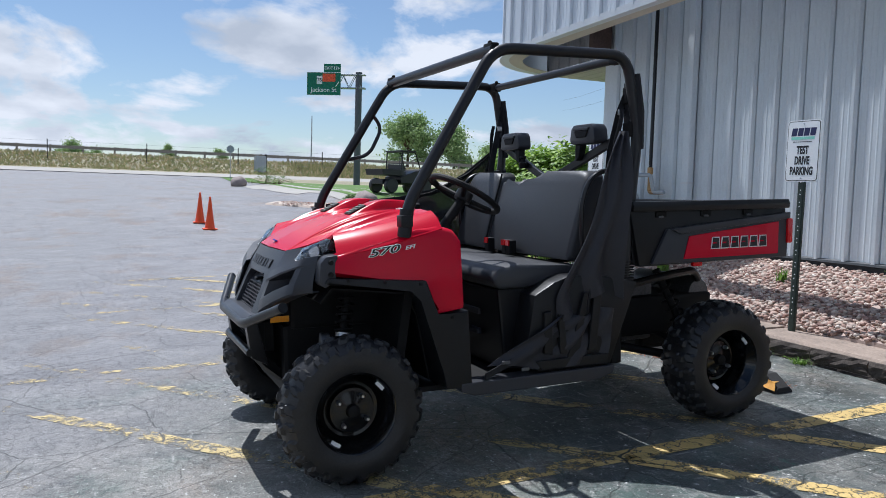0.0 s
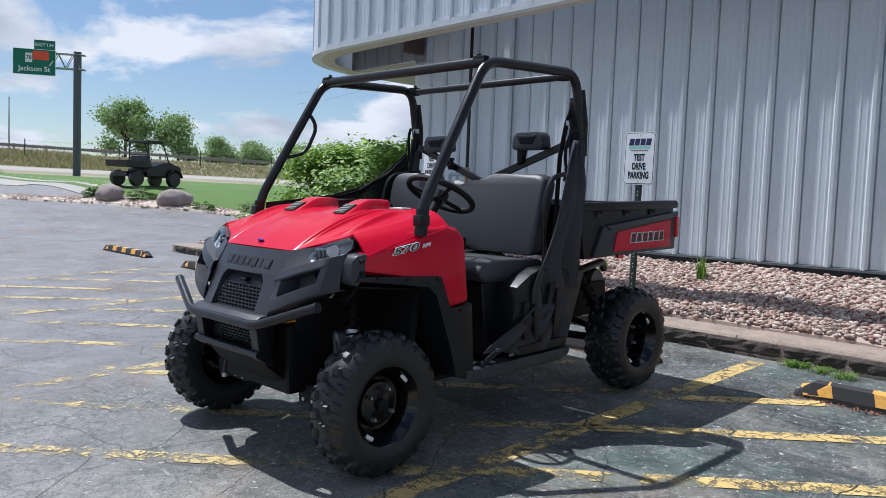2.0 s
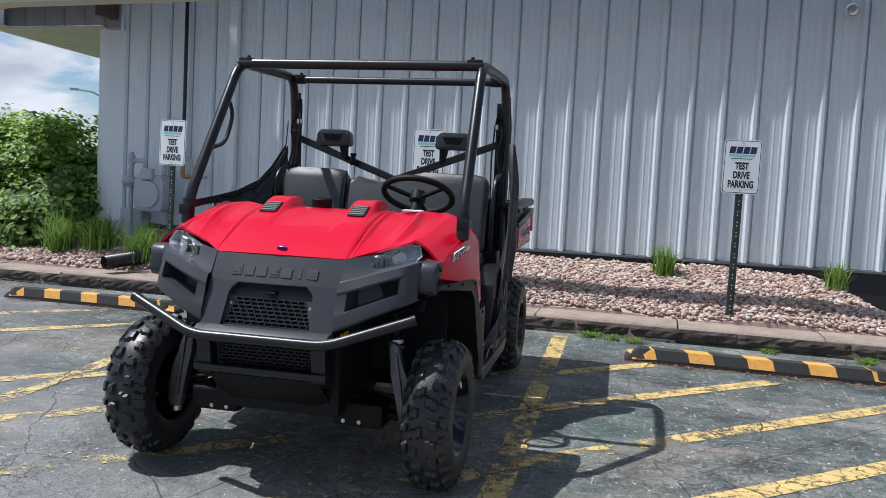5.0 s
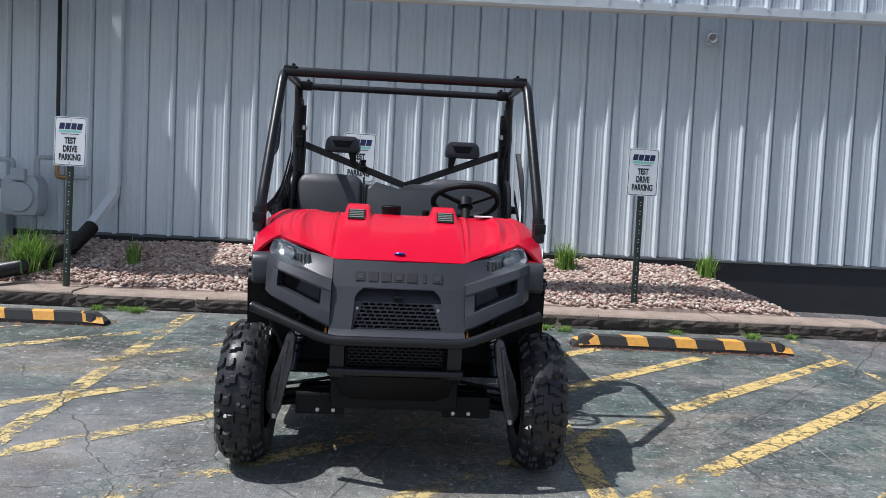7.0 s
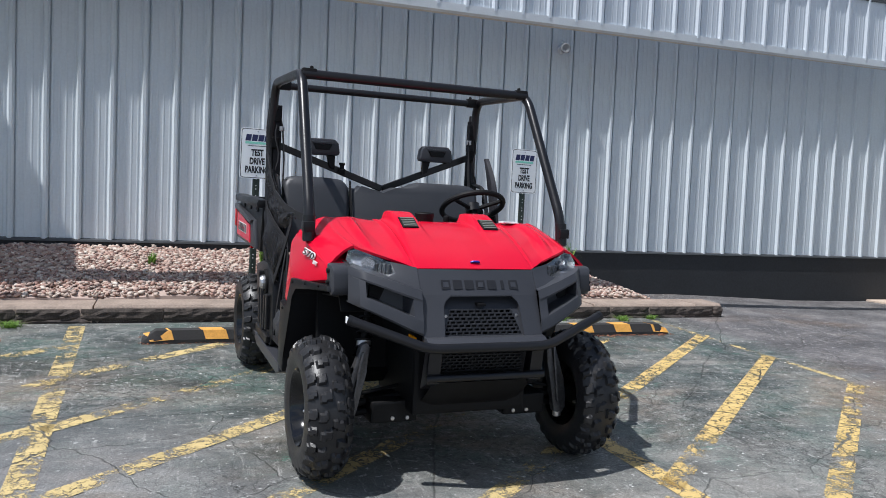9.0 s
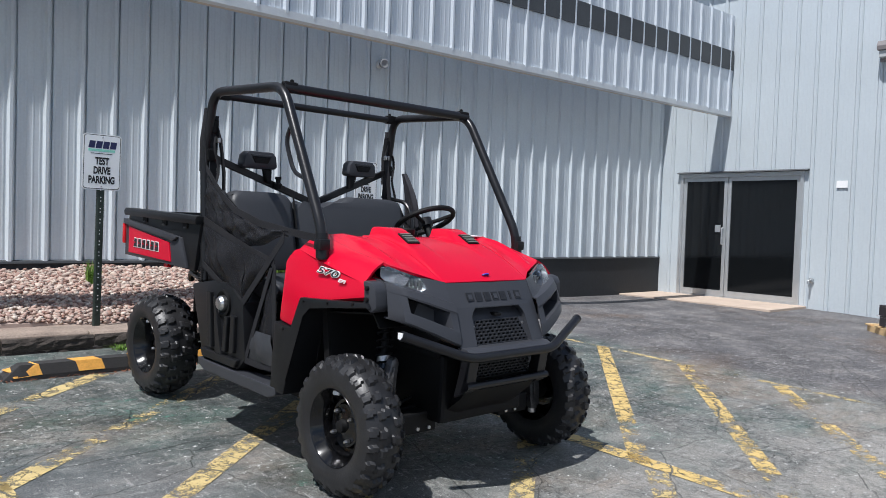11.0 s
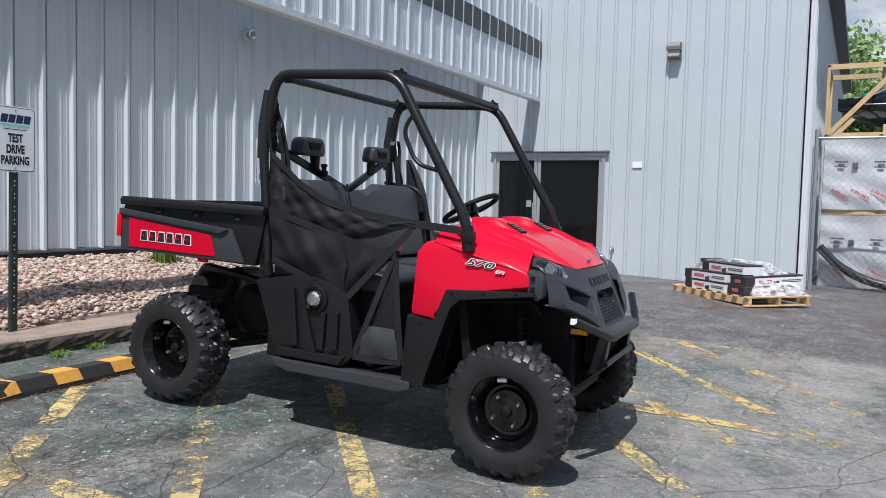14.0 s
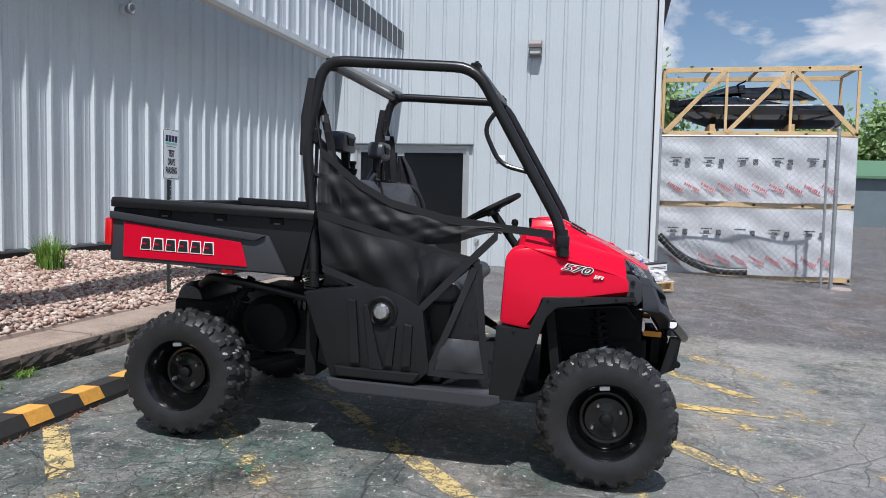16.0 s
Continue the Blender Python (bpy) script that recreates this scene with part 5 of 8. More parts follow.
    P("backrest", backrest(-0.63, -0.235, 1.302), VINYL, "grey vinyl passenger backrest", True, edge=60)
    drv = [(-0.225, 0.86), (-0.225, 1.255), (-0.16, 1.236), (-0.02, 1.228), (0.07, 1.232), (0.13, 1.262), (0.18, 1.29), (0.24, 1.30), (0.53, 1.298), (0.595, 1.285), (0.615, 1.24), (0.615, 0.86)]
    bm = slab(drv, "y", -0.055, 0.055, 0.028)
    for v in bm.verts:
        t = (v.co.z - 0.86) / 0.44
        v.co.y += 0.165 + 0.125 * t
    P("backrest", bm, VINYL, "grey vinyl driver's backrest with a dipped middle", True, edge=60)
    P("seat_piping", bar([(-0.23, 0.115, 0.90), (-0.23, 0.175, 1.12), (-0.23, 0.225, 1.29)], 0.006, 6), DARK)
    cush = slab([(-0.285, 0.765), (-0.30, 0.80), (-0.27, 0.845), (-0.15, 0.862), (0.10, 0.845), (0.20, 0.84), (0.20, 0.75), (-0.25, 0.745)], "x", -0.625, 0.625, 0.022)
    P("seat_cushion", cush, VINYL, "grey vinyl bench cushion", True, edge=60)
    for x in (-0.11, 0.085, 0.13):
        bk = P("belt_buckle", cuboid(x - 0.022, x + 0.022, 0.06, 0.10, 0.86, 0.935, 0.006), DARK, "black belt buckle with a red button")
        P("buckle_button", cuboid(x - 0.017, x + 0.017, 0.052, 0.062, 0.905, 0.935), RED_LENS, "red release button", False, bk)
    P("seat_base", slab([(-0.22, 0.36), (-0.26, 0.745), (0.38, 0.75), (0.40, 0.40), (0.2, 0.33)], "x", -0.60, 0.60, 0.012), TRIM, "black plastic seat base")
    for k, z in enumerate((0.50, 0.60)):
        P("seat_base_rib", cuboid(0.16, 0.40, -0.262, -0.236, z, z + 0.03, 0.006), TRIM_GREY)

    # ---- floor and sides ----
    seat_at(-0.02, 0.025)
    P("floor_pan", slab([(-0.80, 0.40), (-0.74, 0.345), (0.10, 0.335), (0.30, 0.335), (0.30, 0.315), (-0.76, 0.32), (-0.84, 0.39)], "x", -0.66, 0.66), DARK, "black floor pan")
    P("firewall", slab([(-0.80, 0.40), (-0.70, 1.02), (-0.66, 1.02), (-0.76, 0.38)], "x", -0.62, 0.62), DARK)
    for s in (-1, 1):
        P("rocker_panel", slab([(-0.535, 0.325), (-0.53, 0.362), (0.29, 0.362), (0.275, 0.325), (0.20, 0.30), (-0.47, 0.30)], "x", s * 0.655, s * 0.755, 0.008), TRIM_GREY, "charcoal rocker panel")
        seat_at(-0.045, 0.028)
        body = [(0.455, 0.752), (0.30, 0.36), (-0.10, 0.36), (-0.175, 0.43), (-0.125, 0.72), (-0.02, 0.775), (0.06, 0.80), (0.20, 0.80)]
        bm = slab(body, "x", s * 0.60, s * 0.735, 0.014)
        sp = P("side_panel", bm, TRIM, "black moulded side panel below the seat", True, edge=25)
        for rib in ([(0.235, 0.74), (0.19, 0.735), (0.155, 0.44), (0.20, 0.44)], [(-0.045, 0.645), (-0.085, 0.64), (-0.085, 0.45), (-0.04, 0.44)], [(0.155, 0.72), (0.13, 0.72), (0.07, 0.50), (0.04, 0.42), (0.11, 0.42), (0.11, 0.50)], [(0.02, 0.63), (-0.01, 0.63), (0.0, 0.44), (0.04, 0.44)], [(0.28, 0.42), (-0.13, 0.42), (-0.10, 0.375), (0.26, 0.375)]):
            P("panel_rib", slab(rib, "x", s * 0.725, s * 0.757, 0.006), TRIM, "", False, sp, 25)
        if s < 0:
            ring = lathe(bmesh.new(), [(s * 0.71, 0.074), (s * 0.746, 0.074), (s * 0.750, 0.064), (s * 0.738, 0.050)], "x", (0, 0.065, 0.692), 24)
            P("filler_ring", ring, DARK, "", True, sp)
            P("filler_cap", lathe(bmesh.new(), [(s * 0.73, 0.042), (s * 0.758, 0.040), (s * 0.772, 0.030), (s * 0.775, 0.0)], "x", (0, 0.065, 0.692), 12), STEEL, "round bright fuel filler cap", False, sp)
        # fender, flare and inner arch
        seat_at(-0.035, 0.022)
        fend = [(-0.490, 0.690), (-0.630, 0.672), (-0.668, 0.828), (-1.085, 0.852), (-1.070, 0.934), (-0.95, 0.962), (-0.81, 1.000), (-0.69, 1.040), (-0.60, 1.054), (-0.525, 1.038), (-0.495, 0.99)]
        bm = slab(fend, "x", s * 0.585, s * 0.735, 0.022)
        for v in bm.verts:
            v.co.x *= 1 - 0.125 * max(0, (-0.62 - v.co.y) / 0.5) - 0.07 * max(0, (v.co.z - 0.93) / 0.12)
        fd = P("fender", bm, RED, "glossy red front fender", True, edge=50)
        turn = Matrix.Rotation(radians(-90 if s < 0 else 90), 4, "Z") @ Matrix.Rotation(radians(90), 4, "X") @ Matrix.Rotation(radians(-10.3 * s), 4, "Y") @ Matrix.Rotation(radians(10 if s > 0 else -7), 4, "Z")
        (at, ax, az), (small, bx, bz) = ((-0.848, 0.684, 0.953), (-0.733, 0.6985, 0.967)) if s > 0 else ((-0.812, 0.6905, 0.957), (-0.912, 0.6825, 0.926))
        words("model_mark", "570", 0.044, ref[0] @ Matrix.Translation((s * ax, at, az)) @ turn, WHITE, fd, 0.003, 0.3, 2.0, grow=0.055)
        words("model_mark_fill", "570", 0.044, ref[0] @ Matrix.Translation((s * (ax + 0.0014), at, az)) @ turn, BLACK_INK, fd, 0.003, 0.3, 2.0, grow=0.004)
        words("model_mark_small", "EFI", 0.022, ref[0] @ Matrix.Translation((s * bx, small, bz)) @ turn, WHITE, fd, 0.003, 0.3, 1.6, grow=0.02)
        flare = [(-0.462, 0.345), (-0.480, 0.688), (-0.632, 0.668), (-0.672, 0.826), (-1.080, 0.850), (-1.095, 0.822), (-0.735, 0.792), (-0.690, 0.745), (-0.600, 0.42), (-0.585, 0.345)]
        bm = slab(flare, "x", s * 0.56, s * 0.752, 0.010)
        for v in bm.verts:
            v.co.x *= 1 - 0.125 * max(0, (-0.62 - v.co.y) / 0.5)
        fl = P("fender_flare", bm, TRIM, "black plastic fender flare", True, edge=30)
        for y, z in ((-0.70, 0.812), (-0.85, 0.824), (-1.0, 0.836), (-0.56, 0.66)):
            k = 1 - 0.125 * max(0, (-0.62 - y) / 0.5)
            P("push_rivet", lathe(bmesh.new(), [(s * 0.748 * k, 0.008), (s * 0.757 * k, 0.007), (s * 0.759 * k, 0.0)], "x", (0, y, z), 8), DARK, "", False, fl)
        P("inner_arch", sheet([[(s * 0.30, y, z), (s * 0.60, y, z)] for y, z in ((-0.60, 0.36), (-0.66, 0.66), (-0.72, 0.76), (-1.05, 0.80), (-1.10, 0.74))], 0.008), DARK, "black inner wheel arch")
        seat_at(-0.02, 0.025)

    # ---- bonnet ----
    seat_at(-0.012, 0.022)
    HOOD = (
        [(0.0, -1.207, 0.942), (0.285, -1.185, 0.938), (0.375, -1.115, 0.968), (0.535, -1.045, 1.016), (0.652, -1.062, 0.930)],
        [(0.0, -0.880, 1.084), (0.288, -0.870, 1.086), (0.440, -0.840, 1.086), (0.570, -0.820, 1.056), (0.684, -0.815, 0.990)],
        [(0.0, -0.600, 1.106), (0.292, -0.600, 1.110), (0.420, -0.600, 1.122), (0.560, -0.600, 1.112), (0.690, -0.600, 1.042)])

    def hood_point(u, v):
        """u from the middle to the side, v from the front edge to the back."""
        k = min(3, int(u * 4))
        f = u * 4 - k
        a, b, c = [Vector(r[k]).lerp(Vector(r[k + 1]), f) for r in HOOD]
        p = a * (2 * (v - 0.5) * (v - 1)) + b * (4 * v * (1 - v)) + c * (2 * v * (v - 0.5))
        # raised scoops at the back, a shallow groove beside them, a fold on the shoulder
        flat = smooth_steps(p.x, [(0.140, 0), (0.158, 1)]) * (1 - smooth_steps(p.x, [(0.258, 0), (0.280, 1)]))
        p.z += 0.040 * flat * smooth_steps(-p.y, [(0.70, 1), (0.90, 0.0)])
        p.z += 0.006 * flat * smooth_steps(v, [(0.15, 0), (0.5, 1)])
        p.z -= 0.013 * math.exp(-((u - 0.268) / 0.012) ** 2) * smooth_steps(v, [(0.0, 0.2), (0.2, 1), (0.9, 1), (1.0, 0)])
        p.z -= 0.007 * smooth_steps(u, [(0.30, 0), (0.312, 1)]) * (1 - smooth_steps(u, [(0.44, 0), (0.56, 1)])) * smooth_steps(v, [(0.05, 0), (0.3, 1)])
        p.z += 0.006 * smooth_steps(u, [(0.645, 0), (0.66, 1)]) * (1 - smooth_steps(u, [(0.70, 0), (0.84, 1)])) * math.sin(math.pi * v)
        p.z += 0.017 * math.exp(-((u - 0.60 + 0.08 * v) / 0.034) ** 2) * math.sin(math.pi * min(1, v * 1.1 + 0.0))
        p.z += 0.016 * math.sin(math.pi * max(0, u - 0.72) / 0.28)
        p.z -= 0.010 * smooth_steps(u, [(0.27, 0), (0.33, 1), (0.45, 1), (0.56, 0)]) * math.sin(math.pi * v)
        return p
    NU, NV = 128, 40
    rows = []
    for j in range(NV + 1):
        half = [hood_point(i / NU, j / NV) for i in range(NU + 1)]
        rows.append([Vector((-p.x, p.y, p.z)) for p in half[:0:-1]] + half)
    hood = P("bonnet", sheet(rows, 0.012), RED, "glossy red sculpted bonnet", True, edge=60)
    for s in (-1, 1):
        v0 = min((k / 200 for k in range(60, 200)), key=lambda v: abs(hood_point(0.183, v).y + 0.835))
        pa, pb = hood_point(0.183, v0 - 0.04), hood_point(0.183, v0 + 0.04)
        mid_p = (pa + pb) / 2
        m = Matrix.Translation((s * mid_p.x, mid_p.y, mid_p.z + 0.003)) @ Matrix.Rotation(math.atan2(pb.z - pa.z, pb.y - pa.y), 4, "X")
        vb = cuboid(-0.040, 0.040, -0.046, 0.046, -0.006, 0.004, 0.002, m)
        vent = P("bonnet_vent", vb, DARK, "small black louvred bonnet vent", False, hood)
        for k in range(5):
            P("louvre", cuboid(-0.034, 0.034, -0.038 + k * 0.017, -0.029 + k * 0.017, 0.002, 0.0075, m=m), VENT, "", False, vent)
    seat_at(0.0, 0.0)
    P("badge", lathe(bmesh.new(), [(0.0, 0.024), (0.005, 0.022), (0.006, 0.0)], "z", (0, 0, 0), 20), BLUE, "small blue badge", True, hood).matrix_basis = Matrix.Translation((0.0, -1.184, 0.9865)) @ Matrix.Rotation(radians(-31), 4, "X") @ Matrix.Diagonal((1, 0.55, 1, 1))
    # cowl between bonnet and dash
    seat_at(-0.012, 0.022)
    P("cowl", slab([(-0.66, 1.03), (-0.65, 1.085), (-0.60, 1.098), (-0.575, 1.09), (-0.560, 1.03), (-0.58, 0.96)], "x", -0.60, 0.60, 0.012), RED, "red dash cowl", True, edge=50)
    P("dashboard", slab([(-0.70, 0.92), (-0.66, 1.098), (-0.58, 1.095), (-0.545, 1.04), (-0.56, 0.92)], "x", -0.585, 0.585, 0.015), TRIM, "black dashboard", True)
    P("dash_label", cuboid(0.37, 0.46, -0.69, -0.63, 1.118, 1.124), WHITE, "white warning label")
    P("drink_holder", lathe(bmesh.new(), [(1.10, 0.045), (1.150, 0.05), (1.156, 0.046), (1.12, 0.04)], "z", (-0.05, -0.62, 0), 18), DARK, "", True)
    # steering
    seat_at(0.0, 0.0)
    axis = Vector((0, 0.5, 0.866))
    hubc = Vector((0.35, -0.335, 1.205))
    e1, e2 = Vector((1, 0, 0)), axis.cross(Vector((1, 0, 0)))
    ringp = [hubc + (e1 * math.cos(2 * math.pi * k / 32) + e2 * math.sin(2 * math.pi * k / 32)) * 0.176 for k in range(32)]
    sw = P("steering_wheel", tube(bmesh.new(), ringp, 0.0155, 10, closed=True), DARK, "black steering wheel", True)
    for a in (90, 210, 330):
        q = hubc + (e1 * math.cos(radians(a)) + e2 * math.sin(radians(a))) * 0.16
        P("spoke", bar([hubc - axis * 0.02, q], 0.012, 8), DARK, "", True, sw)
    P("steering_hub", bar([hubc - axis * 0.035, hubc + axis * 0.012], 0.042, 18), TRIM, "", True, sw)
    P("steering_column", bar([hubc - axis * 0.03, (0.35, -0.60, 0.86)], 0.024, 12), DARK, "", True)
    P("gear_lever", bar([(0.13, -0.58, 1.02), (0.13, -0.50, 1.12)], 0.010, 8), STEEL, "", True)
    P("lever_knob", lathe(bmesh.new(), [(-0.02, 0.012), (0.0, 0.02), (0.02, 0.017), (0.026, 0.0)], "z", (0.13, -0.495, 1.135), 12), DARK, "", True)

    # ---- nose ----
    seat_at(-0.010, 0.017)
    def face(z):
        return -1.207 - (0.94 - z) * 0.58 if z > 0.84 else -1.265 - (0.84 - z) * 0.44
    def bow(x, z):
        return face(z) + 0.22 * x * x

    def plate(x0, x1, z0, z1, thick=0.012):
        cols = [x0 + (x1 - x0) * k / 12 for k in range(13)]
        return sheet([[(x, bow(x, z), z) for x in cols] for z in [z0 + (z1 - z0) * k / 4 for k in range(5)]], thick)
    nose = P("nose_panel", plate(-0.285, 0.285, 0.834, 0.941), TRIM_GREY, "charcoal plastic nose panel", True, edge=40)
    for s in (-1, 1):
        rows = []
        for k in range(9):
            z = 0.834 - k * 0.172 / 8
            xi = 0.150 + 0.034 * min(1, k / 2) ** 0.5 + 0.012 * k / 8
            rows.append([(s * x, bow(x, z), z) for x in (xi, xi + (0.285 - xi) * 0.35, xi + (0.285 - xi) * 0.7, 0.285)])
        P("nose_cheek", sheet(rows, 0.012), TRIM_GREY, "", True, nose, 40)
        P("grille_side", sheet([[(r[0][0], r[0][1], r[0][2]), (r[0][0] * 0.99, r[0][1] + 0.055, r[0][2])] for r in rows], 0.004), TRIM_GREY, "", True, nose)
        P("grille_cheek", sheet([[(s * x, face(z) + 0.034, z) for x in (a, b)] for a, b, z in ((0.147, 0.200, 0.772), (0.187, 0.205, 0.662))], 0.004), TRIM_GREY, "", False, nose)
        P("grille_screw", lathe(bmesh.new(), [(face(0.745) + 0.026, 0.0), (face(0.745) + 0.027, 0.007), (face(0.745) + 0.036, 0.007)], "y", (s * 0.172, 0, 0.745), 10), STEEL, "", True, nose)
    P("grille_hood", sheet([[(-0.150, face(0.834), 0.834), (0.150, face(0.834), 0.834)], [(-0.150, face(0.834) + 0.055, 0.826), (0.150, face(0.834) + 0.055, 0.826)]], 0.004), TRIM_GREY, "", False, nose)
    P("grille_brow", sheet([[(-0.195, face(z) + d, z), (0.195, face(z) + d, z)] for z, d in ((0.838, 0.062), (0.795, 0.045), (0.770, 0.034))], 0.004), TRIM_GREY, "", True, nose)
    P("nose_ledge", slab([(-1.30, 0.632), (-1.385, 0.634), (-1.390, 0.645), (-1.352, 0.664), (-1.30, 0.664)], "x", -0.285, 0.285, 0.004), TRIM_GREY, "", True, nose)
    P("grille_backing", sheet([[(-0.2, face(z) + 0.075, z), (0.2, face(z) + 0.075, z)] for z in (0.65, 0.84)], 0.01), DARK, "", False, nose)

    def lattice(half_top, half_bot, z0, z1, y_of, nz, cell, th):
        bm = bmesh.new()
        for k in range(nz + 1):
            z = z0 + (z1 - z0) * k / nz
            h = half_bot + (half_top - half_bot) * k / nz
            box(bm, -h, h, y_of(z) - th / 2, y_of(z) + th / 2, z - 0.0026, z + 0.0026)
            if k < nz:
                zc, n = z + (z1 - z0) / nz / 2, int(2 * h / cell)
                for i in range(n + 1):
                    x = -h + (i + (0.5 if k % 2 else 0.0)) * cell
                    if x < h:
                        box(bm, x - 0.0032, x + 0.0032, y_of(zc) - th / 2, y_of(zc) + th / 2, z, z + (z1 - z0) / nz)
        return bm
    P("grille", lattice(0.147, 0.187, 0.666, 0.770, lambda z: face(z) + 0.032, 7, 0.030, 0.010), TRIM_GREY, "black plastic honeycomb grille", False, nose)
    P("latch", cuboid(-0.02, 0.02, face(0.79) + 0.012, face(0.79) + 0.05, 0.786, 0.800, 0.004), DARK, "", False, nose)
    # recessed name across the nose, as plain blocks
    for k in range(7):
        x = -0.165 + k * 0.055
        w = 0.042 if k != 5 else 0.014
        P("name_block", sheet([[(x - w / 2, bow(x, z) - 0.0022, z), (x + w / 2, bow(x, z) - 0.0022, z)] for z in (0.860, 0.897)], 0.0015), BLACK_INK, "", False, nose)
        if k != 5:
            P("name_core", sheet([[(x - w * 0.3, bow(x, z) - 0.0038, z), (x + w * 0.3, bow(x, z) - 0.0038, z)] for z in (0.869, 0.889)], 0.001), TRIM_GREY, "", False, nose)
    seat_at(-0.012, 0.020)
    for s in (-1, 1):
        xs = (0.285, 0.325, 0.345, 0.42, 0.50, 0.520, 0.545, 0.580)
        ys = (-1.262, -1.252, -1.248, -1.226, -1.190, -1.180, -1.160, -1.120)
        zt = (0.853, 0.864, 0.870, 0.893, 0.916, 0.922, 0.930, 0.940)
        zb = (0.664, 0.680, 0.688, 0.722, 0.756, 0.764, 0.774, 0.786)
        hole = (0, 0, 1, 1, 1, 0, 0, 0)
        rows = []
        for f, push, inside in ((-0.10, 0.10, 0), (-0.03, 0.03, 0), (0.0, 0.0, 0), (0.20, -0.022, 0), (0.25, -0.022, 0), (0.27, 0.060, 1), (0.62, 0.050, 1), (0.65, -0.052, 0), (0.70, -0.056, 0), (0.95, -0.066, 0), (1.0, -0.060, 0), (1.0, 0.0, 0)):
            row = []
            for k, (x, y, a, b) in enumerate(zip(xs, ys, zt, zb)):
                lean = -0.022 - (f - 0.25) * 0.075
                d = push if (hole[k] or not inside) else lean
                if k in (0, 7) and f > 0:
                    d = d * (0.9 if k == 0 else 0.45)
                slant = 0.03 * inside * (0.42 - x) / 0.1
                row.append((s * x, y + d, a + (b - a) * (f + (0.0 if not inside else slant * 0.4))))
            rows.append(row)
        ck = P("cheek_panel", sheet(rows, 0.006), TRIM_GREY, "charcoal cheek panel with a deep vent", True, edge=24)
        P("vent_mesh", cuboid(s * 0.35, s * 0.49, -1.165, -1.15, 0.76, 0.86), DARK, "", False, ck)
        cap = slab([(-1.110, 0.805), (-1.138, 0.832), (-1.130, 0.915), (-1.108, 0.940), (-1.055, 0.948), (-1.066, 0.840)], "x", s * 0.555, s * 0.657, 0.014)
        for v in cap.verts:
            v.co.x *= 1 - 0.5 * max(0, -1.085 - v.co.y)
        cp = P("corner_cap", cap, TRIM_GREY, "charcoal corner cap with two bolts", True)
        for z in (0.865, 0.915):
            P("cap_bolt", lathe(bmesh.new(), [(s * 0.652, 0.011), (s * 0.664, 0.010), (s * 0.665, 0.0)], "x", (0, -1.090, z), 12), DARK, "", True, cp)
        fill = [[(0.285, -1.187, 0.943), (0.335, -1.166, 0.952), (0.392, -1.138, 0.961)], [(0.285, -1.212, 0.900), (0.330, -1.196, 0.908), (0.378, -1.172, 0.915)], [(0.285, -1.242, 0.854), (0.345, -1.224, 0.872), (0.442, -1.180, 0.892)]]
        P("lamp_bezel", sheet([[(s * x, y, z) for x, y, z in row] for row in fill], 0.006), TRIM_GREY, "charcoal panel beside the headlight", True, ck)
        # headlight
        hl = [(0.578, -1.085, 0.962), (0.562, -1.062, 1.002), (0.525, -1.068, 1.006), (0.388, -1.140, 0.957), (0.374, -1.176, 0.908), (0.445, -1.182, 0.882), (0.550, -1.130, 0.922)]
        c = sum((Vector(p) for p in hl), Vector()) / len(hl)
        bm = bmesh.new()
        rim = [bm.verts.new((s * p[0], p[1], p[2])) for p in hl]
        mid = [bm.verts.new((s * (c.x + (p[0] - c.x) * 0.6), c.y + (p[1] - c.y) * 0.6 - 0.014, c.z + (p[2] - c.z) * 0.6 + 0.006)) for p in hl]
        for k in range(len(hl)):
            j = (k + 1) % len(hl)
            bm.faces.new((rim[k], rim[j], mid[j], mid[k]))
        bm.faces.new(mid)
        bmesh.ops.recalc_face_normals(bm, faces=bm.faces[:])
        bmesh.ops.solidify(bm, geom=bm.faces[:], thickness=0.004)
        lamp = P("headlight", bm, LENS, "clear headlight lens", True)
        lamp.visible_shadow = False
        bm = bmesh.new()
        rim = [bm.verts.new((s * p[0], p[1] + 0.004, p[2])) for p in hl]
        mid = [bm.verts.new((s * (c.x + (p[0] - c.x) * 0.7), c.y + (p[1] - c.y) * 0.7 + 0.05, c.z + (p[2] - c.z) * 0.7)) for p in hl]
        for k in range(len(hl)):
            j = (k + 1) % len(hl)
            bm.faces.new((rim[k], rim[j], mid[j], mid[k]))
        bm.faces.new(mid)
        P("lamp_housing", bm, surface("lamp_inside", (0.40, 0.41, 0.43), 0.22, 0.7, vary=0.2), "", False, lamp)
        m = Matrix.Translation((s * 0.475, -1.095, 0.950)) @ Matrix.Rotation(radians(s * 32), 4, "Z")
        bowl = lathe(bmesh.new(), [(-0.024, 0.030), (-0.022, 0.027), (0.004, 0.020), (0.014, 0.010), (0.002, 0.009), (0.0, 0.0)], "y", (0, 0, 0), 20)
        bmesh.ops.transform(bowl, matrix=m, verts=bowl.verts[:])
        P("reflector_bowl", bowl, CHROME, "", True, lamp)
        for k in range(4):
            mm = Matrix.Translation((s * (0.405 + k * 0.016), -1.150 + k * 0.010, 0.930)) @ Matrix.Rotation(radians(s * 35), 4, "Z")
            P("reflector_facet", cuboid(-0.006, 0.006, 0, 0.02, -0.022, 0.02, 0.002, mm), ALLOY, "", False, lamp)
        P("side_reflector", cuboid(s * 0.298, s * 0.308, -1.270, -1.185, 0.622, 0.650, 0.003), AMBER, "amber side reflector")

    # ---- bumper and skid plate ----
    seat_at(-0.008, 0.013)
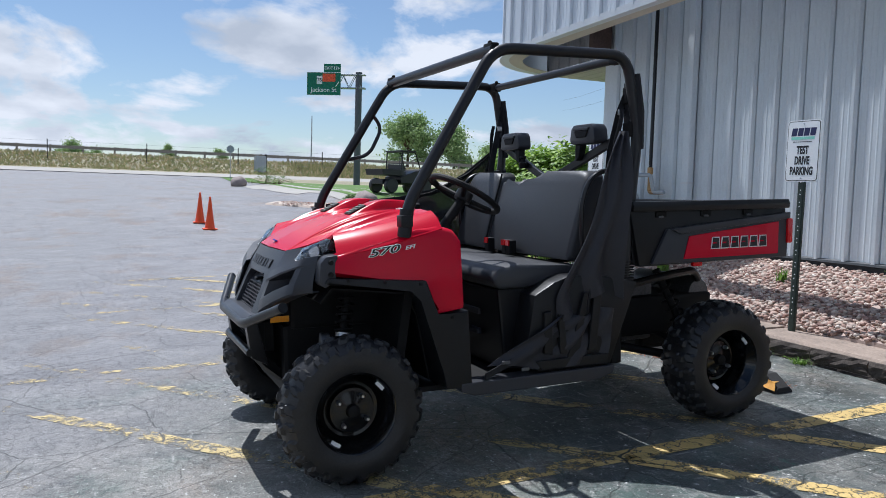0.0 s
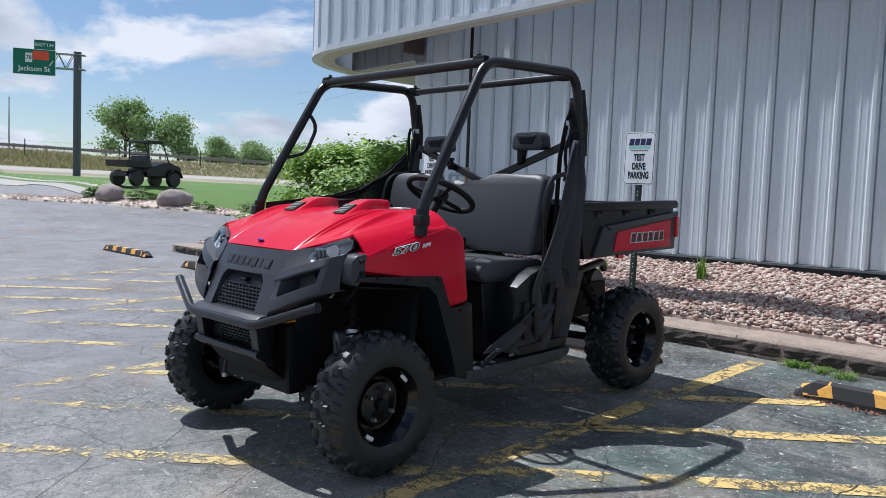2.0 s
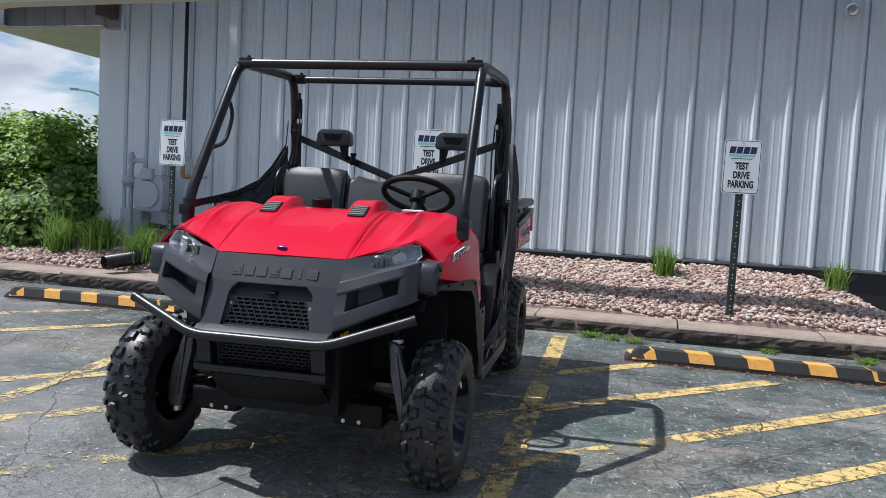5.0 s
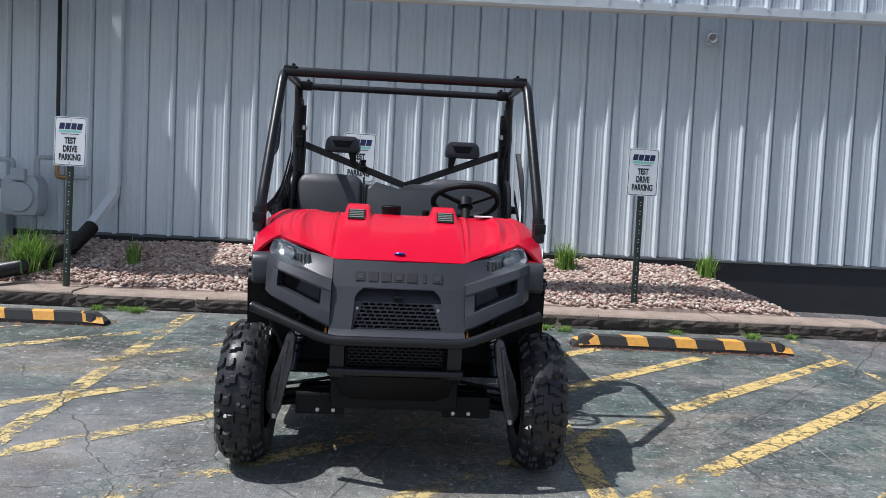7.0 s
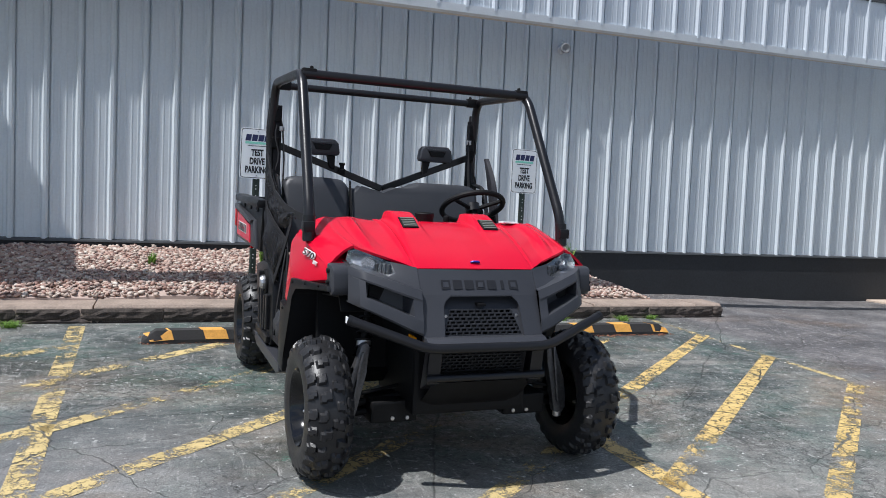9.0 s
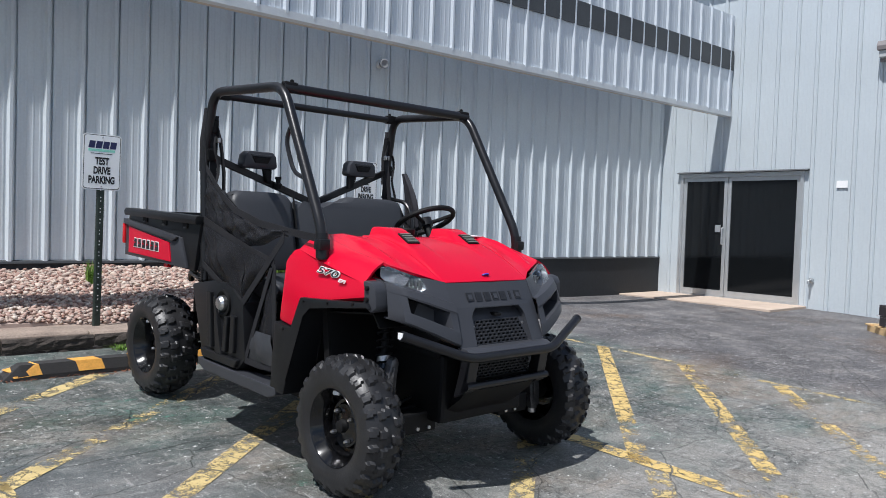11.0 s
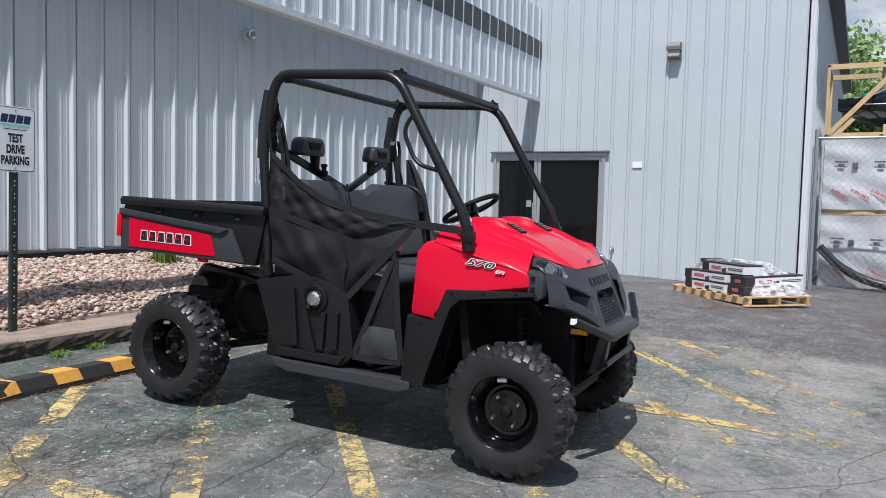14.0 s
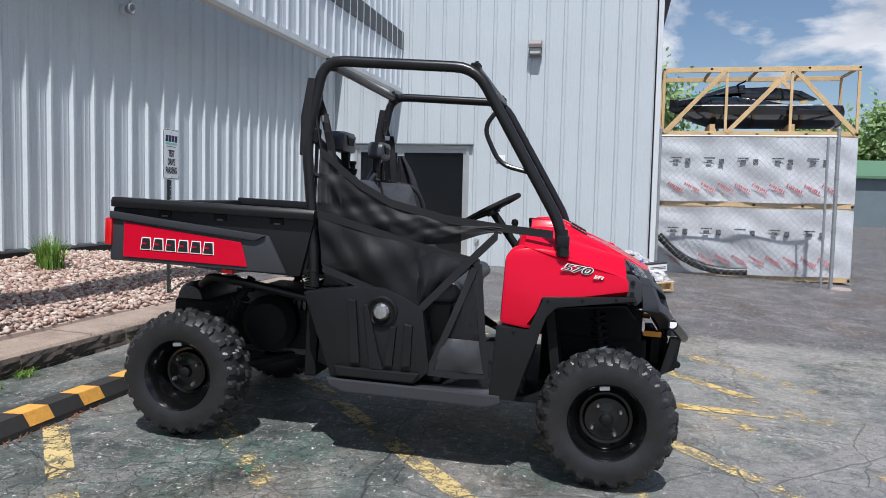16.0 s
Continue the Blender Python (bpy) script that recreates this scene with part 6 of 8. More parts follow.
    bump = P("bumper", bar([(-0.60, -1.290, 0.738), (-0.285, -1.388, 0.630), (0.285, -1.388, 0.630), (0.60, -1.290, 0.738)], 0.0215, 16, 0.06), TUBE, "black tubular front bumper", True)
    for s in (-1, 1):
        P("bumper_cap", bar([(s * 0.596, -1.291, 0.7367), (s * 0.612, -1.286, 0.742)], 0.0225, 14), TRIM, "", True, bump)
        P("bumper_plate", slab([(-1.375, 0.625), (-1.325, 0.625), (-1.28, 0.43), (-1.355, 0.47)], "x", s * 0.215, s * 0.275, 0.004), TUBE, "", False, bump)
        P("skid_strap", slab([(-1.345, 0.49), (-1.305, 0.49), (-1.14, 0.33), (-1.18, 0.32)], "x", s * 0.17, s * 0.215, 0.004), DARK, "", False, bump)
    P("price_tag", cuboid(-0.618, -0.613, -1.302, -1.272, 0.727, 0.755, 0.001), WHITE, "small white tag", False, bump)
    P("lower_bar", bar([(-0.282, -1.363, 0.496), (0.282, -1.363, 0.496)], 0.017, 14), TUBE, "black lower bumper bar", True, bump)
    P("radiator", cuboid(-0.205, 0.205, -1.28, -1.24, 0.48, 0.62), DARK, "black radiator behind a plastic guard")
    P("radiator_guard", lattice(0.20, 0.20, 0.515, 0.61, lambda z: -1.315, 7, 0.030, 0.01), TRIM, "black radiator guard")
    P("skid_plate", sheet([[(-0.24, y, z), (-0.18, y - 0.01, z - 0.012), (0.18, y - 0.01, z - 0.012), (0.24, y, z)] for y, z in ((-1.345, 0.485), (-1.29, 0.42), (-1.19, 0.335), (-1.07, 0.285), (-0.70, 0.28))], 0.006), DARK, "black skid plate", True)

    # ---- chassis, suspension, engine ----
    seat_at(0.0, 0.0)
    P("chassis", cuboid(-0.28, 0.28, -1.22, -0.70, 0.30, 0.62, 0.02), DARK, "black front chassis")
    # added filler: stops daylight showing through from the far wheel arch
    P("front_shroud", cuboid(-0.30, 0.30, -1.19, -0.62, 0.60, 0.87, 0.02), DARK, "added black block that stops light between the front arches")
    P("rear_chassis", cuboid(-0.30, 0.30, 0.30, 1.30, 0.40, 0.62, 0.02), DARK)
    for s in (-1, 1):
        for yy in (-1.10, -0.90):
            P("lower_arm", bar([(s * 0.20, yy, 0.325), (s * 0.54, -1.02, 0.265)], 0.018, 10), DARK, "", True)
        P("arm_guard", slab([(-1.13, 0.245), (-1.13, 0.345), (-0.92, 0.345), (-0.92, 0.245)], "x", s * 0.22, s * 0.44, 0.012), DARK, "black arm guard")
        for x in (0.27, 0.34):
            P("arm_bolt", lathe(bmesh.new(), [(-1.139, 0.0), (-1.138, 0.009), (-1.13, 0.009)], "y", (s * x, 0, 0.268), 8), STEEL)
        knuckle = slab([(s * 0.515, 0.235), (s * 0.560, 0.225), (s * 0.580, 0.26), (s * 0.575, 0.34), (s * 0.545, 0.40), (s * 0.520, 0.50), (s * 0.492, 0.60), (s * 0.462, 0.615), (s * 0.448, 0.585), (s * 0.462, 0.48), (s * 0.485, 0.38), (s * 0.500, 0.31)], "y", -1.105, -1.060, 0.012)
        kn = P("knuckle", knuckle, ALLOY, "cast alloy steering knuckle", True)
        P("knuckle_rib", slab([(s * 0.520, 0.29), (s * 0.535, 0.29), (s * 0.490, 0.57), (s * 0.478, 0.57)], "y", -1.118, -1.102, 0.004), ALLOY, "", True, kn)
        P("ball_joint", lathe(bmesh.new(), [(0.205, 0.010), (0.212, 0.022), (0.240, 0.022), (0.247, 0.012)], "z", (s * 0.545, -1.082, 0), 14), STEEL, "", True, kn)
        P("tie_rod", bar([(s * 0.16, -0.98, 0.40), (s * 0.51, -1.06, 0.36)], 0.008, 8), DARK, "", True)
        P("drive_shaft", bar([(s * 0.14, -1.03, 0.36), (s * 0.53, -1.03, 0.312)], 0.017, 10), DARK, "", True)
        top, bot = Vector((s * 0.42, -0.96, 0.78)), Vector((s * 0.475, -1.02, 0.42))
        sh = P("shock", bar([bot, bot.lerp(top, 0.98)], 0.017, 12), DARK, "chrome and black front shock absorber", True)
        P("shock_collar", bar([bot.lerp(top, 0.40), bot.lerp(top, 0.50)], 0.034, 14), STEEL, "bright spring collar", True, sh)
        P("shock_body", bar([bot, bot.lerp(top, 0.45)], 0.026, 12), TEAL_SPRING, "", True, sh)
        coil = []
        d = (top - bot).normalized()
        a = d.orthogonal().normalized()
        bb = d.cross(a)
        for k in range(97):
            t = k / 96
            coil.append(bot.lerp(top, 0.18 + 0.75 * t) + (a * math.cos(t * 2 * math.pi * 8) + bb * math.sin(t * 2 * math.pi * 8)) * 0.036)
        P("spring", tube(bmesh.new(), coil, 0.0055, 6), DARK, "black coil spring", True, sh)
        # rear
        P("rear_arm", bar([(s * 0.24, 0.62, 0.36), (s * 0.50, 0.98, 0.29)], 0.024, 10), DARK, "", True)
        P("rear_arm", bar([(s * 0.24, 0.95, 0.40), (s * 0.52, 1.03, 0.31)], 0.020, 10), DARK, "", True)
        t2, b2 = Vector((s * 0.38, 0.82, 0.78)), Vector((s * 0.46, 0.98, 0.40))
        rs = P("rear_shock", bar([b2, t2], 0.022, 10), DARK, "black rear shock absorber", True)
        coil = []
        d = (t2 - b2).normalized()
        a = d.orthogonal().normalized()
        bb = d.cross(a)
        for k in range(73):
            t = k / 72
            coil.append(b2.lerp(t2, 0.1 + 0.8 * t) + (a * math.cos(t * 12 * math.pi) + bb * math.sin(t * 12 * math.pi)) * 0.04)
        P("rear_spring", tube(bmesh.new(), coil, 0.006, 6), DARK, "", True, rs)
        P("frame_tube", bar([(s * 0.50, 0.36, 0.70), (s * 0.50, 0.80, 0.765), (s * 0.45, 1.02, 0.775), (s * 0.42, 1.08, 0.72)], 0.022, 10, 0.08), TUBE, "", True)
    eng = P("engine", cuboid(-0.26, 0.24, 0.46, 0.92, 0.36, 0.70, 0.03), surface("engine_grey", (0.09, 0.09, 0.095), 0.5, 0.5, vary=0.4, scale=14), "grey engine block under the bed", True)
    for k in range(6):
        P("engine_fin", cuboid(-0.29, -0.25, 0.52 + k * 0.03, 0.535 + k * 0.03, 0.50, 0.66), ALLOY, "", False, eng)
        P("engine_fin", cuboid(0.24, 0.28, 0.52 + k * 0.03, 0.535 + k * 0.03, 0.50, 0.66), ALLOY, "", False, eng)
    P("clutch_cover", lathe(bmesh.new(), [(-0.26, 0.15), (-0.36, 0.15), (-0.40, 0.11), (-0.41, 0.0)], "x", (0, 0.72, 0.54), 24), DARK, "black clutch cover", True)
    P("muffler", lathe(bmesh.new(), [(-0.28, 0.0), (-0.28, 0.07), (-0.24, 0.09), (0.24, 0.09), (0.28, 0.07), (0.28, 0.0)], "x", (0, 1.22, 0.62), 20), ALLOY, "grey muffler", True)
    P("rear_axle_case", cuboid(-0.12, 0.12, 0.92, 1.14, 0.27, 0.45, 0.03), DARK)
    P("mud_shield", cuboid(-0.58, 0.58, 0.38, 0.44, 0.34, 0.80, 0.01), DARK)

    # ---- cargo bed ----
    seat_at(-0.035, 0.017, 0.96)
    bed = P("cargo_bed", cuboid(-0.685, 0.685, 0.44, 1.49, 0.835, 0.865, 0.006), TRIM, "black moulded cargo bed")
    P("bed_front", slab([(0.425, 1.135), (0.455, 1.135), (0.50, 0.84), (0.47, 0.84)], "x", -0.69, 0.69, 0.006), TRIM, "", False, bed)
    for s in (-1, 1):
        out = [(0.42, 1.14), (1.495, 1.14), (1.518, 1.05), (1.515, 0.865), (1.46, 0.838), (0.49, 0.828)]
        sd = P("bed_side", slab(out, "x", s * 0.672, s * 0.715, 0.010), TRIM, "black bed side", True, bed)
        P("bed_rail", slab([(s * 0.665, 1.105), (s * 0.748, 1.10), (s * 0.752, 1.128), (s * 0.742, 1.148), (s * 0.672, 1.148)], "y", 0.42, 1.50, 0.006), TRIM, "black bed rail", True, sd)
        P("bed_moulding", slab([(1.512, 1.078), (0.655, 1.012), (0.555, 0.838), (1.505, 0.838)], "x", s * 0.712, s * 0.735, 0.008), TRIM_GREY, "charcoal sculpted moulding", True, sd)
        P("bed_moulding_top", slab([(1.505, 1.08), (1.505, 1.045), (0.72, 0.985), (0.665, 1.012)], "x", s * 0.730, s * 0.752, 0.006), TRIM_GREY, "", True, sd)
        rp = P("bed_decal_panel", slab([(1.428, 1.030), (0.792, 0.972), (0.758, 0.858), (1.428, 0.860)], "x", s * 0.733, s * 0.741, 0.002), RED, "red panel on the bed side", False, sd)
        for k in range(6):
            y = (1.315 - k * 0.068) if s < 0 else (0.955 + k * 0.068)
            f = 1 if s < 0 else -1
            zc = 0.932
            for nm, g, x, mt in (("letter_edge", 0.0045, 0.744, WHITE), ("letter_block", 0.0, 0.7455, BLACK_INK)):
                o = [(y + f * (0.026 + g - 0.012), zc - 0.026 - g), (y - f * (0.026 + g + 0.012), zc - 0.026 - g), (y - f * (0.026 + g - 0.004 + 0.012), zc + 0.026 + g), (y + f * (0.026 + g - 0.02), zc + 0.026 + g)]
                P(nm, slab(o, "x", s * 0.740, s * x), mt, "", False, rp)
            o = [(y + f * 0.010, zc - 0.003), (y - f * 0.016, zc - 0.003), (y - f * 0.0165, zc + 0.004), (y + f * 0.0095, zc + 0.004)]
            P("letter_gap", slab(o, "x", s * 0.740, s * 0.7465), RED, "", False, rp)
        P("rear_light_marker", cuboid(s * 0.700, s * 0.722, 0.84, 0.90, 0.815, 0.836, 0.003), RED_LENS, "small red marker lamp", False, bed)
        P("tail_light", cuboid(s * 0.672, s * 0.748, 1.492, 1.532, 0.912, 1.046, 0.010), RED_LENS, "red tail light", True, bed)
        for y in (0.62, 0.92, 1.22):
            P("tie_down_slot", cuboid(s * 0.710, s * 0.722, y - 0.035, y + 0.035, 1.068, 1.098, 0.004), DARK, "", False, sd)
            P("tie_down_hook", cuboid(s * 0.716, s * 0.728, y - 0.020, y + 0.012, 1.066, 1.076, 0.003), ALLOY, "", False, sd)
    P("tailgate", slab([(1.475, 0.84), (1.512, 0.85), (1.515, 1.13), (1.475, 1.13)], "x", -0.67, 0.67, 0.008), TRIM, "black tailgate", True)
    P("air_box", cuboid(-0.50, -0.32, 0.36, 0.50, 0.80, 0.83, 0.008), TRIM_GREY)

    # ---- side nets ----
    seat_at(-0.035, 0.02)
    def cloth(pts, nu, nv, bulge, wave, sx, seed, material, name, label, opaque=0.003):
        """A cloth between four corners (y, z) at sx, hanging with folds."""
        rnd = random.Random(seed)
        ph = [rnd.uniform(0, 6) for _ in range(4)]
        a, b, c, d = [Vector(p) for p in pts]
        rows = []
        for j in range(nv + 1):
            v = j / nv
            row = []
            for i in range(nu + 1):
                u = i / nu
                q = a.lerp(b, u).lerp(d.lerp(c, u), v)
                out = bulge * math.sin(math.pi * u) * math.sin(math.pi * v)
                out += wave * (math.sin(9 * u + 5 * v + ph[0]) + 0.6 * math.sin(17 * u - 7 * v + ph[1])) * math.sin(math.pi * min(1, max(0, v)))
                row.append((sx[0] + (sx[1] - sx[0]) * u + out, q.x, q.y))
            rows.append(row)
        return P(name, sheet(rows, opaque), material, label, True, edge=80)
    # passenger side: stretched net
    rows = []
    for j in range(25):
        v = j / 24
        row = []
        for i in range(49):
            u = i / 48
            y = 0.41 - 0.88 * u
            top = 1.128 + 0.30 * (1 - u) ** 2.3
            low = 1.125 - 0.10 * math.sin(math.pi * min(1, u * 1.05)) - 0.03 * u
            fold = math.sin(math.pi * v) * (0.35 + 0.65 * (1 - u))
            out = -0.022 * math.sin(math.pi * u) * math.sin(math.pi * v)
            out += fold * (0.009 * math.sin(16 * u + 9 * v) + 0.006 * math.sin(31 * u - 13 * v + 1.0) + 0.004 * math.sin(47 * u + 21 * v))
            row.append((-0.69 + out, y, top + (low - top) * v + 0.004 * math.sin(23 * u)))
        rows.append(row)
    P("window_net", sheet(rows, 0.003), NET, "black mesh window net stretched across the opening", True, edge=80)
    cloth([(0.40, 1.115), (-0.10, 1.005), (-0.105, 0.72), (0.37, 0.885)], 36, 24, -0.03, 0.010, (-0.70, -0.72), 5, NET, "window_net", "black mesh window net, lower panel")
    cloth([(-0.10, 1.005), (-0.37, 0.955), (-0.115, 0.715), (-0.105, 0.72)], 20, 16, -0.02, 0.008, (-0.72, -0.70), 6, NET, "window_net", "black mesh corner of the net")
    cloth([(-0.34, 0.945), (-0.375, 0.945), (-0.43, 0.44), (-0.19, 0.42)], 8, 10, -0.015, 0.006, (-0.70, -0.70), 7, NET, "window_net", "black mesh triangle by the doorway")
    cloth([(-0.235, 0.60), (-0.40, 0.60), (-0.43, 0.45), (-0.18, 0.44)], 6, 5, -0.025, 0.01, (-0.72, -0.72), 8, VINYL, "net_pocket", "shiny black pocket at the foot of the net")

    def strap(name, pts, w, material=CLOTH):
        rows = []
        for p in pts:
            rows.append([Vector(p) + Vector((0, 0, -w / 2)), Vector(p) + Vector((0, 0, w / 2))])
        return P(name, sheet(rows, 0.004), material, "black webbing strap")
    strap("strap", [(-0.70, 0.43, 1.57), (-0.70, 0.40, 1.42), (-0.705, 0.21, 1.28), (-0.705, 0.05, 1.20), (-0.70, -0.22, 1.143), (-0.69, -0.47, 1.12), (-0.675, -0.70, 1.105)], 0.036)
    strap("strap", [(-0.70, 0.41, 1.13), (-0.715, 0.22, 1.09), (-0.715, 0.0, 1.035), (-0.71, -0.12, 1.005), (-0.705, -0.38, 0.955)], 0.036)
    strap("strap", [(-0.705, -0.455, 1.09), (-0.715, -0.28, 0.90), (-0.73, -0.115, 0.715)], 0.05)
    strap("strap", [(-0.73, -0.115, 0.715), (-0.73, 0.12, 0.80), (-0.715, 0.36, 0.875)], 0.035)
    for pts in ([(-0.705, -0.375, 0.95), (-0.71, -0.41, 0.65), (-0.71, -0.44, 0.43)], [(-0.71, -0.36, 0.93), (-0.725, -0.26, 0.65), (-0.73, -0.175, 0.43)]):
        rows = [[Vector(p) + Vector((0, -0.016, 0)), Vector(p) + Vector((0, 0.016, 0))] for p in pts]
        P("strap", sheet(rows, 0.004), CLOTH, "black webbing strap")
    strap("strap", [(-0.73, -0.175, 0.435), (-0.725, -0.30, 0.43), (-0.715, -0.44, 0.44)], 0.03)
    # driver side: net let down, hanging in folds from the rear upright
    rows = []
    for j in range(25):
        v = j / 24
        z = 1.48 - v * 0.80
        back, front = 0.375 - 0.03 * v + 0.015 * math.sin(6 * v), 0.34 - 0.35 * min(1, v * 1.15) - 0.02 * math.sin(9 * v)
        swell = 0.035 * math.sin(math.pi * min(1, v * 1.1)) + 0.02 * v
        rows.append([(0.728 + swell * (1 - 0.5 * u) + 0.018 * math.sin(2.1 * u * 2 * math.pi + 2.5 * v) * (0.3 + 0.7 * v) + 0.008 * math.sin(13 * u + 9 * v), back + (front - back) * u, z + 0.05 * math.sin(5 * u) * v - 0.03 * u * v) for u in [k / 26 for k in range(27)]])
    P("window_net", sheet(rows, 0.004), LOOSENET, "black window net hanging loose in folds", True, edge=80)
    rows = []
    for j in range(13):
        v = j / 12
        a, b = Vector((0.745, 0.30 - 0.05 * v, 0.64 - 0.27 * v)), Vector((0.752, -0.02 - 0.36 * v, 0.62 - 0.20 * v))
        rows.append([a.lerp(b, u) + Vector((0.014 * math.sin(14 * u + 4 * v) + 0.010 * math.sin(23 * u - 6 * v), 0, 0.012 * math.sin(9 * u))) for u in [k / 16 for k in range(17)]])
    P("window_net", sheet(rows, 0.004), LOOSENET, "black window net fallen over the sill", True, edge=80)
    strap("strap", [(0.74, 0.12, 0.60), (0.755, -0.12, 0.50), (0.755, -0.40, 0.385)], 0.03)
    strap("strap", [(0.72, 0.37, 1.22), (0.75, 0.20, 0.95), (0.755, 0.14, 0.65)], 0.06)
    for x, y, z in ((0.757, -0.30, 0.44), (0.757, -0.20, 0.40)):
        P("strap_buckle", cuboid(x, x + 0.008, y - 0.02, y + 0.02, z - 0.008, z + 0.008, 0.003), ALLOY)
    return thing


vehicle()

# ---- east yard: fence, crated craft, pallet ----
CX = 11.2


def crate(y0, y1, z0, z1, wrapped, seed):
    ob = empty("shipping_crate", pose(CX, 0, 0), "wrapped wooden shipping crate in a stack" if wrapped else "open timber crate frame holding a black watercraft", "crate", "stacked crates in the yard")
    d = 1.25
    b = 0.05
    def stick(name, x0, x1, ya, yb, za, zb):
        part(name, cuboid(x0, x1, ya, yb, za, zb, 0.003), LUMBER, ob, "" )
    for x in (0.0, d - 0.04):
        stick("sill_plank", x, x + 0.04, y0, y1, z0, z0 + 0.09)
        stick("top_plank", x, x + 0.04, y0, y1, z1 - 0.09, z1)
        for y in [y0 + (y1 - y0 - b) * k / 3 for k in range(4)]:
            stick("upright", x + 0.003, x + 0.037, y, y + b, z0 + 0.09, z1 - 0.09)
        if not wrapped:
            w = (y1 - y0 - b) / 3
            for k in range(3):
                a, c = y1 - k * w - b, y1 - (k + 1) * w
                lo, hi = (a, c) if k != 2 else (c, a)
                p, q = Vector((x - 0.012, lo, z0 + 0.06)), Vector((x - 0.012, hi, z1 - 0.05))
                dd = q - p
                m = Matrix.Translation((p + q) / 2) @ Matrix.Rotation(math.atan2(dd.z, dd.y), 4, "X")
                part("brace", cuboid(0, 0.02, -dd.length / 2, dd.length / 2, -0.04, 0.04, 0.003, m), LUMBER, ob)
    for y in [y0 + (y1 - y0 - b) * k / 4 for k in range(5)]:
        stick("cross_plank", 0.0, d, y, y + b, z1 - 0.05, z1 - 0.01)
        stick("floor_plank", 0.0, d, y, y + b, z0 + 0.01, z0 + 0.06)
    if wrapped:
        rows = []
        n, m = 46, 16
        for j in range(m + 1):
            row = []
            for i in range(n + 1):
                u, v = i / n, j / m
                y, z = y0 + 0.01 + (y1 - y0 - 0.02) * u, z0 + 0.085 + (z1 - z0 - 0.10) * v
                dx = 0.018 * math.sin(9 * u + 4 * v + seed) * math.sin(5 * v + 1) + 0.012 * math.sin(21 * u - 13 * v + seed) + 0.010 * math.sin(33 * u * (1 - v) + 6 * v)
                row.append((-0.03 + dx, y, z + 0.008 * math.sin(12 * u)))
            rows.append(row)
        sh = part("wrap", sheet(rows, 0.004), WRAP, ob, "creased silver-white plastic wrap", True, 80)
        part("wrap_side", cuboid(0.0, d, y0 - 0.006, y0 + 0.004, z0 + 0.09, z1 - 0.02), WRAP, sh)
        part("wrap_side", cuboid(0.0, d, y1 - 0.004, y1 + 0.006, z0 + 0.09, z1 - 0.02), WRAP, sh)
        part("wrap_top", cuboid(0.0, d, y0, y1, z1 - 0.012, z1 - 0.004), WRAP, sh)
        h = z1 - z0
        k = 0
        y = y1 - 0.28
        while y > y0 + 0.25:
            mm = Matrix.Translation((-0.062, y, z0 + 0.27 * h)) @ Matrix.Rotation(radians(28), 4, "X")
            strokes = bmesh.new()
            for q in range(8):
                box(strokes, 0, 0.002, -0.15 + q * 0.038, -0.15 + q * 0.038 + (0.026 if q % 3 else 0.016), -0.024, 0.024 if q else 0.034, m=mm)
            part("red_mark", strokes, RED_INK, sh)
            fine = bmesh.new()
            for q in range(2):
                box(fine, 0, 0.002, -0.12, 0.10, -0.014 + q * 0.016, -0.008 + q * 0.016, m=Matrix.Translation((-0.062, y - 0.05, z0 + 0.215 * h)) @ Matrix.Rotation(radians(28), 4, "X"))
            part("small_mark", fine, RED_INK, sh)
            if k % 2 == 0:
                part("print_block", cuboid(-0.063, -0.061, y - 0.10, y + 0.10, z0 + 0.68 * h, z0 + 0.70 * h), GREY_INK, sh)
                part("print_block", cuboid(-0.063, -0.061, y - 0.05, y + 0.05, z0 + 0.62 * h, z0 + 0.665 * h), GREY_INK, sh)
                part("print_block", cuboid(-0.063, -0.061, y - 0.26, y - 0.17, z0 + 0.60 * h, z0 + 0.68 * h), GREY_INK, sh)
            k += 1
            y -= 0.30
    return ob


crate(-5.26, -1.84, -0.16, 1.18, True, 1)
crate(-5.26, -1.84, 1.19, 2.49, True, 2)
crate(-5.26, -1.83, 2.50, 3.77, False, 3)


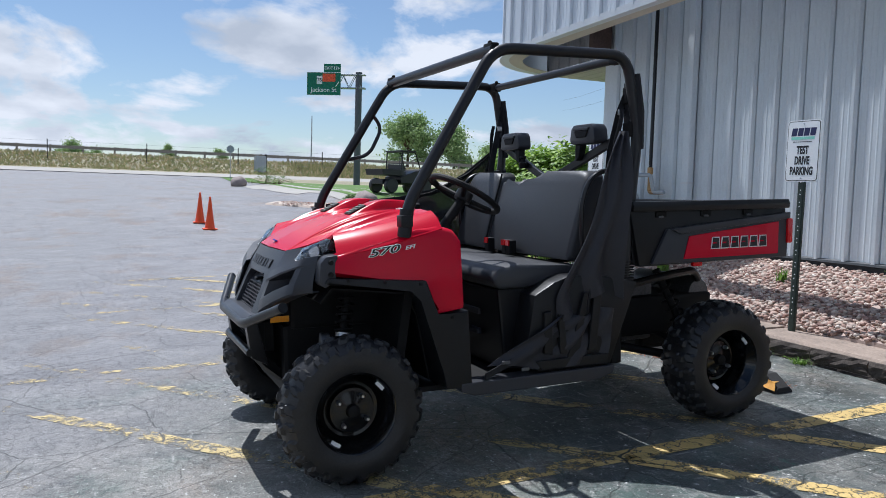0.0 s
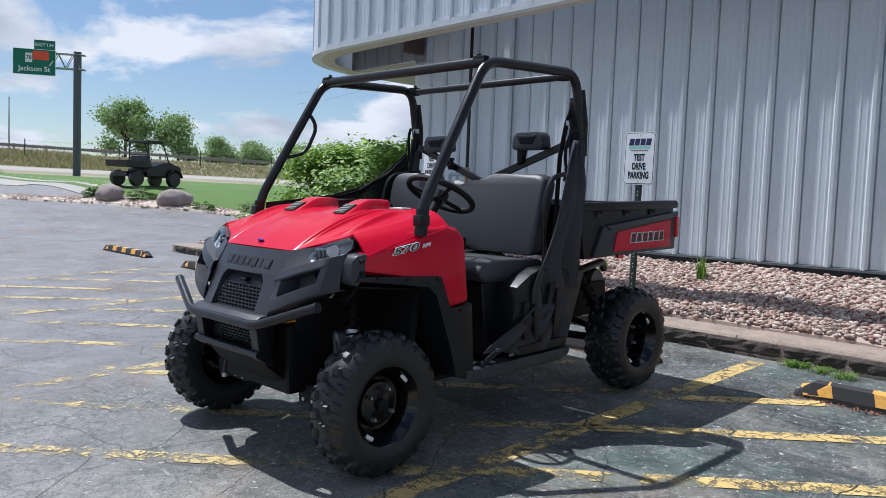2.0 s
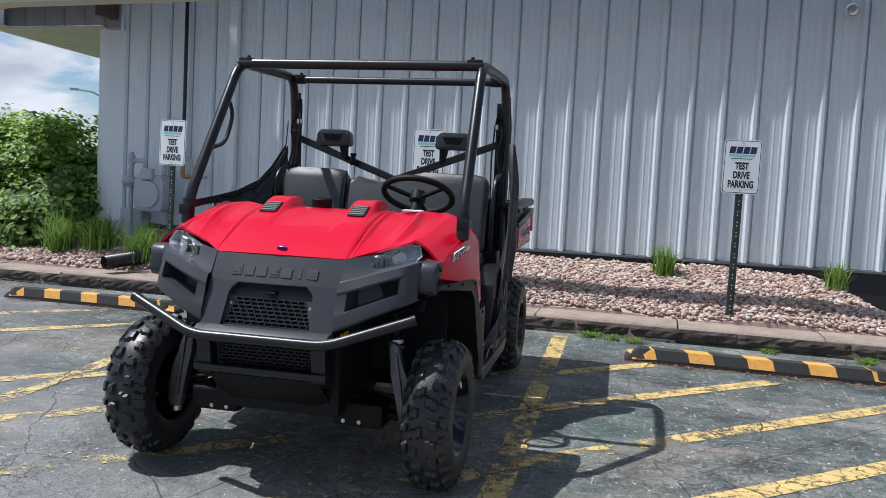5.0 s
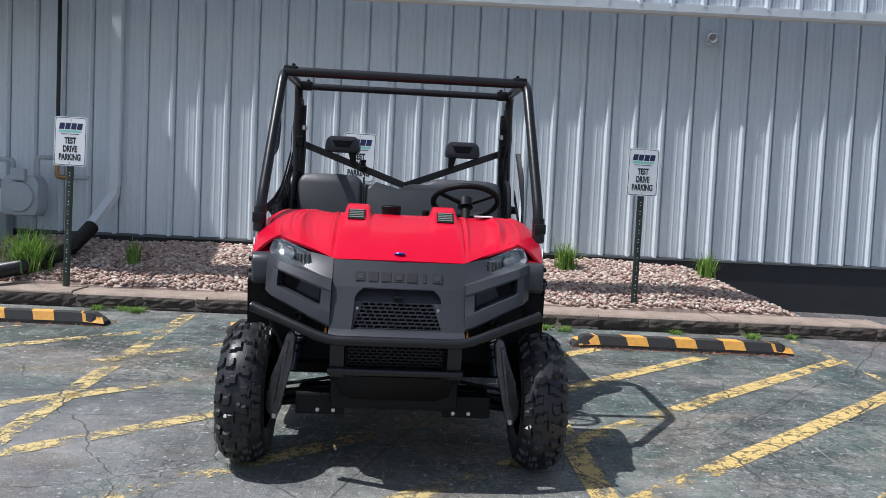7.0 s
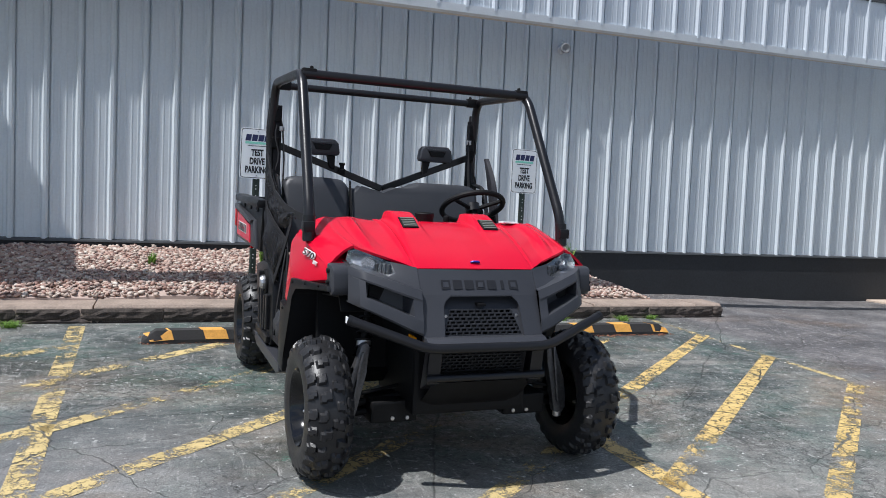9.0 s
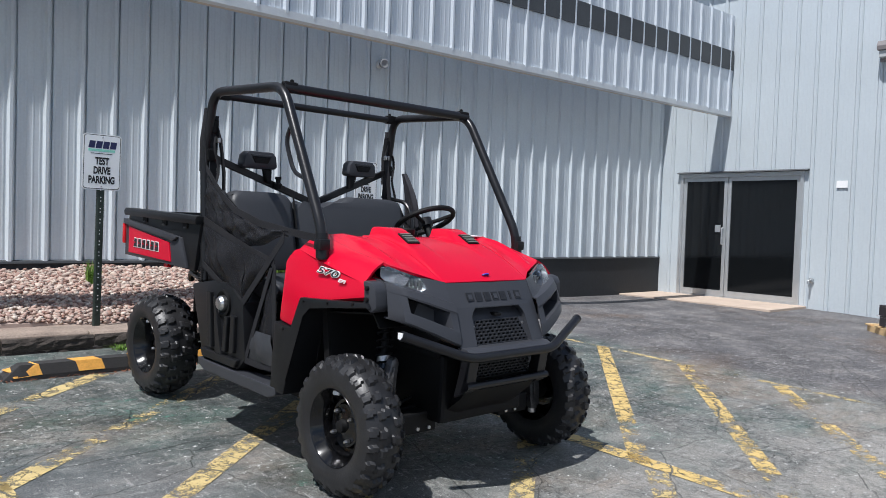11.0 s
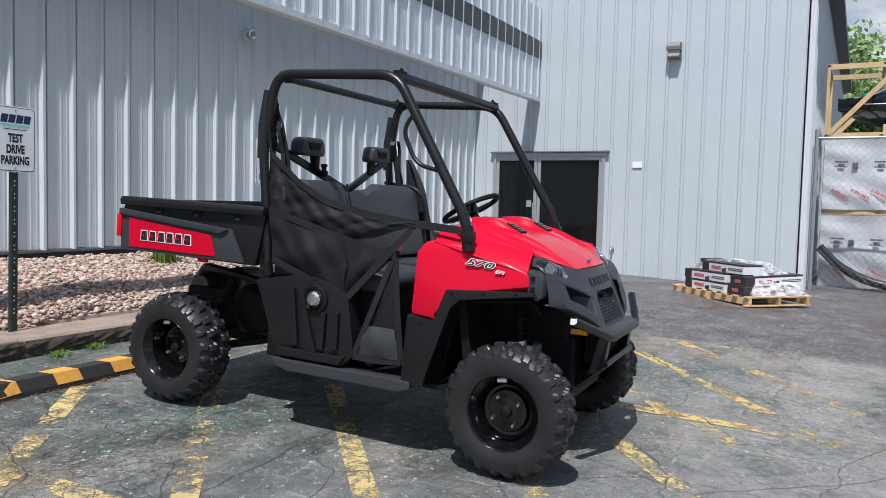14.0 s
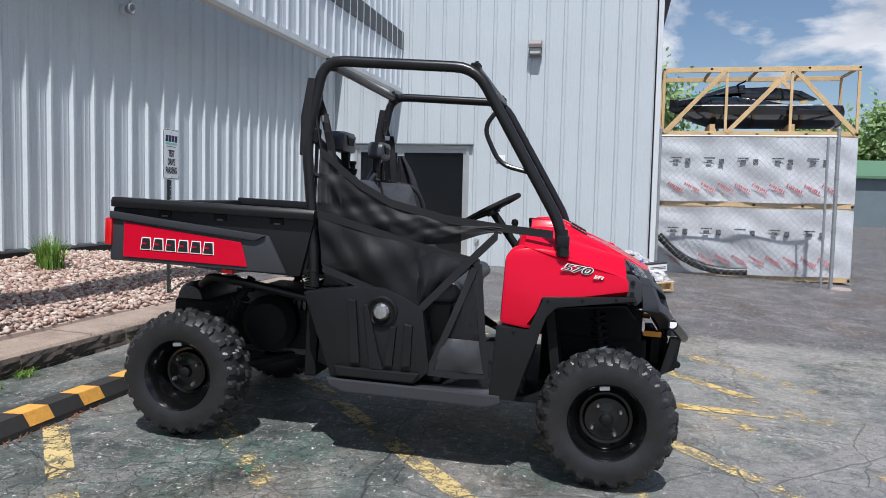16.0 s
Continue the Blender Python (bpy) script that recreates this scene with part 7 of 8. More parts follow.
def watercraft():
    ob = empty("watercraft", pose(CX + 0.62, -3.52, 2.57), "black personal watercraft with teal trim in an open crate", "watercraft")
    rows = []
    for k in range(19):
        t = k / 18
        y = 1.52 - 3.05 * t
        w = 0.52 * min(1, (t * 4.2 + 0.03) ** 0.6) * (1 - 0.10 * t)
        keel = 0.12 + 0.35 * max(0, 1 - t * 3.4) ** 1.6
        deck = 0.62 - 0.10 * t + 0.10 * math.sin(math.pi * min(1, t * 1.5))
        rows.append([(0, y, keel), (-w * 0.6, y, keel + 0.06), (-w, y, keel + 0.22), (-w * 1.02, y, deck - 0.12), (-w * 0.75, y, deck), (0, y, deck + 0.05), (w * 0.75, y, deck), (w * 1.02, y, deck - 0.12), (w, y, keel + 0.22), (w * 0.6, y, keel + 0.06), (0, y, keel)])
    part("hull", sheet(rows), HULL, ob, "glossy black hull", True)
    part("hull_stripe", sheet([[(-0.54, 1.1 - 2.4 * k / 8, 0.50 + dz) for dz in (0, 0.018)] for k in range(9)], 0.004), WHITE, ob)
    cowl = [[(x * 0.34 * (1 - 0.4 * j / 6), 1.15 - 1.0 * (j / 6), 0.66 + 0.30 * math.sin(math.pi * 0.5 * j / 6) * (1 - abs(x) ** 2 * 0.6)) for x in (-1, -0.6, -0.2, 0.2, 0.6, 1)] for j in range(7)]
    cw = part("cowl", sheet(cowl, 0.02), HULL, ob, "glossy black cowl", True)
    part("cowl_stripe", sheet([[(-0.30 + 0.02 * k, 1.12 - 0.10 * k, 0.685 + 0.036 * k + dz) for dz in (0.0, 0.035)] for k in range(7)], 0.012), TEAL, cw, "teal flash on the cowl", True)
    part("seat", slab([(0.25, 0.66), (0.20, 0.88), (-0.30, 0.90), (-0.85, 0.82), (-1.15, 0.66)], "x", -0.17, 0.17, 0.03), HULL, ob, "black seat", True)
    part("handlebar", bar([(-0.36, 0.18, 0.98), (-0.10, 0.28, 0.95), (0.10, 0.28, 0.95), (0.36, 0.18, 0.98)], 0.018, 8, 0.05), HULL, ob, "", True)
    for y in (0.75, -0.65):
        part("cradle", cuboid(-0.45, 0.45, y - 0.05, y + 0.05, 0.0, 0.17, 0.004), LUMBER, ob, "timber cradle")


watercraft()


def chain_fence():
    fx, y0, y1, zt = 10.2, -1.77, -4.69, 2.42
    ob = empty("chain_link_fence", pose(fx, 0, 0), "galvanised chain-link fence in front of the crates", "fence")
    for y in (y0, y1):
        g = land(fx, y)
        part("fence_post", bar([(0, y, g - 0.1), (0, y, zt + 0.12)], 0.034, 10), GALV, ob, "galvanised steel post", True)
        part("post_cap", lathe(bmesh.new(), [(zt + 0.12, 0.038), (zt + 0.15, 0.03), (zt + 0.165, 0.0)], "z", (0, y, 0), 10), GALV, ob)
    part("fence_post", bar([(0.0, y1 + 0.16, -0.3), (0.0, y1 + 0.16, zt)], 0.022, 8), GALV, ob, "", True)
    part("top_rail", bar([(0, y0, zt), (0, y1, zt)], 0.020, 8), GALV, ob, "", True)
    bm = bmesh.new()
    g = -0.12
    step, r = 0.11, 0.0032
    k = -int((zt - g) / step) - 1
    span = y0 - y1
    while k * step < span:
        for sgn in (1, -1):
            s0 = k * step
            t0, t1 = max(0, -s0), min(zt - g, span - s0)
            if t1 - t0 > 0.02:
                a, b = s0 + t0, s0 + t1
                ya, yb = (y1 + a, y1 + b) if sgn > 0 else (y0 - a, y0 - b)
                tube(bm, [(r * sgn, ya, g + t0), (r * sgn, yb, g + t1)], r, 4, cap=False)
        k += 1
    part("wire_mesh", bm, GALV, ob, "woven wire mesh")
    for k in range(8):
        part("tie_band", lathe(bmesh.new(), [(0.2 + k * 0.3, 0.042), (0.225 + k * 0.3, 0.042)], "z", (0, y1, 0), 10), GALV, ob)


chain_fence()
hose = [(CX - 0.22, -1.85, 0.62), (CX - 0.20, -2.15, 0.30), (CX - 0.20, -2.6, 0.06), (CX - 0.22, -3.05, -0.02), (CX - 0.24, -3.45, 0.0)]
tagged(part("drain_hose", tube(bmesh.new(), fillet(hose, 0.3, 8), 0.075, 12), CORRUG, smooth=True), "black corrugated hose lying behind the fence", "hose")
tagged(part("post_footing", lathe(bmesh.new(), [(-0.4, 0.22), (0.0, 0.21), (0.03, 0.16)], "z", (10.25, -4.85, -0.19), 9), ROCK), "rough concrete footing at the fence post", "footing")


def box_pallet():
    m = pose(7.72, -0.98, land(7.72, -0.98), 0, 0, 47)
    pal = empty("pallet", m, "weathered wooden pallet on the asphalt by the wall", "pallet")
    L, W = 0.82, 0.52
    for y in (-W + 0.05, 0, W - 0.05):
        part("stringer", cuboid(-L, L, y - 0.02, y + 0.02, 0.02, 0.11, 0.003), LUMBER, pal)
    for k in range(8):
        x = -L + 0.05 + k * (2 * L - 0.1) / 7
        part("deck_board", cuboid(x - 0.045, x + 0.045, -W, W, 0.111, 0.13, 0.003), LUMBER, pal)
    for x in (-L + 0.05, 0, L - 0.05):
        part("bottom_board", cuboid(x - 0.045, x + 0.045, -W, W, 0.0, 0.019, 0.003), LUMBER, pal)
    tagged(part("loose_board", cuboid(-0.55, 0.55, -0.04, 0.04, 0.0, 0.02, 0.003, m @ pose(0.15, -0.63, 0.03, 4, 4, -12)), LUMBER), "loose splintered board leaning on the pallet", "board")
    def carton(x, y, z, turn, ln, dark_far, tilt=0.0):
        """A carton with its printed long side on +y; its dark end at +x or -x."""
        bx = empty("carton", m @ pose(x, y, 0.131 + z * 0.132, 0, tilt, turn), "white and black printed carton stacked on a pallet", "box", "cartons on the pallet")
        h = ln / 2
        part("carton_body", cuboid(-h, h, -0.15, 0.15, 0, 0.128, 0.004), CARTON, bx)
        part("dark_lid", cuboid(-h - 0.002, h + 0.002, -0.152, 0.152, 0.108, 0.130, 0.002), CARTON_DK, bx)
        a, b = (h - 0.01, h + 0.003) if dark_far else (-h - 0.003, -h + 0.01)
        part("dark_end", cuboid(a, b, -0.1515, 0.1515, 0.002, 0.107), CARTON_DK, bx)
        a, b = (h - 0.15, h) if dark_far else (-h, -h + 0.05)
        part("dark_wrap", cuboid(a, b, 0.1495, 0.1525, 0.002, 0.107), CARTON_DK, bx)
        e = 1 if dark_far else -1
        part("red_print", cuboid(*sorted((e * h + e * 0.0032, e * h + e * 0.0045)), -0.06, 0.06, 0.04, 0.085), RED_INK, bx)
        top = h - (0.18 if dark_far else 0.02)
        part("red_print", cuboid(top - 0.24, top - 0.03, 0.1502, 0.153, 0.035, 0.078), RED_INK, bx)
        words("number_print", "#8", 0.085, Matrix.Translation((top - 0.31, 0.1515, 0.03)) @ Matrix.Rotation(radians(180), 4, "Z") @ Matrix.Rotation(radians(90), 4, "X"), BLACK_INK, bx, 0.0008, grow=0.03)
        for q in range(2):
            part("line_print", cuboid(-h + 0.03, top - 0.40, 0.1502, 0.153, 0.040 + q * 0.022, 0.050 + q * 0.022), GREY_INK, bx)
    for x, y, z, turn, ln in ((0.12, 0.33, 0, 0, 0.86), (0.14, 0.32, 1, 1.5, 0.86), (-0.14, 0.24, 2, -2, 0.90), (0.16, 0.0, 0, 0, 0.86), (0.15, 0.0, 1, -1, 0.86), (0.40, -0.08, 2, 3, 0.70)):
        carton(x, y, z, turn, ln, True)
    for y, z, turn, tilt in ((0.02, 0, 91, 0), (-0.02, 1, 88, 2)):
        carton(-0.52 - 0.02 * z, y, z, turn, 0.92, True, tilt)
    # torn clear film over the top
    film = bpy.data.materials.new("torn_clear_film")
    film.use_nodes = True
    n, l = film.node_tree.nodes, film.node_tree.links
    b = n["Principled BSDF"]
    b.inputs["Base Color"].default_value, b.inputs["Roughness"].default_value = (0.85, 0.87, 0.9, 1), 0.25
    tr = n.new("ShaderNodeBsdfTransparent")
    mx = n.new("ShaderNodeMixShader")
    crease = noise_node(film.node_tree, 7.0, 6, 0.7, stretch=(1, 1, 2))
    l.new(grey_ramp(film.node_tree, crease.outputs["Fac"], [(0.42, 0.10), (0.62, 0.72)]), mx.inputs[0])
    l.new(tr.outputs[0], mx.inputs[1])
    l.new(b.outputs[0], mx.inputs[2])
    l.new(mx.outputs[0], n["Material Output"].inputs[0])
    rows = []
    for j in range(15):
        row = []
        for i in range(25):
            u, v = i / 24 * 2 - 1, j / 14 * 2 - 1
            drop = 0.34 * max(abs(u) ** 4, abs(v) ** 4)
            z = 0.55 - 0.13 * max(0, -u - 0.35) / 0.65 - drop + 0.012 * math.sin(9 * u + 5 * v) + 0.009 * math.sin(17 * u - 8 * v)
            row.append(m @ Vector((u * 0.86, v * 0.42 - 0.05, max(0.14, z))))
        rows.append(row)
    tagged(part("plastic_film", sheet(rows), film, smooth=True), "torn clear plastic film draped over the cartons", "plastic film")


box_pallet()


# ---- far things ----
ORIGIN = Vector((3.82, -1.87))


def away(az, dist):
    """A place on the land, by its bearing north of due west and its distance."""
    p = ORIGIN + Vector((-math.cos(radians(az)), math.sin(radians(az)))) * dist
    return p.x, p.y, land(p.x, p.y)


patch("lawn", axis_steps([(-76, -9.6, 0.8)]), axis_steps([(6.2, 60, 1.0)]), LAWN, "mown green lawn beyond the lot", "lawn", 0.03, lambda x, y: y > 6.3 + max(0.0, 0.93 * (x + 21.2)) + 0.25 * math.sin(0.9 * x) and x > -74)
patch("verge", axis_steps([(-240, -92, 3)]), axis_steps([(-260, 260, 6)]), ROUGHGRASS, "rough dry grass bank below the highway", "verge", 0.05)
patch("verge_near", axis_steps([(-76.5, -62, 1.6)]), axis_steps([(9.0, 200, 4)]), ROUGHGRASS, "grass strip beside the road", "verge", 0.05)
patch("road", axis_steps([(-92, -76, 2)]), axis_steps([(-260, 260, 6)]), CONCRETE, "pale concrete frontage road", "road", 0.06)
patch("walkway", axis_steps([(-46, -25, 1)]), axis_steps([(4.6, 8.1, 0.5)]), CONCRETE, "tan concrete walkway at the lot's edge", "pavement", 0.022, lambda x, y: 4.6 + 0.05 * (x + 46) < y < 7.0 + 0.08 * (x + 46))


def rock_bed():
    """A gravel strip along the lawn's edge, its rim sunk into the ground, with loose stones."""
    def mid_y(x):
        return 6.7 + 0.93 * (x + 21.6) - 0.25 * math.sin(1.7 * x)
    rows = []
    for f, lift in ((-1.0, -0.04), (-0.85, 0.035), (0.0, 0.07), (0.85, 0.05), (1.0, -0.04)):
        rows.append([(x + 0.45 * f, mid_y(x) - 0.48 * f, land(x + 0.45 * f, mid_y(x) - 0.48 * f) + lift + 0.012 * math.sin(7 * x)) for x in [-25.2 + 0.2 * k for k in range(51)]])
    tagged(part("rock_bed", sheet(rows), STONE, smooth=True), "gravel strip with boulders at the lawn's edge", "gravel", kind="structure")
    rnd = random.Random(31)
    verts, faces = [], []
    for k in range(2600):
        x, f = rnd.uniform(-25, -15.3), rnd.uniform(-0.95, 0.95)
        px, py = x + 0.45 * f, mid_y(x) - 0.48 * f
        pz, q = land(px, py) + 0.07 - 0.03 * abs(f), rnd.uniform(0.02, 0.055)
        b = len(verts)
        a = rnd.uniform(0, 6.28)
        ring = [(px + q * math.cos(a + t * 1.571) * rnd.uniform(0.7, 1.2), py + q * math.sin(a + t * 1.571) * rnd.uniform(0.7, 1.2), pz) for t in range(4)]
        verts += ring + [(px, py, pz + q * 0.8), (px, py, pz - q * 0.5)]
        for t in range(4):
            faces += [(b + t, b + (t + 1) % 4, b + 4), (b + (t + 1) % 4, b + t, b + 5)]
    me = bpy.data.meshes.new("lawn_gravel")
    me.from_pydata(verts, [], faces)
    me.materials.append(STONE)
    tagged(new("lawn_gravel", me), "loose pink stones along the lawn's edge", "gravel", kind="stuff")


rock_bed()


def boulder(x, y, r, seed):
    bm = bmesh.new()
    bmesh.ops.create_icosphere(bm, subdivisions=3, radius=1)
    for v in bm.verts:
        k = 1 + 0.18 * noise.noise(v.co * 1.3 + Vector((seed, 0, 0))) + 0.14 * noise.noise(v.co * 4 + Vector((0, seed, 0)))
        v.co = Vector((v.co.x * r[0] * k, v.co.y * r[1] * k, v.co.z * r[2] * k))
    ob = part("boulder", bm, ROCK, smooth=True, edge=60)
    ob.location = (x, y, land(x, y) + r[2] * 0.55)
    return tagged(ob, "rounded pinkish granite boulder at the lawn's edge", "boulder", "boulders along the lawn")


for k, (x, y, r) in enumerate(((-22.7, 5.85, (0.52, 0.42, 0.36)), (-20.9, 7.25, (0.42, 0.58, 0.36)), (-45.8, 4.4, (0.55, 0.5, 0.4)))):
    boulder(x, y, r, k + 1)
for k, (x, y, s, n) in enumerate(((-23.6, 5.6, (0.32, 0.35, 0.42), 1500), (-22.1, 6.7, (0.42, 0.55, 0.42), 2200), (-20.1, 7.9, (0.34, 0.42, 0.30), 1200), (-47.0, 6.2, (1.1, 1.1, 1.1), 1300), (-44.5, 6.6, (0.9, 1.2, 0.6), 900), (-19.6, 9.2, (0.5, 0.4, 0.4), 700))):
    shrub("garden_shrub", (x, y, land(x, y)), s, n, 0.07, LEAF_DARK, "small dark green garden shrub by the boulders", 30 + k, 3)


def cone(x, y):
    ob = empty("traffic_cone", pose(x, y, land(x, y)), "orange traffic cone standing on the lot", "traffic cone", "traffic cones on the lot")
    part("cone_base", slab([(-0.19, -0.19), (0.19, -0.19), (0.19, 0.19), (-0.19, 0.19)], "z", 0.0, 0.035, 0.01), CONE, ob)
    part("cone_body", lathe(bmesh.new(), [(0.035, 0.145), (0.06, 0.135), (0.45, 0.078), (0.90, 0.026), (0.91, 0.0)], "z", (0, 0, 0), 24), CONE, ob, "", True)


cone(-20.1, 0.04)
cone(-18.4, 0.17)


def parked_utv():
    x, y = -25.8, 8.2
    z = land(x, y)
    ob = empty("parked_utility_vehicle", pose(x, y, z + 0.03, 0, 0, 108) @ Matrix.Scale(0.86, 4), "black side-by-side with roof and bed parked on the lawn", "utility vehicle")
    for yx in (-0.60, 0.60):
        for px in (-0.95, 1.0):
            tyre = part("tyre", lathe(bmesh.new(), [(yx - 0.13, 0.18), (yx - 0.13, 0.30), (yx - 0.08, 0.34), (yx + 0.08, 0.34), (yx + 0.13, 0.30), (yx + 0.13, 0.18)], "y", (px, 0, 0.34), 24), RUBBER, ob, "", True)
            part("rim", lathe(bmesh.new(), [(yx - 0.11, 0.0), (yx - 0.10, 0.10), (yx - 0.12, 0.18), (yx + 0.12, 0.18), (yx + 0.10, 0.10), (yx + 0.11, 0.0)], "y", (px, 0, 0.34), 16), METERGREY, tyre, "grey wheel rim", True)
        part("wheel_arch", sheet([[(1.0 + 0.44 * math.cos(radians(a)), yx + o, 0.36 + 0.44 * math.sin(radians(a))) for a in range(10, 171, 20)] for o in (-0.15, 0.15)], 0.03), UTVDARK, ob)
    part("chassis", cuboid(-1.3, 1.35, -0.42, 0.42, 0.40, 0.62, 0.03), UTVDARK, ob)
    part("bed", slab([(-1.45, 0.80), (-0.42, 0.80), (-0.42, 1.08), (-1.52, 1.08)], "y", -0.68, 0.68, 0.02), UTVDARK, ob, "black cargo bed")
    part("body", slab([(-0.42, 0.45), (0.62, 0.45), (0.70, 0.95), (0.45, 1.05), (-0.42, 0.75)], "y", -0.64, 0.64, 0.03), UTVDARK, ob)
    part("bonnet", slab([(0.62, 0.55), (1.42, 0.62), (1.45, 0.88), (0.70, 1.14), (0.62, 1.05)], "y", -0.60, 0.60, 0.04), UTVDARK, ob)
    part("seat", slab([(-0.30, 0.72), (0.15, 0.72), (0.15, 0.84), (-0.18, 0.86), (-0.24, 1.32), (-0.34, 1.32)], "y", -0.58, 0.58, 0.02), VINYL, ob)
    for yx in (-0.60, 0.60):
        part("cage", bar([(-0.38, yx, 0.9), (-0.34, yx, 1.92), (0.42, yx * 0.96, 1.92), (0.74, yx, 1.10)], 0.03, 8, 0.12), UTVDARK, ob, "", True)
    for a, b in (((-0.36, 1.90), (-0.36, 1.35)), ((0.40, 1.90), (0.72, 1.12))):
        part("cage_bar", bar([(a[0], -0.60, a[1]), (a[0], 0.60, a[1])], 0.025, 8), UTVDARK, ob)
        part("cage_bar", bar([(b[0], -0.60, b[1]), (b[0], 0.60, b[1])], 0.025, 8), UTVDARK, ob)
    part("steering_wheel", tube(bmesh.new(), [(0.42 + 0.08 * math.sin(2 * math.pi * k / 16), 0.32 + 0.17 * math.cos(2 * math.pi * k / 16), 1.15 + 0.14 * math.sin(2 * math.pi * k / 16)) for k in range(16)], 0.016, 6, closed=True), UTVDARK, ob)
    part("roof", slab([(-0.42, 1.91), (-0.40, 1.97), (0.38, 1.98), (0.50, 1.92)], "y", -0.64, 0.64, 0.01), UTVDARK, ob, "black roof panel")


parked_utv()


def trees():
    for az, d, h, w, seed in ((19.3, 150, 10.9, 5.4, 1), (22.7, 150, 8.3, 5.2, 2), (25.6, 160, 5.4, 3.6, 3), (27.8, 165, 5.6, 4.2, 4), (31.0, 160, 4.6, 4.0, 5), (34.0, 165, 5.5, 5.0, 6), (37.0, 150, 5.0, 5.0, 7), (40.0, 150, 5.5, 5.0, 8), (-3.6, 180, 4.2, 3.2, 11), (-2.4, 190, 3.8, 2.6, 16), (2.4, 190, 5.6, 2.0, 12), (5.9, 190, 5.4, 1.8, 13), (43.5, 150, 5.5, 5.5, 14), (47, 150, 5.5, 5.0, 15)):
        x, y, z = away(az, d)
        one_tree((x, y, z - 0.3), h, w, seed, HAZED_LEAF)
    for k, (x, y, h, w) in enumerate(((46, 4, 12.5, 5.5), (50, -1, 12.0, 5.0), (48, 9, 13.0, 6.0), (78, -27, 11.5, 6.5), (82, -34, 10.5, 6.5), (80, -20, 10, 6))):
        one_tree((x, y, land(x, y) - 0.3), h, w, 40 + k, HAZED_LEAF)


def one_tree(base, h, w, seed, material):
    """A broad-leaved tree: tapered trunk, limbs and a loose crown of many small leaf clumps."""
    rnd = random.Random(seed)
    ob = empty("tree", pose(*base), "leafy green tree beyond the lot", "tree", "distant trees")
    bm = bmesh.new()
    tube(bm, [(0, 0, 0), (0.1, 0, h * 0.3), (0, 0.1, h * 0.75)], 0.2, 7, radii=[0.03 * h, 0.022 * h, 0.006 * h])
    lobes = []
    for k in range(16):
        a, t = rnd.uniform(0, 6.28), rnd.uniform(0.25, 0.95)
        rad = w * math.sin(math.pi * min(1, t * 0.85 + 0.1)) * rnd.uniform(0.35, 0.85)
        p = Vector((math.cos(a) * rad, math.sin(a) * rad, h * t))
        lobes.append((p, w * rnd.uniform(0.22, 0.40)))
        tube(bm, [(0, 0, h * t * 0.55), p * 0.55 + Vector((0, 0, h * t * 0.3)), p], 0.05, 5, radii=[0.012 * h, 0.008 * h, 0.002 * h])
    part("trunk", bm, BARK, ob, "brown trunk and limbs")
    verts, faces = [], []
    for k in range(8500):
        c, r = lobes[k % len(lobes)]
        p = c + Vector((rnd.gauss(0, r * 0.6), rnd.gauss(0, r * 0.6), rnd.gauss(0, r * 0.5)))
        if p.z < h * 0.10:
            continue
        u = Vector((rnd.uniform(-1, 1), rnd.uniform(-1, 1), rnd.uniform(-1, 1))).normalized()
        v = u.orthogonal().normalized()
        s = rnd.uniform(0.15, 0.30) * (w / 5)
        b = len(verts)
        verts += [p - u * s, p + v * s * 0.6, p + u * s, p - v * s * 0.6]
        faces.append((b, b + 1, b + 2, b + 3))
    me = bpy.data.meshes.new("crown")
    me.from_pydata([tuple(v) for v in verts], [], faces)
    me.materials.append(material)
    cr = new("crown", me)
    cr.parent = ob


trees()


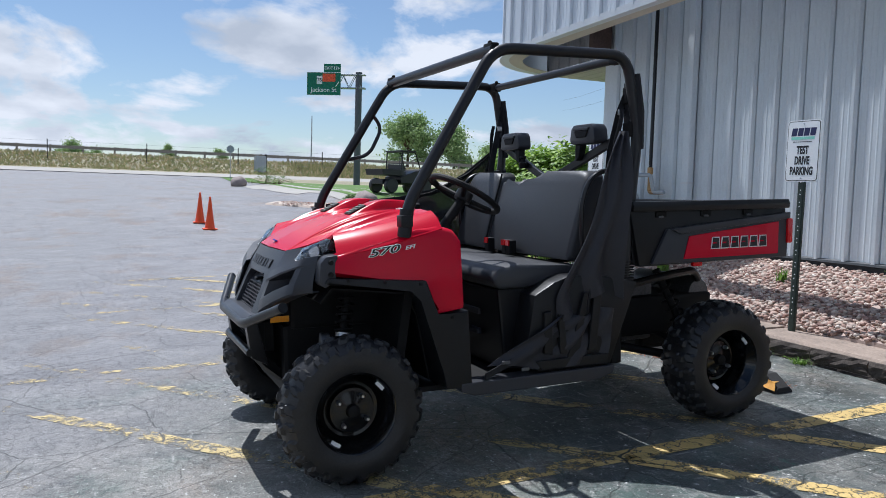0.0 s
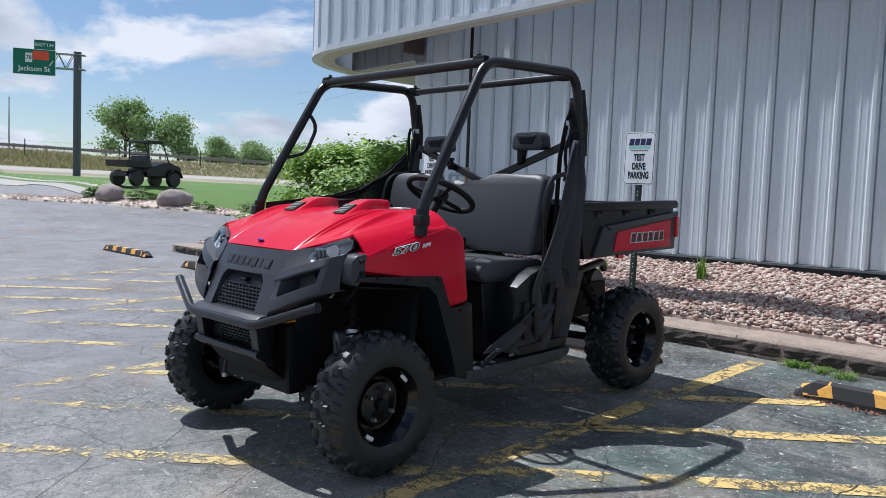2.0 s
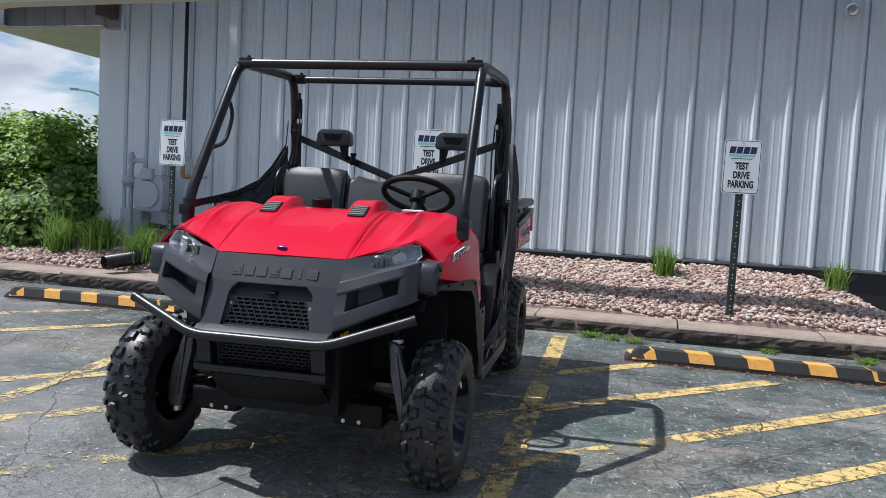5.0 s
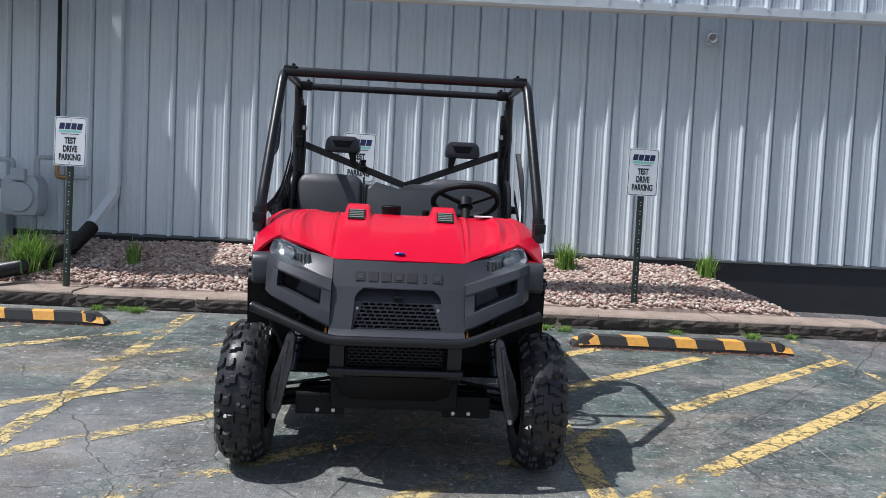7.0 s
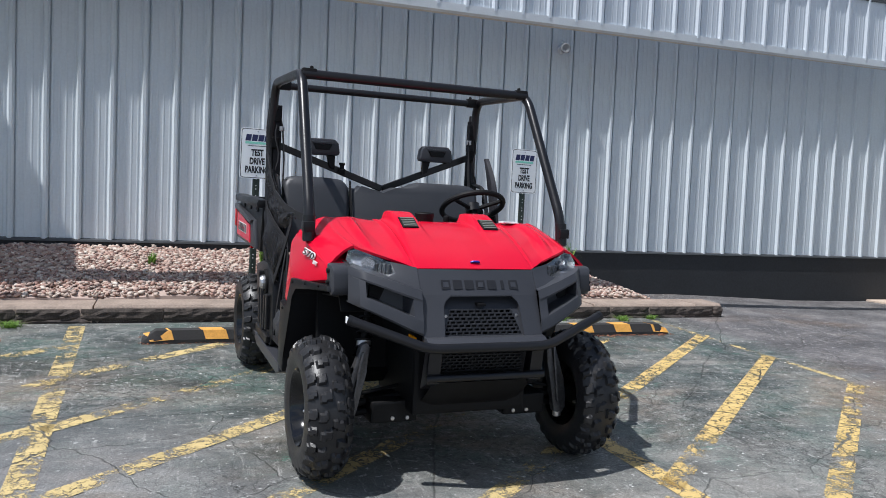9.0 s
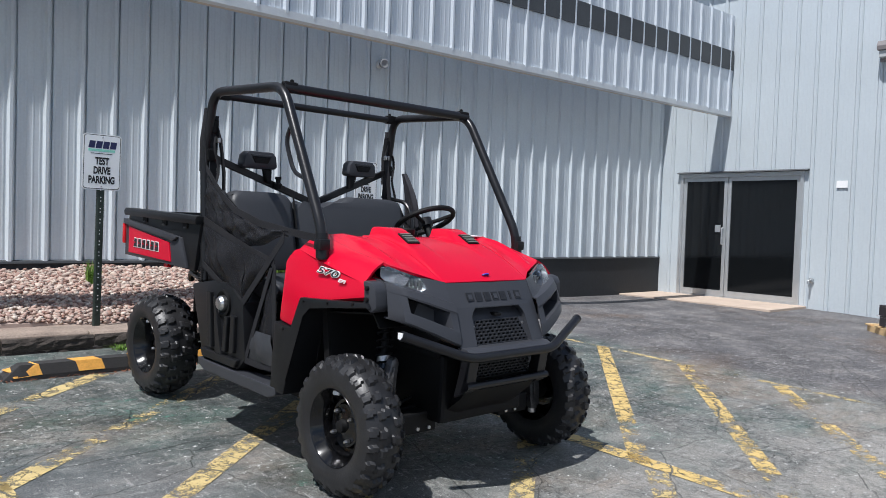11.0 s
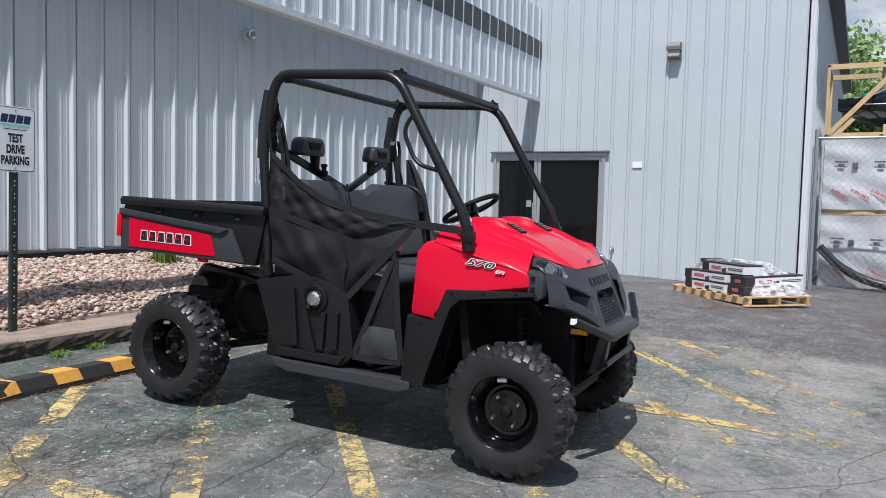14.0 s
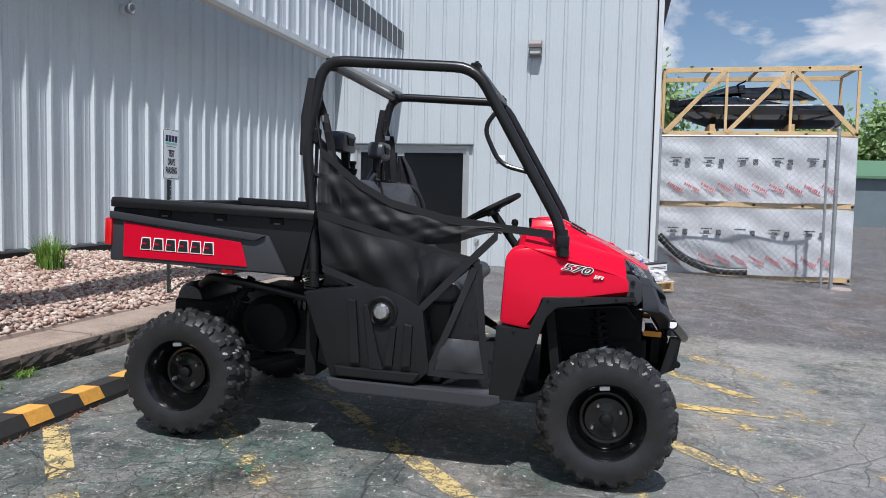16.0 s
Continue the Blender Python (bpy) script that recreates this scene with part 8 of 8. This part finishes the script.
def highway_sign():
    x, y, z = away(15.6, 60)
    ob = empty("highway_sign", pose(x, y, z - 0.1, 0, 0, 62) @ Matrix.Scale(0.57, 4), "green highway exit sign on a steel gantry arm", "road sign")
    top = (10.5 - z) / 0.57
    part("pole", bar([(0, 0, 0), (0, 0, top)], 0.45, 14), POLEGREY, ob, "thick grey steel pole", True)
    for zz in (top - 0.35, top - 2.1):
        for yy in (-0.35, 0.35):
            part("arm_chord", bar([(0.9, yy, zz), (-4.2, yy, zz)], 0.09, 8), GALV, ob, "", True)
    for k in range(5):
        a, b = 0.4 - k * 0.85, 0.4 - (k + 1) * 0.85
        for yy in (-0.35, 0.35):
            part("arm_brace", bar([(a, yy, top - 0.35 if k % 2 else top - 2.1), (b, yy, top - 2.1 if k % 2 else top - 0.35)], 0.05, 6), GALV, ob)
    px0, px1, pz0, pz1 = -6.9, -2.35, top - 3.1, top - 0.15
    pn = part("sign_panel", cuboid(px0, px1, -0.62, -0.55, pz0, pz1, 0.01), SIGNGREEN, ob, "green sign panel")
    part("panel_border", cuboid(px0 - 0.04, px1 + 0.04, -0.60, -0.56, pz0 - 0.04, pz1 + 0.04), WHITE, pn)
    tab = part("exit_tab", cuboid(px1 - 2.3, px1 + 0.0, -0.62, -0.55, pz1 + 0.06, pz1 + 1.15, 0.01), SIGNGREEN, ob, "green exit number tab")
    front = Matrix.Rotation(radians(90), 4, "X")
    words("exit_word", "EXIT", 0.56, Matrix.Translation((px1 - 1.62, -0.63, pz1 + 0.58)) @ front, WHITE, tab, 0.005)
    words("exit_number", "124", 0.56, Matrix.Translation((px1 - 0.58, -0.63, pz1 + 0.58)) @ front, WHITE, tab, 0.005)
    words("place_words", "Jackson St", 0.85, Matrix.Translation(((px0 + px1) / 2, -0.63, pz0 + 0.65)) @ front, WHITE, pn, 0.005)
    part("patch", cuboid(px0 + 2.1, px1 - 0.7, -0.635, -0.625, pz0 + 1.75, pz1 - 0.15), SIGNRED, pn, "orange-red cover patch")
    sh = part("route_shield", cuboid(px0 + 1.3, px0 + 2.05, -0.635, -0.625, pz0 + 1.4, pz0 + 2.5, 0.004), WHITE, pn, "white route shield")
    words("route_number", "78", 0.6, Matrix.Translation((px0 + 1.68, -0.64, pz0 + 1.95)) @ front, BLACK_INK, sh, 0.005)
    part("arrow", bar([(px1 - 0.65, -0.64, pz0 + 1.1), (px1 - 0.2, -0.64, pz0 + 1.75)], 0.07, 6), WHITE, pn, "white arrow")


highway_sign()


def street_pole(az, d, h, arm=0.0):
    x, y, z = away(az, d)
    ob = empty("street_lamp", pose(x, y, z - 0.5, 0, 0, 40), "slender grey street lamp pole", "street lamp", "street lamps along the road")
    part("pole", bar([(0, 0, 0), (0, 0, h)], 0.12, 8, radii=[0.14, 0.07]), GALV, ob, "", True)
    if arm:
        part("arm", bar([(0, 0, h - 0.3), (-arm * 0.5, 0, h + 0.3), (-arm, 0, h + 0.4)], 0.06, 6), GALV, ob, "", True)
        part("luminaire", cuboid(-arm - 0.6, -arm, -0.15, 0.15, h + 0.32, h + 0.48, 0.02), GALV, ob)


street_pole(12.28, 125, 8.2)
street_pole(48.0, 64, 6.6, 2.0)


def guard_fence():
    ob = empty("guard_rail", pose(0, 0, 0), "weathered timber-post guard rail along the highway", "guard rail")
    x = -107.5
    for k in range(-60, 61):
        y = k * 3.8
        z = land(x, y)
        part("rail_post", cuboid(x - 0.12, x + 0.12, y - 0.12, y + 0.12, z, z + 0.95), RAIL, ob)
    part("rail_beam", sheet([[(x + 0.14, -228, land(x, 0) + a), (x + 0.14, 228, land(x, 0) + a)] for a in (0.50, 0.88)], 0.06), RAIL, ob, "grey rail beam")
    wire = empty("wire_fence", pose(0, 0, 0), "thin wire fence on steel posts below the highway", "fence")
    xf = -99.0
    bm = bmesh.new()
    for k in range(-16, 17):
        y = k * 11.0
        z = land(xf, y)
        part("fence_post", cuboid(xf - 0.05, xf + 0.05, y - 0.05, y + 0.05, z, z + 2.4), UTVDARK, wire)
    for q in range(5):
        tube(bm, [(xf, -176, land(xf, 0) + 0.4 + q * 0.45), (xf, 176, land(xf, 0) + 0.4 + q * 0.45)], 0.012, 4)
    part("wires", bm, GALV, wire)


guard_fence()


def tall_grass():
    rnd = random.Random(11)
    verts, faces = [], []
    for k in range(26000):
        x, y = rnd.uniform(-103, -93), rnd.uniform(-75, 95)
        z = land(x, y)
        tall = noise.noise(Vector((x * 0.05, y * 0.06, 0)))
        h, w = rnd.uniform(0.15, 0.45) + max(0, tall) * 0.9, rnd.uniform(0.05, 0.16)
        b = len(verts)
        dx, dy = rnd.uniform(-0.3, 0.3), rnd.uniform(-0.4, 0.4)
        verts += [(x, y - w, z), (x, y + w, z), (x + dx, y + dy, z + h)]
        faces.append((b, b + 1, b + 2))
    me = bpy.data.meshes.new("tall_grass")
    me.from_pydata(verts, [], faces)
    me.materials.append(leafy("dry_tall_grass", (0.20, 0.24, 0.09), (0.46, 0.36, 0.22)))
    tagged(new("tall_grass", me), "tall dry and green grass on the bank", "grass", kind="stuff")


tall_grass()
x, y, z = away(8.7, 101)
cab = empty("utility_cabinet", pose(x, y, z, 0, 0, 20), "grey metal utility cabinet by the road", "cabinet")
part("cabinet_body", cuboid(-0.35, 0.35, -0.72, 0.60, 0, 2.1, 0.02), METERGREY, cab)
part("cabinet_post", cuboid(-0.1, 0.1, 0.62, 0.82, 0, 2.35), UTVDARK, cab)
x, y, z = away(6.6, 62)
st = empty("stop_sign", pose(x, y, z, 0, 0, -90), "back of an octagonal road sign on a post", "road sign")
part("post", cuboid(-0.025, 0.025, -0.025, 0.025, 0, 2.8), GALV, st)
part("sign_plate", slab([(0.30 * math.cos(radians(22.5 + 45 * k)), 2.5 + 0.30 * math.sin(radians(22.5 + 45 * k))) for k in range(8)], "y", -0.06, -0.03), METERGREY, st)

# far shed beyond the crates
shed = empty("storage_shed", pose(62, -24, -0.4, 0, 0, 12), "long blue-grey metal storage shed with a low roof", "shed")
part("shed_wall", cuboid(0, 9, -26, 8, 0, 3.8), surface("blue_grey_shed_siding", (0.14, 0.18, 0.20), 0.5, vary=0.1, scale=1), shed)
part("shed_roof", slab([(-0.5, 3.75), (4.5, 5.2), (9.5, 3.75), (9.5, 3.95), (4.5, 5.4), (-0.5, 3.95)], "y", -26.5, 8.5), surface("green_shed_roof", (0.10, 0.20, 0.12), 0.5, vary=0.1), shed)

# overhead wires from the highway to the building
for k, (za, zb) in enumerate(((19.0, 9.2), (17.2, 8.4))):
    pts = []
    for j in range(25):
        t = j / 24
        pts.append((-118 + 125 * t, 70 - 58 * t, za + (zb - za) * t - 5.0 * t * (1 - t)))
    tagged(part("overhead_wire", tube(bmesh.new(), pts, 0.012, 4), UTVDARK), "thin black overhead wire", "cable", "overhead wires")
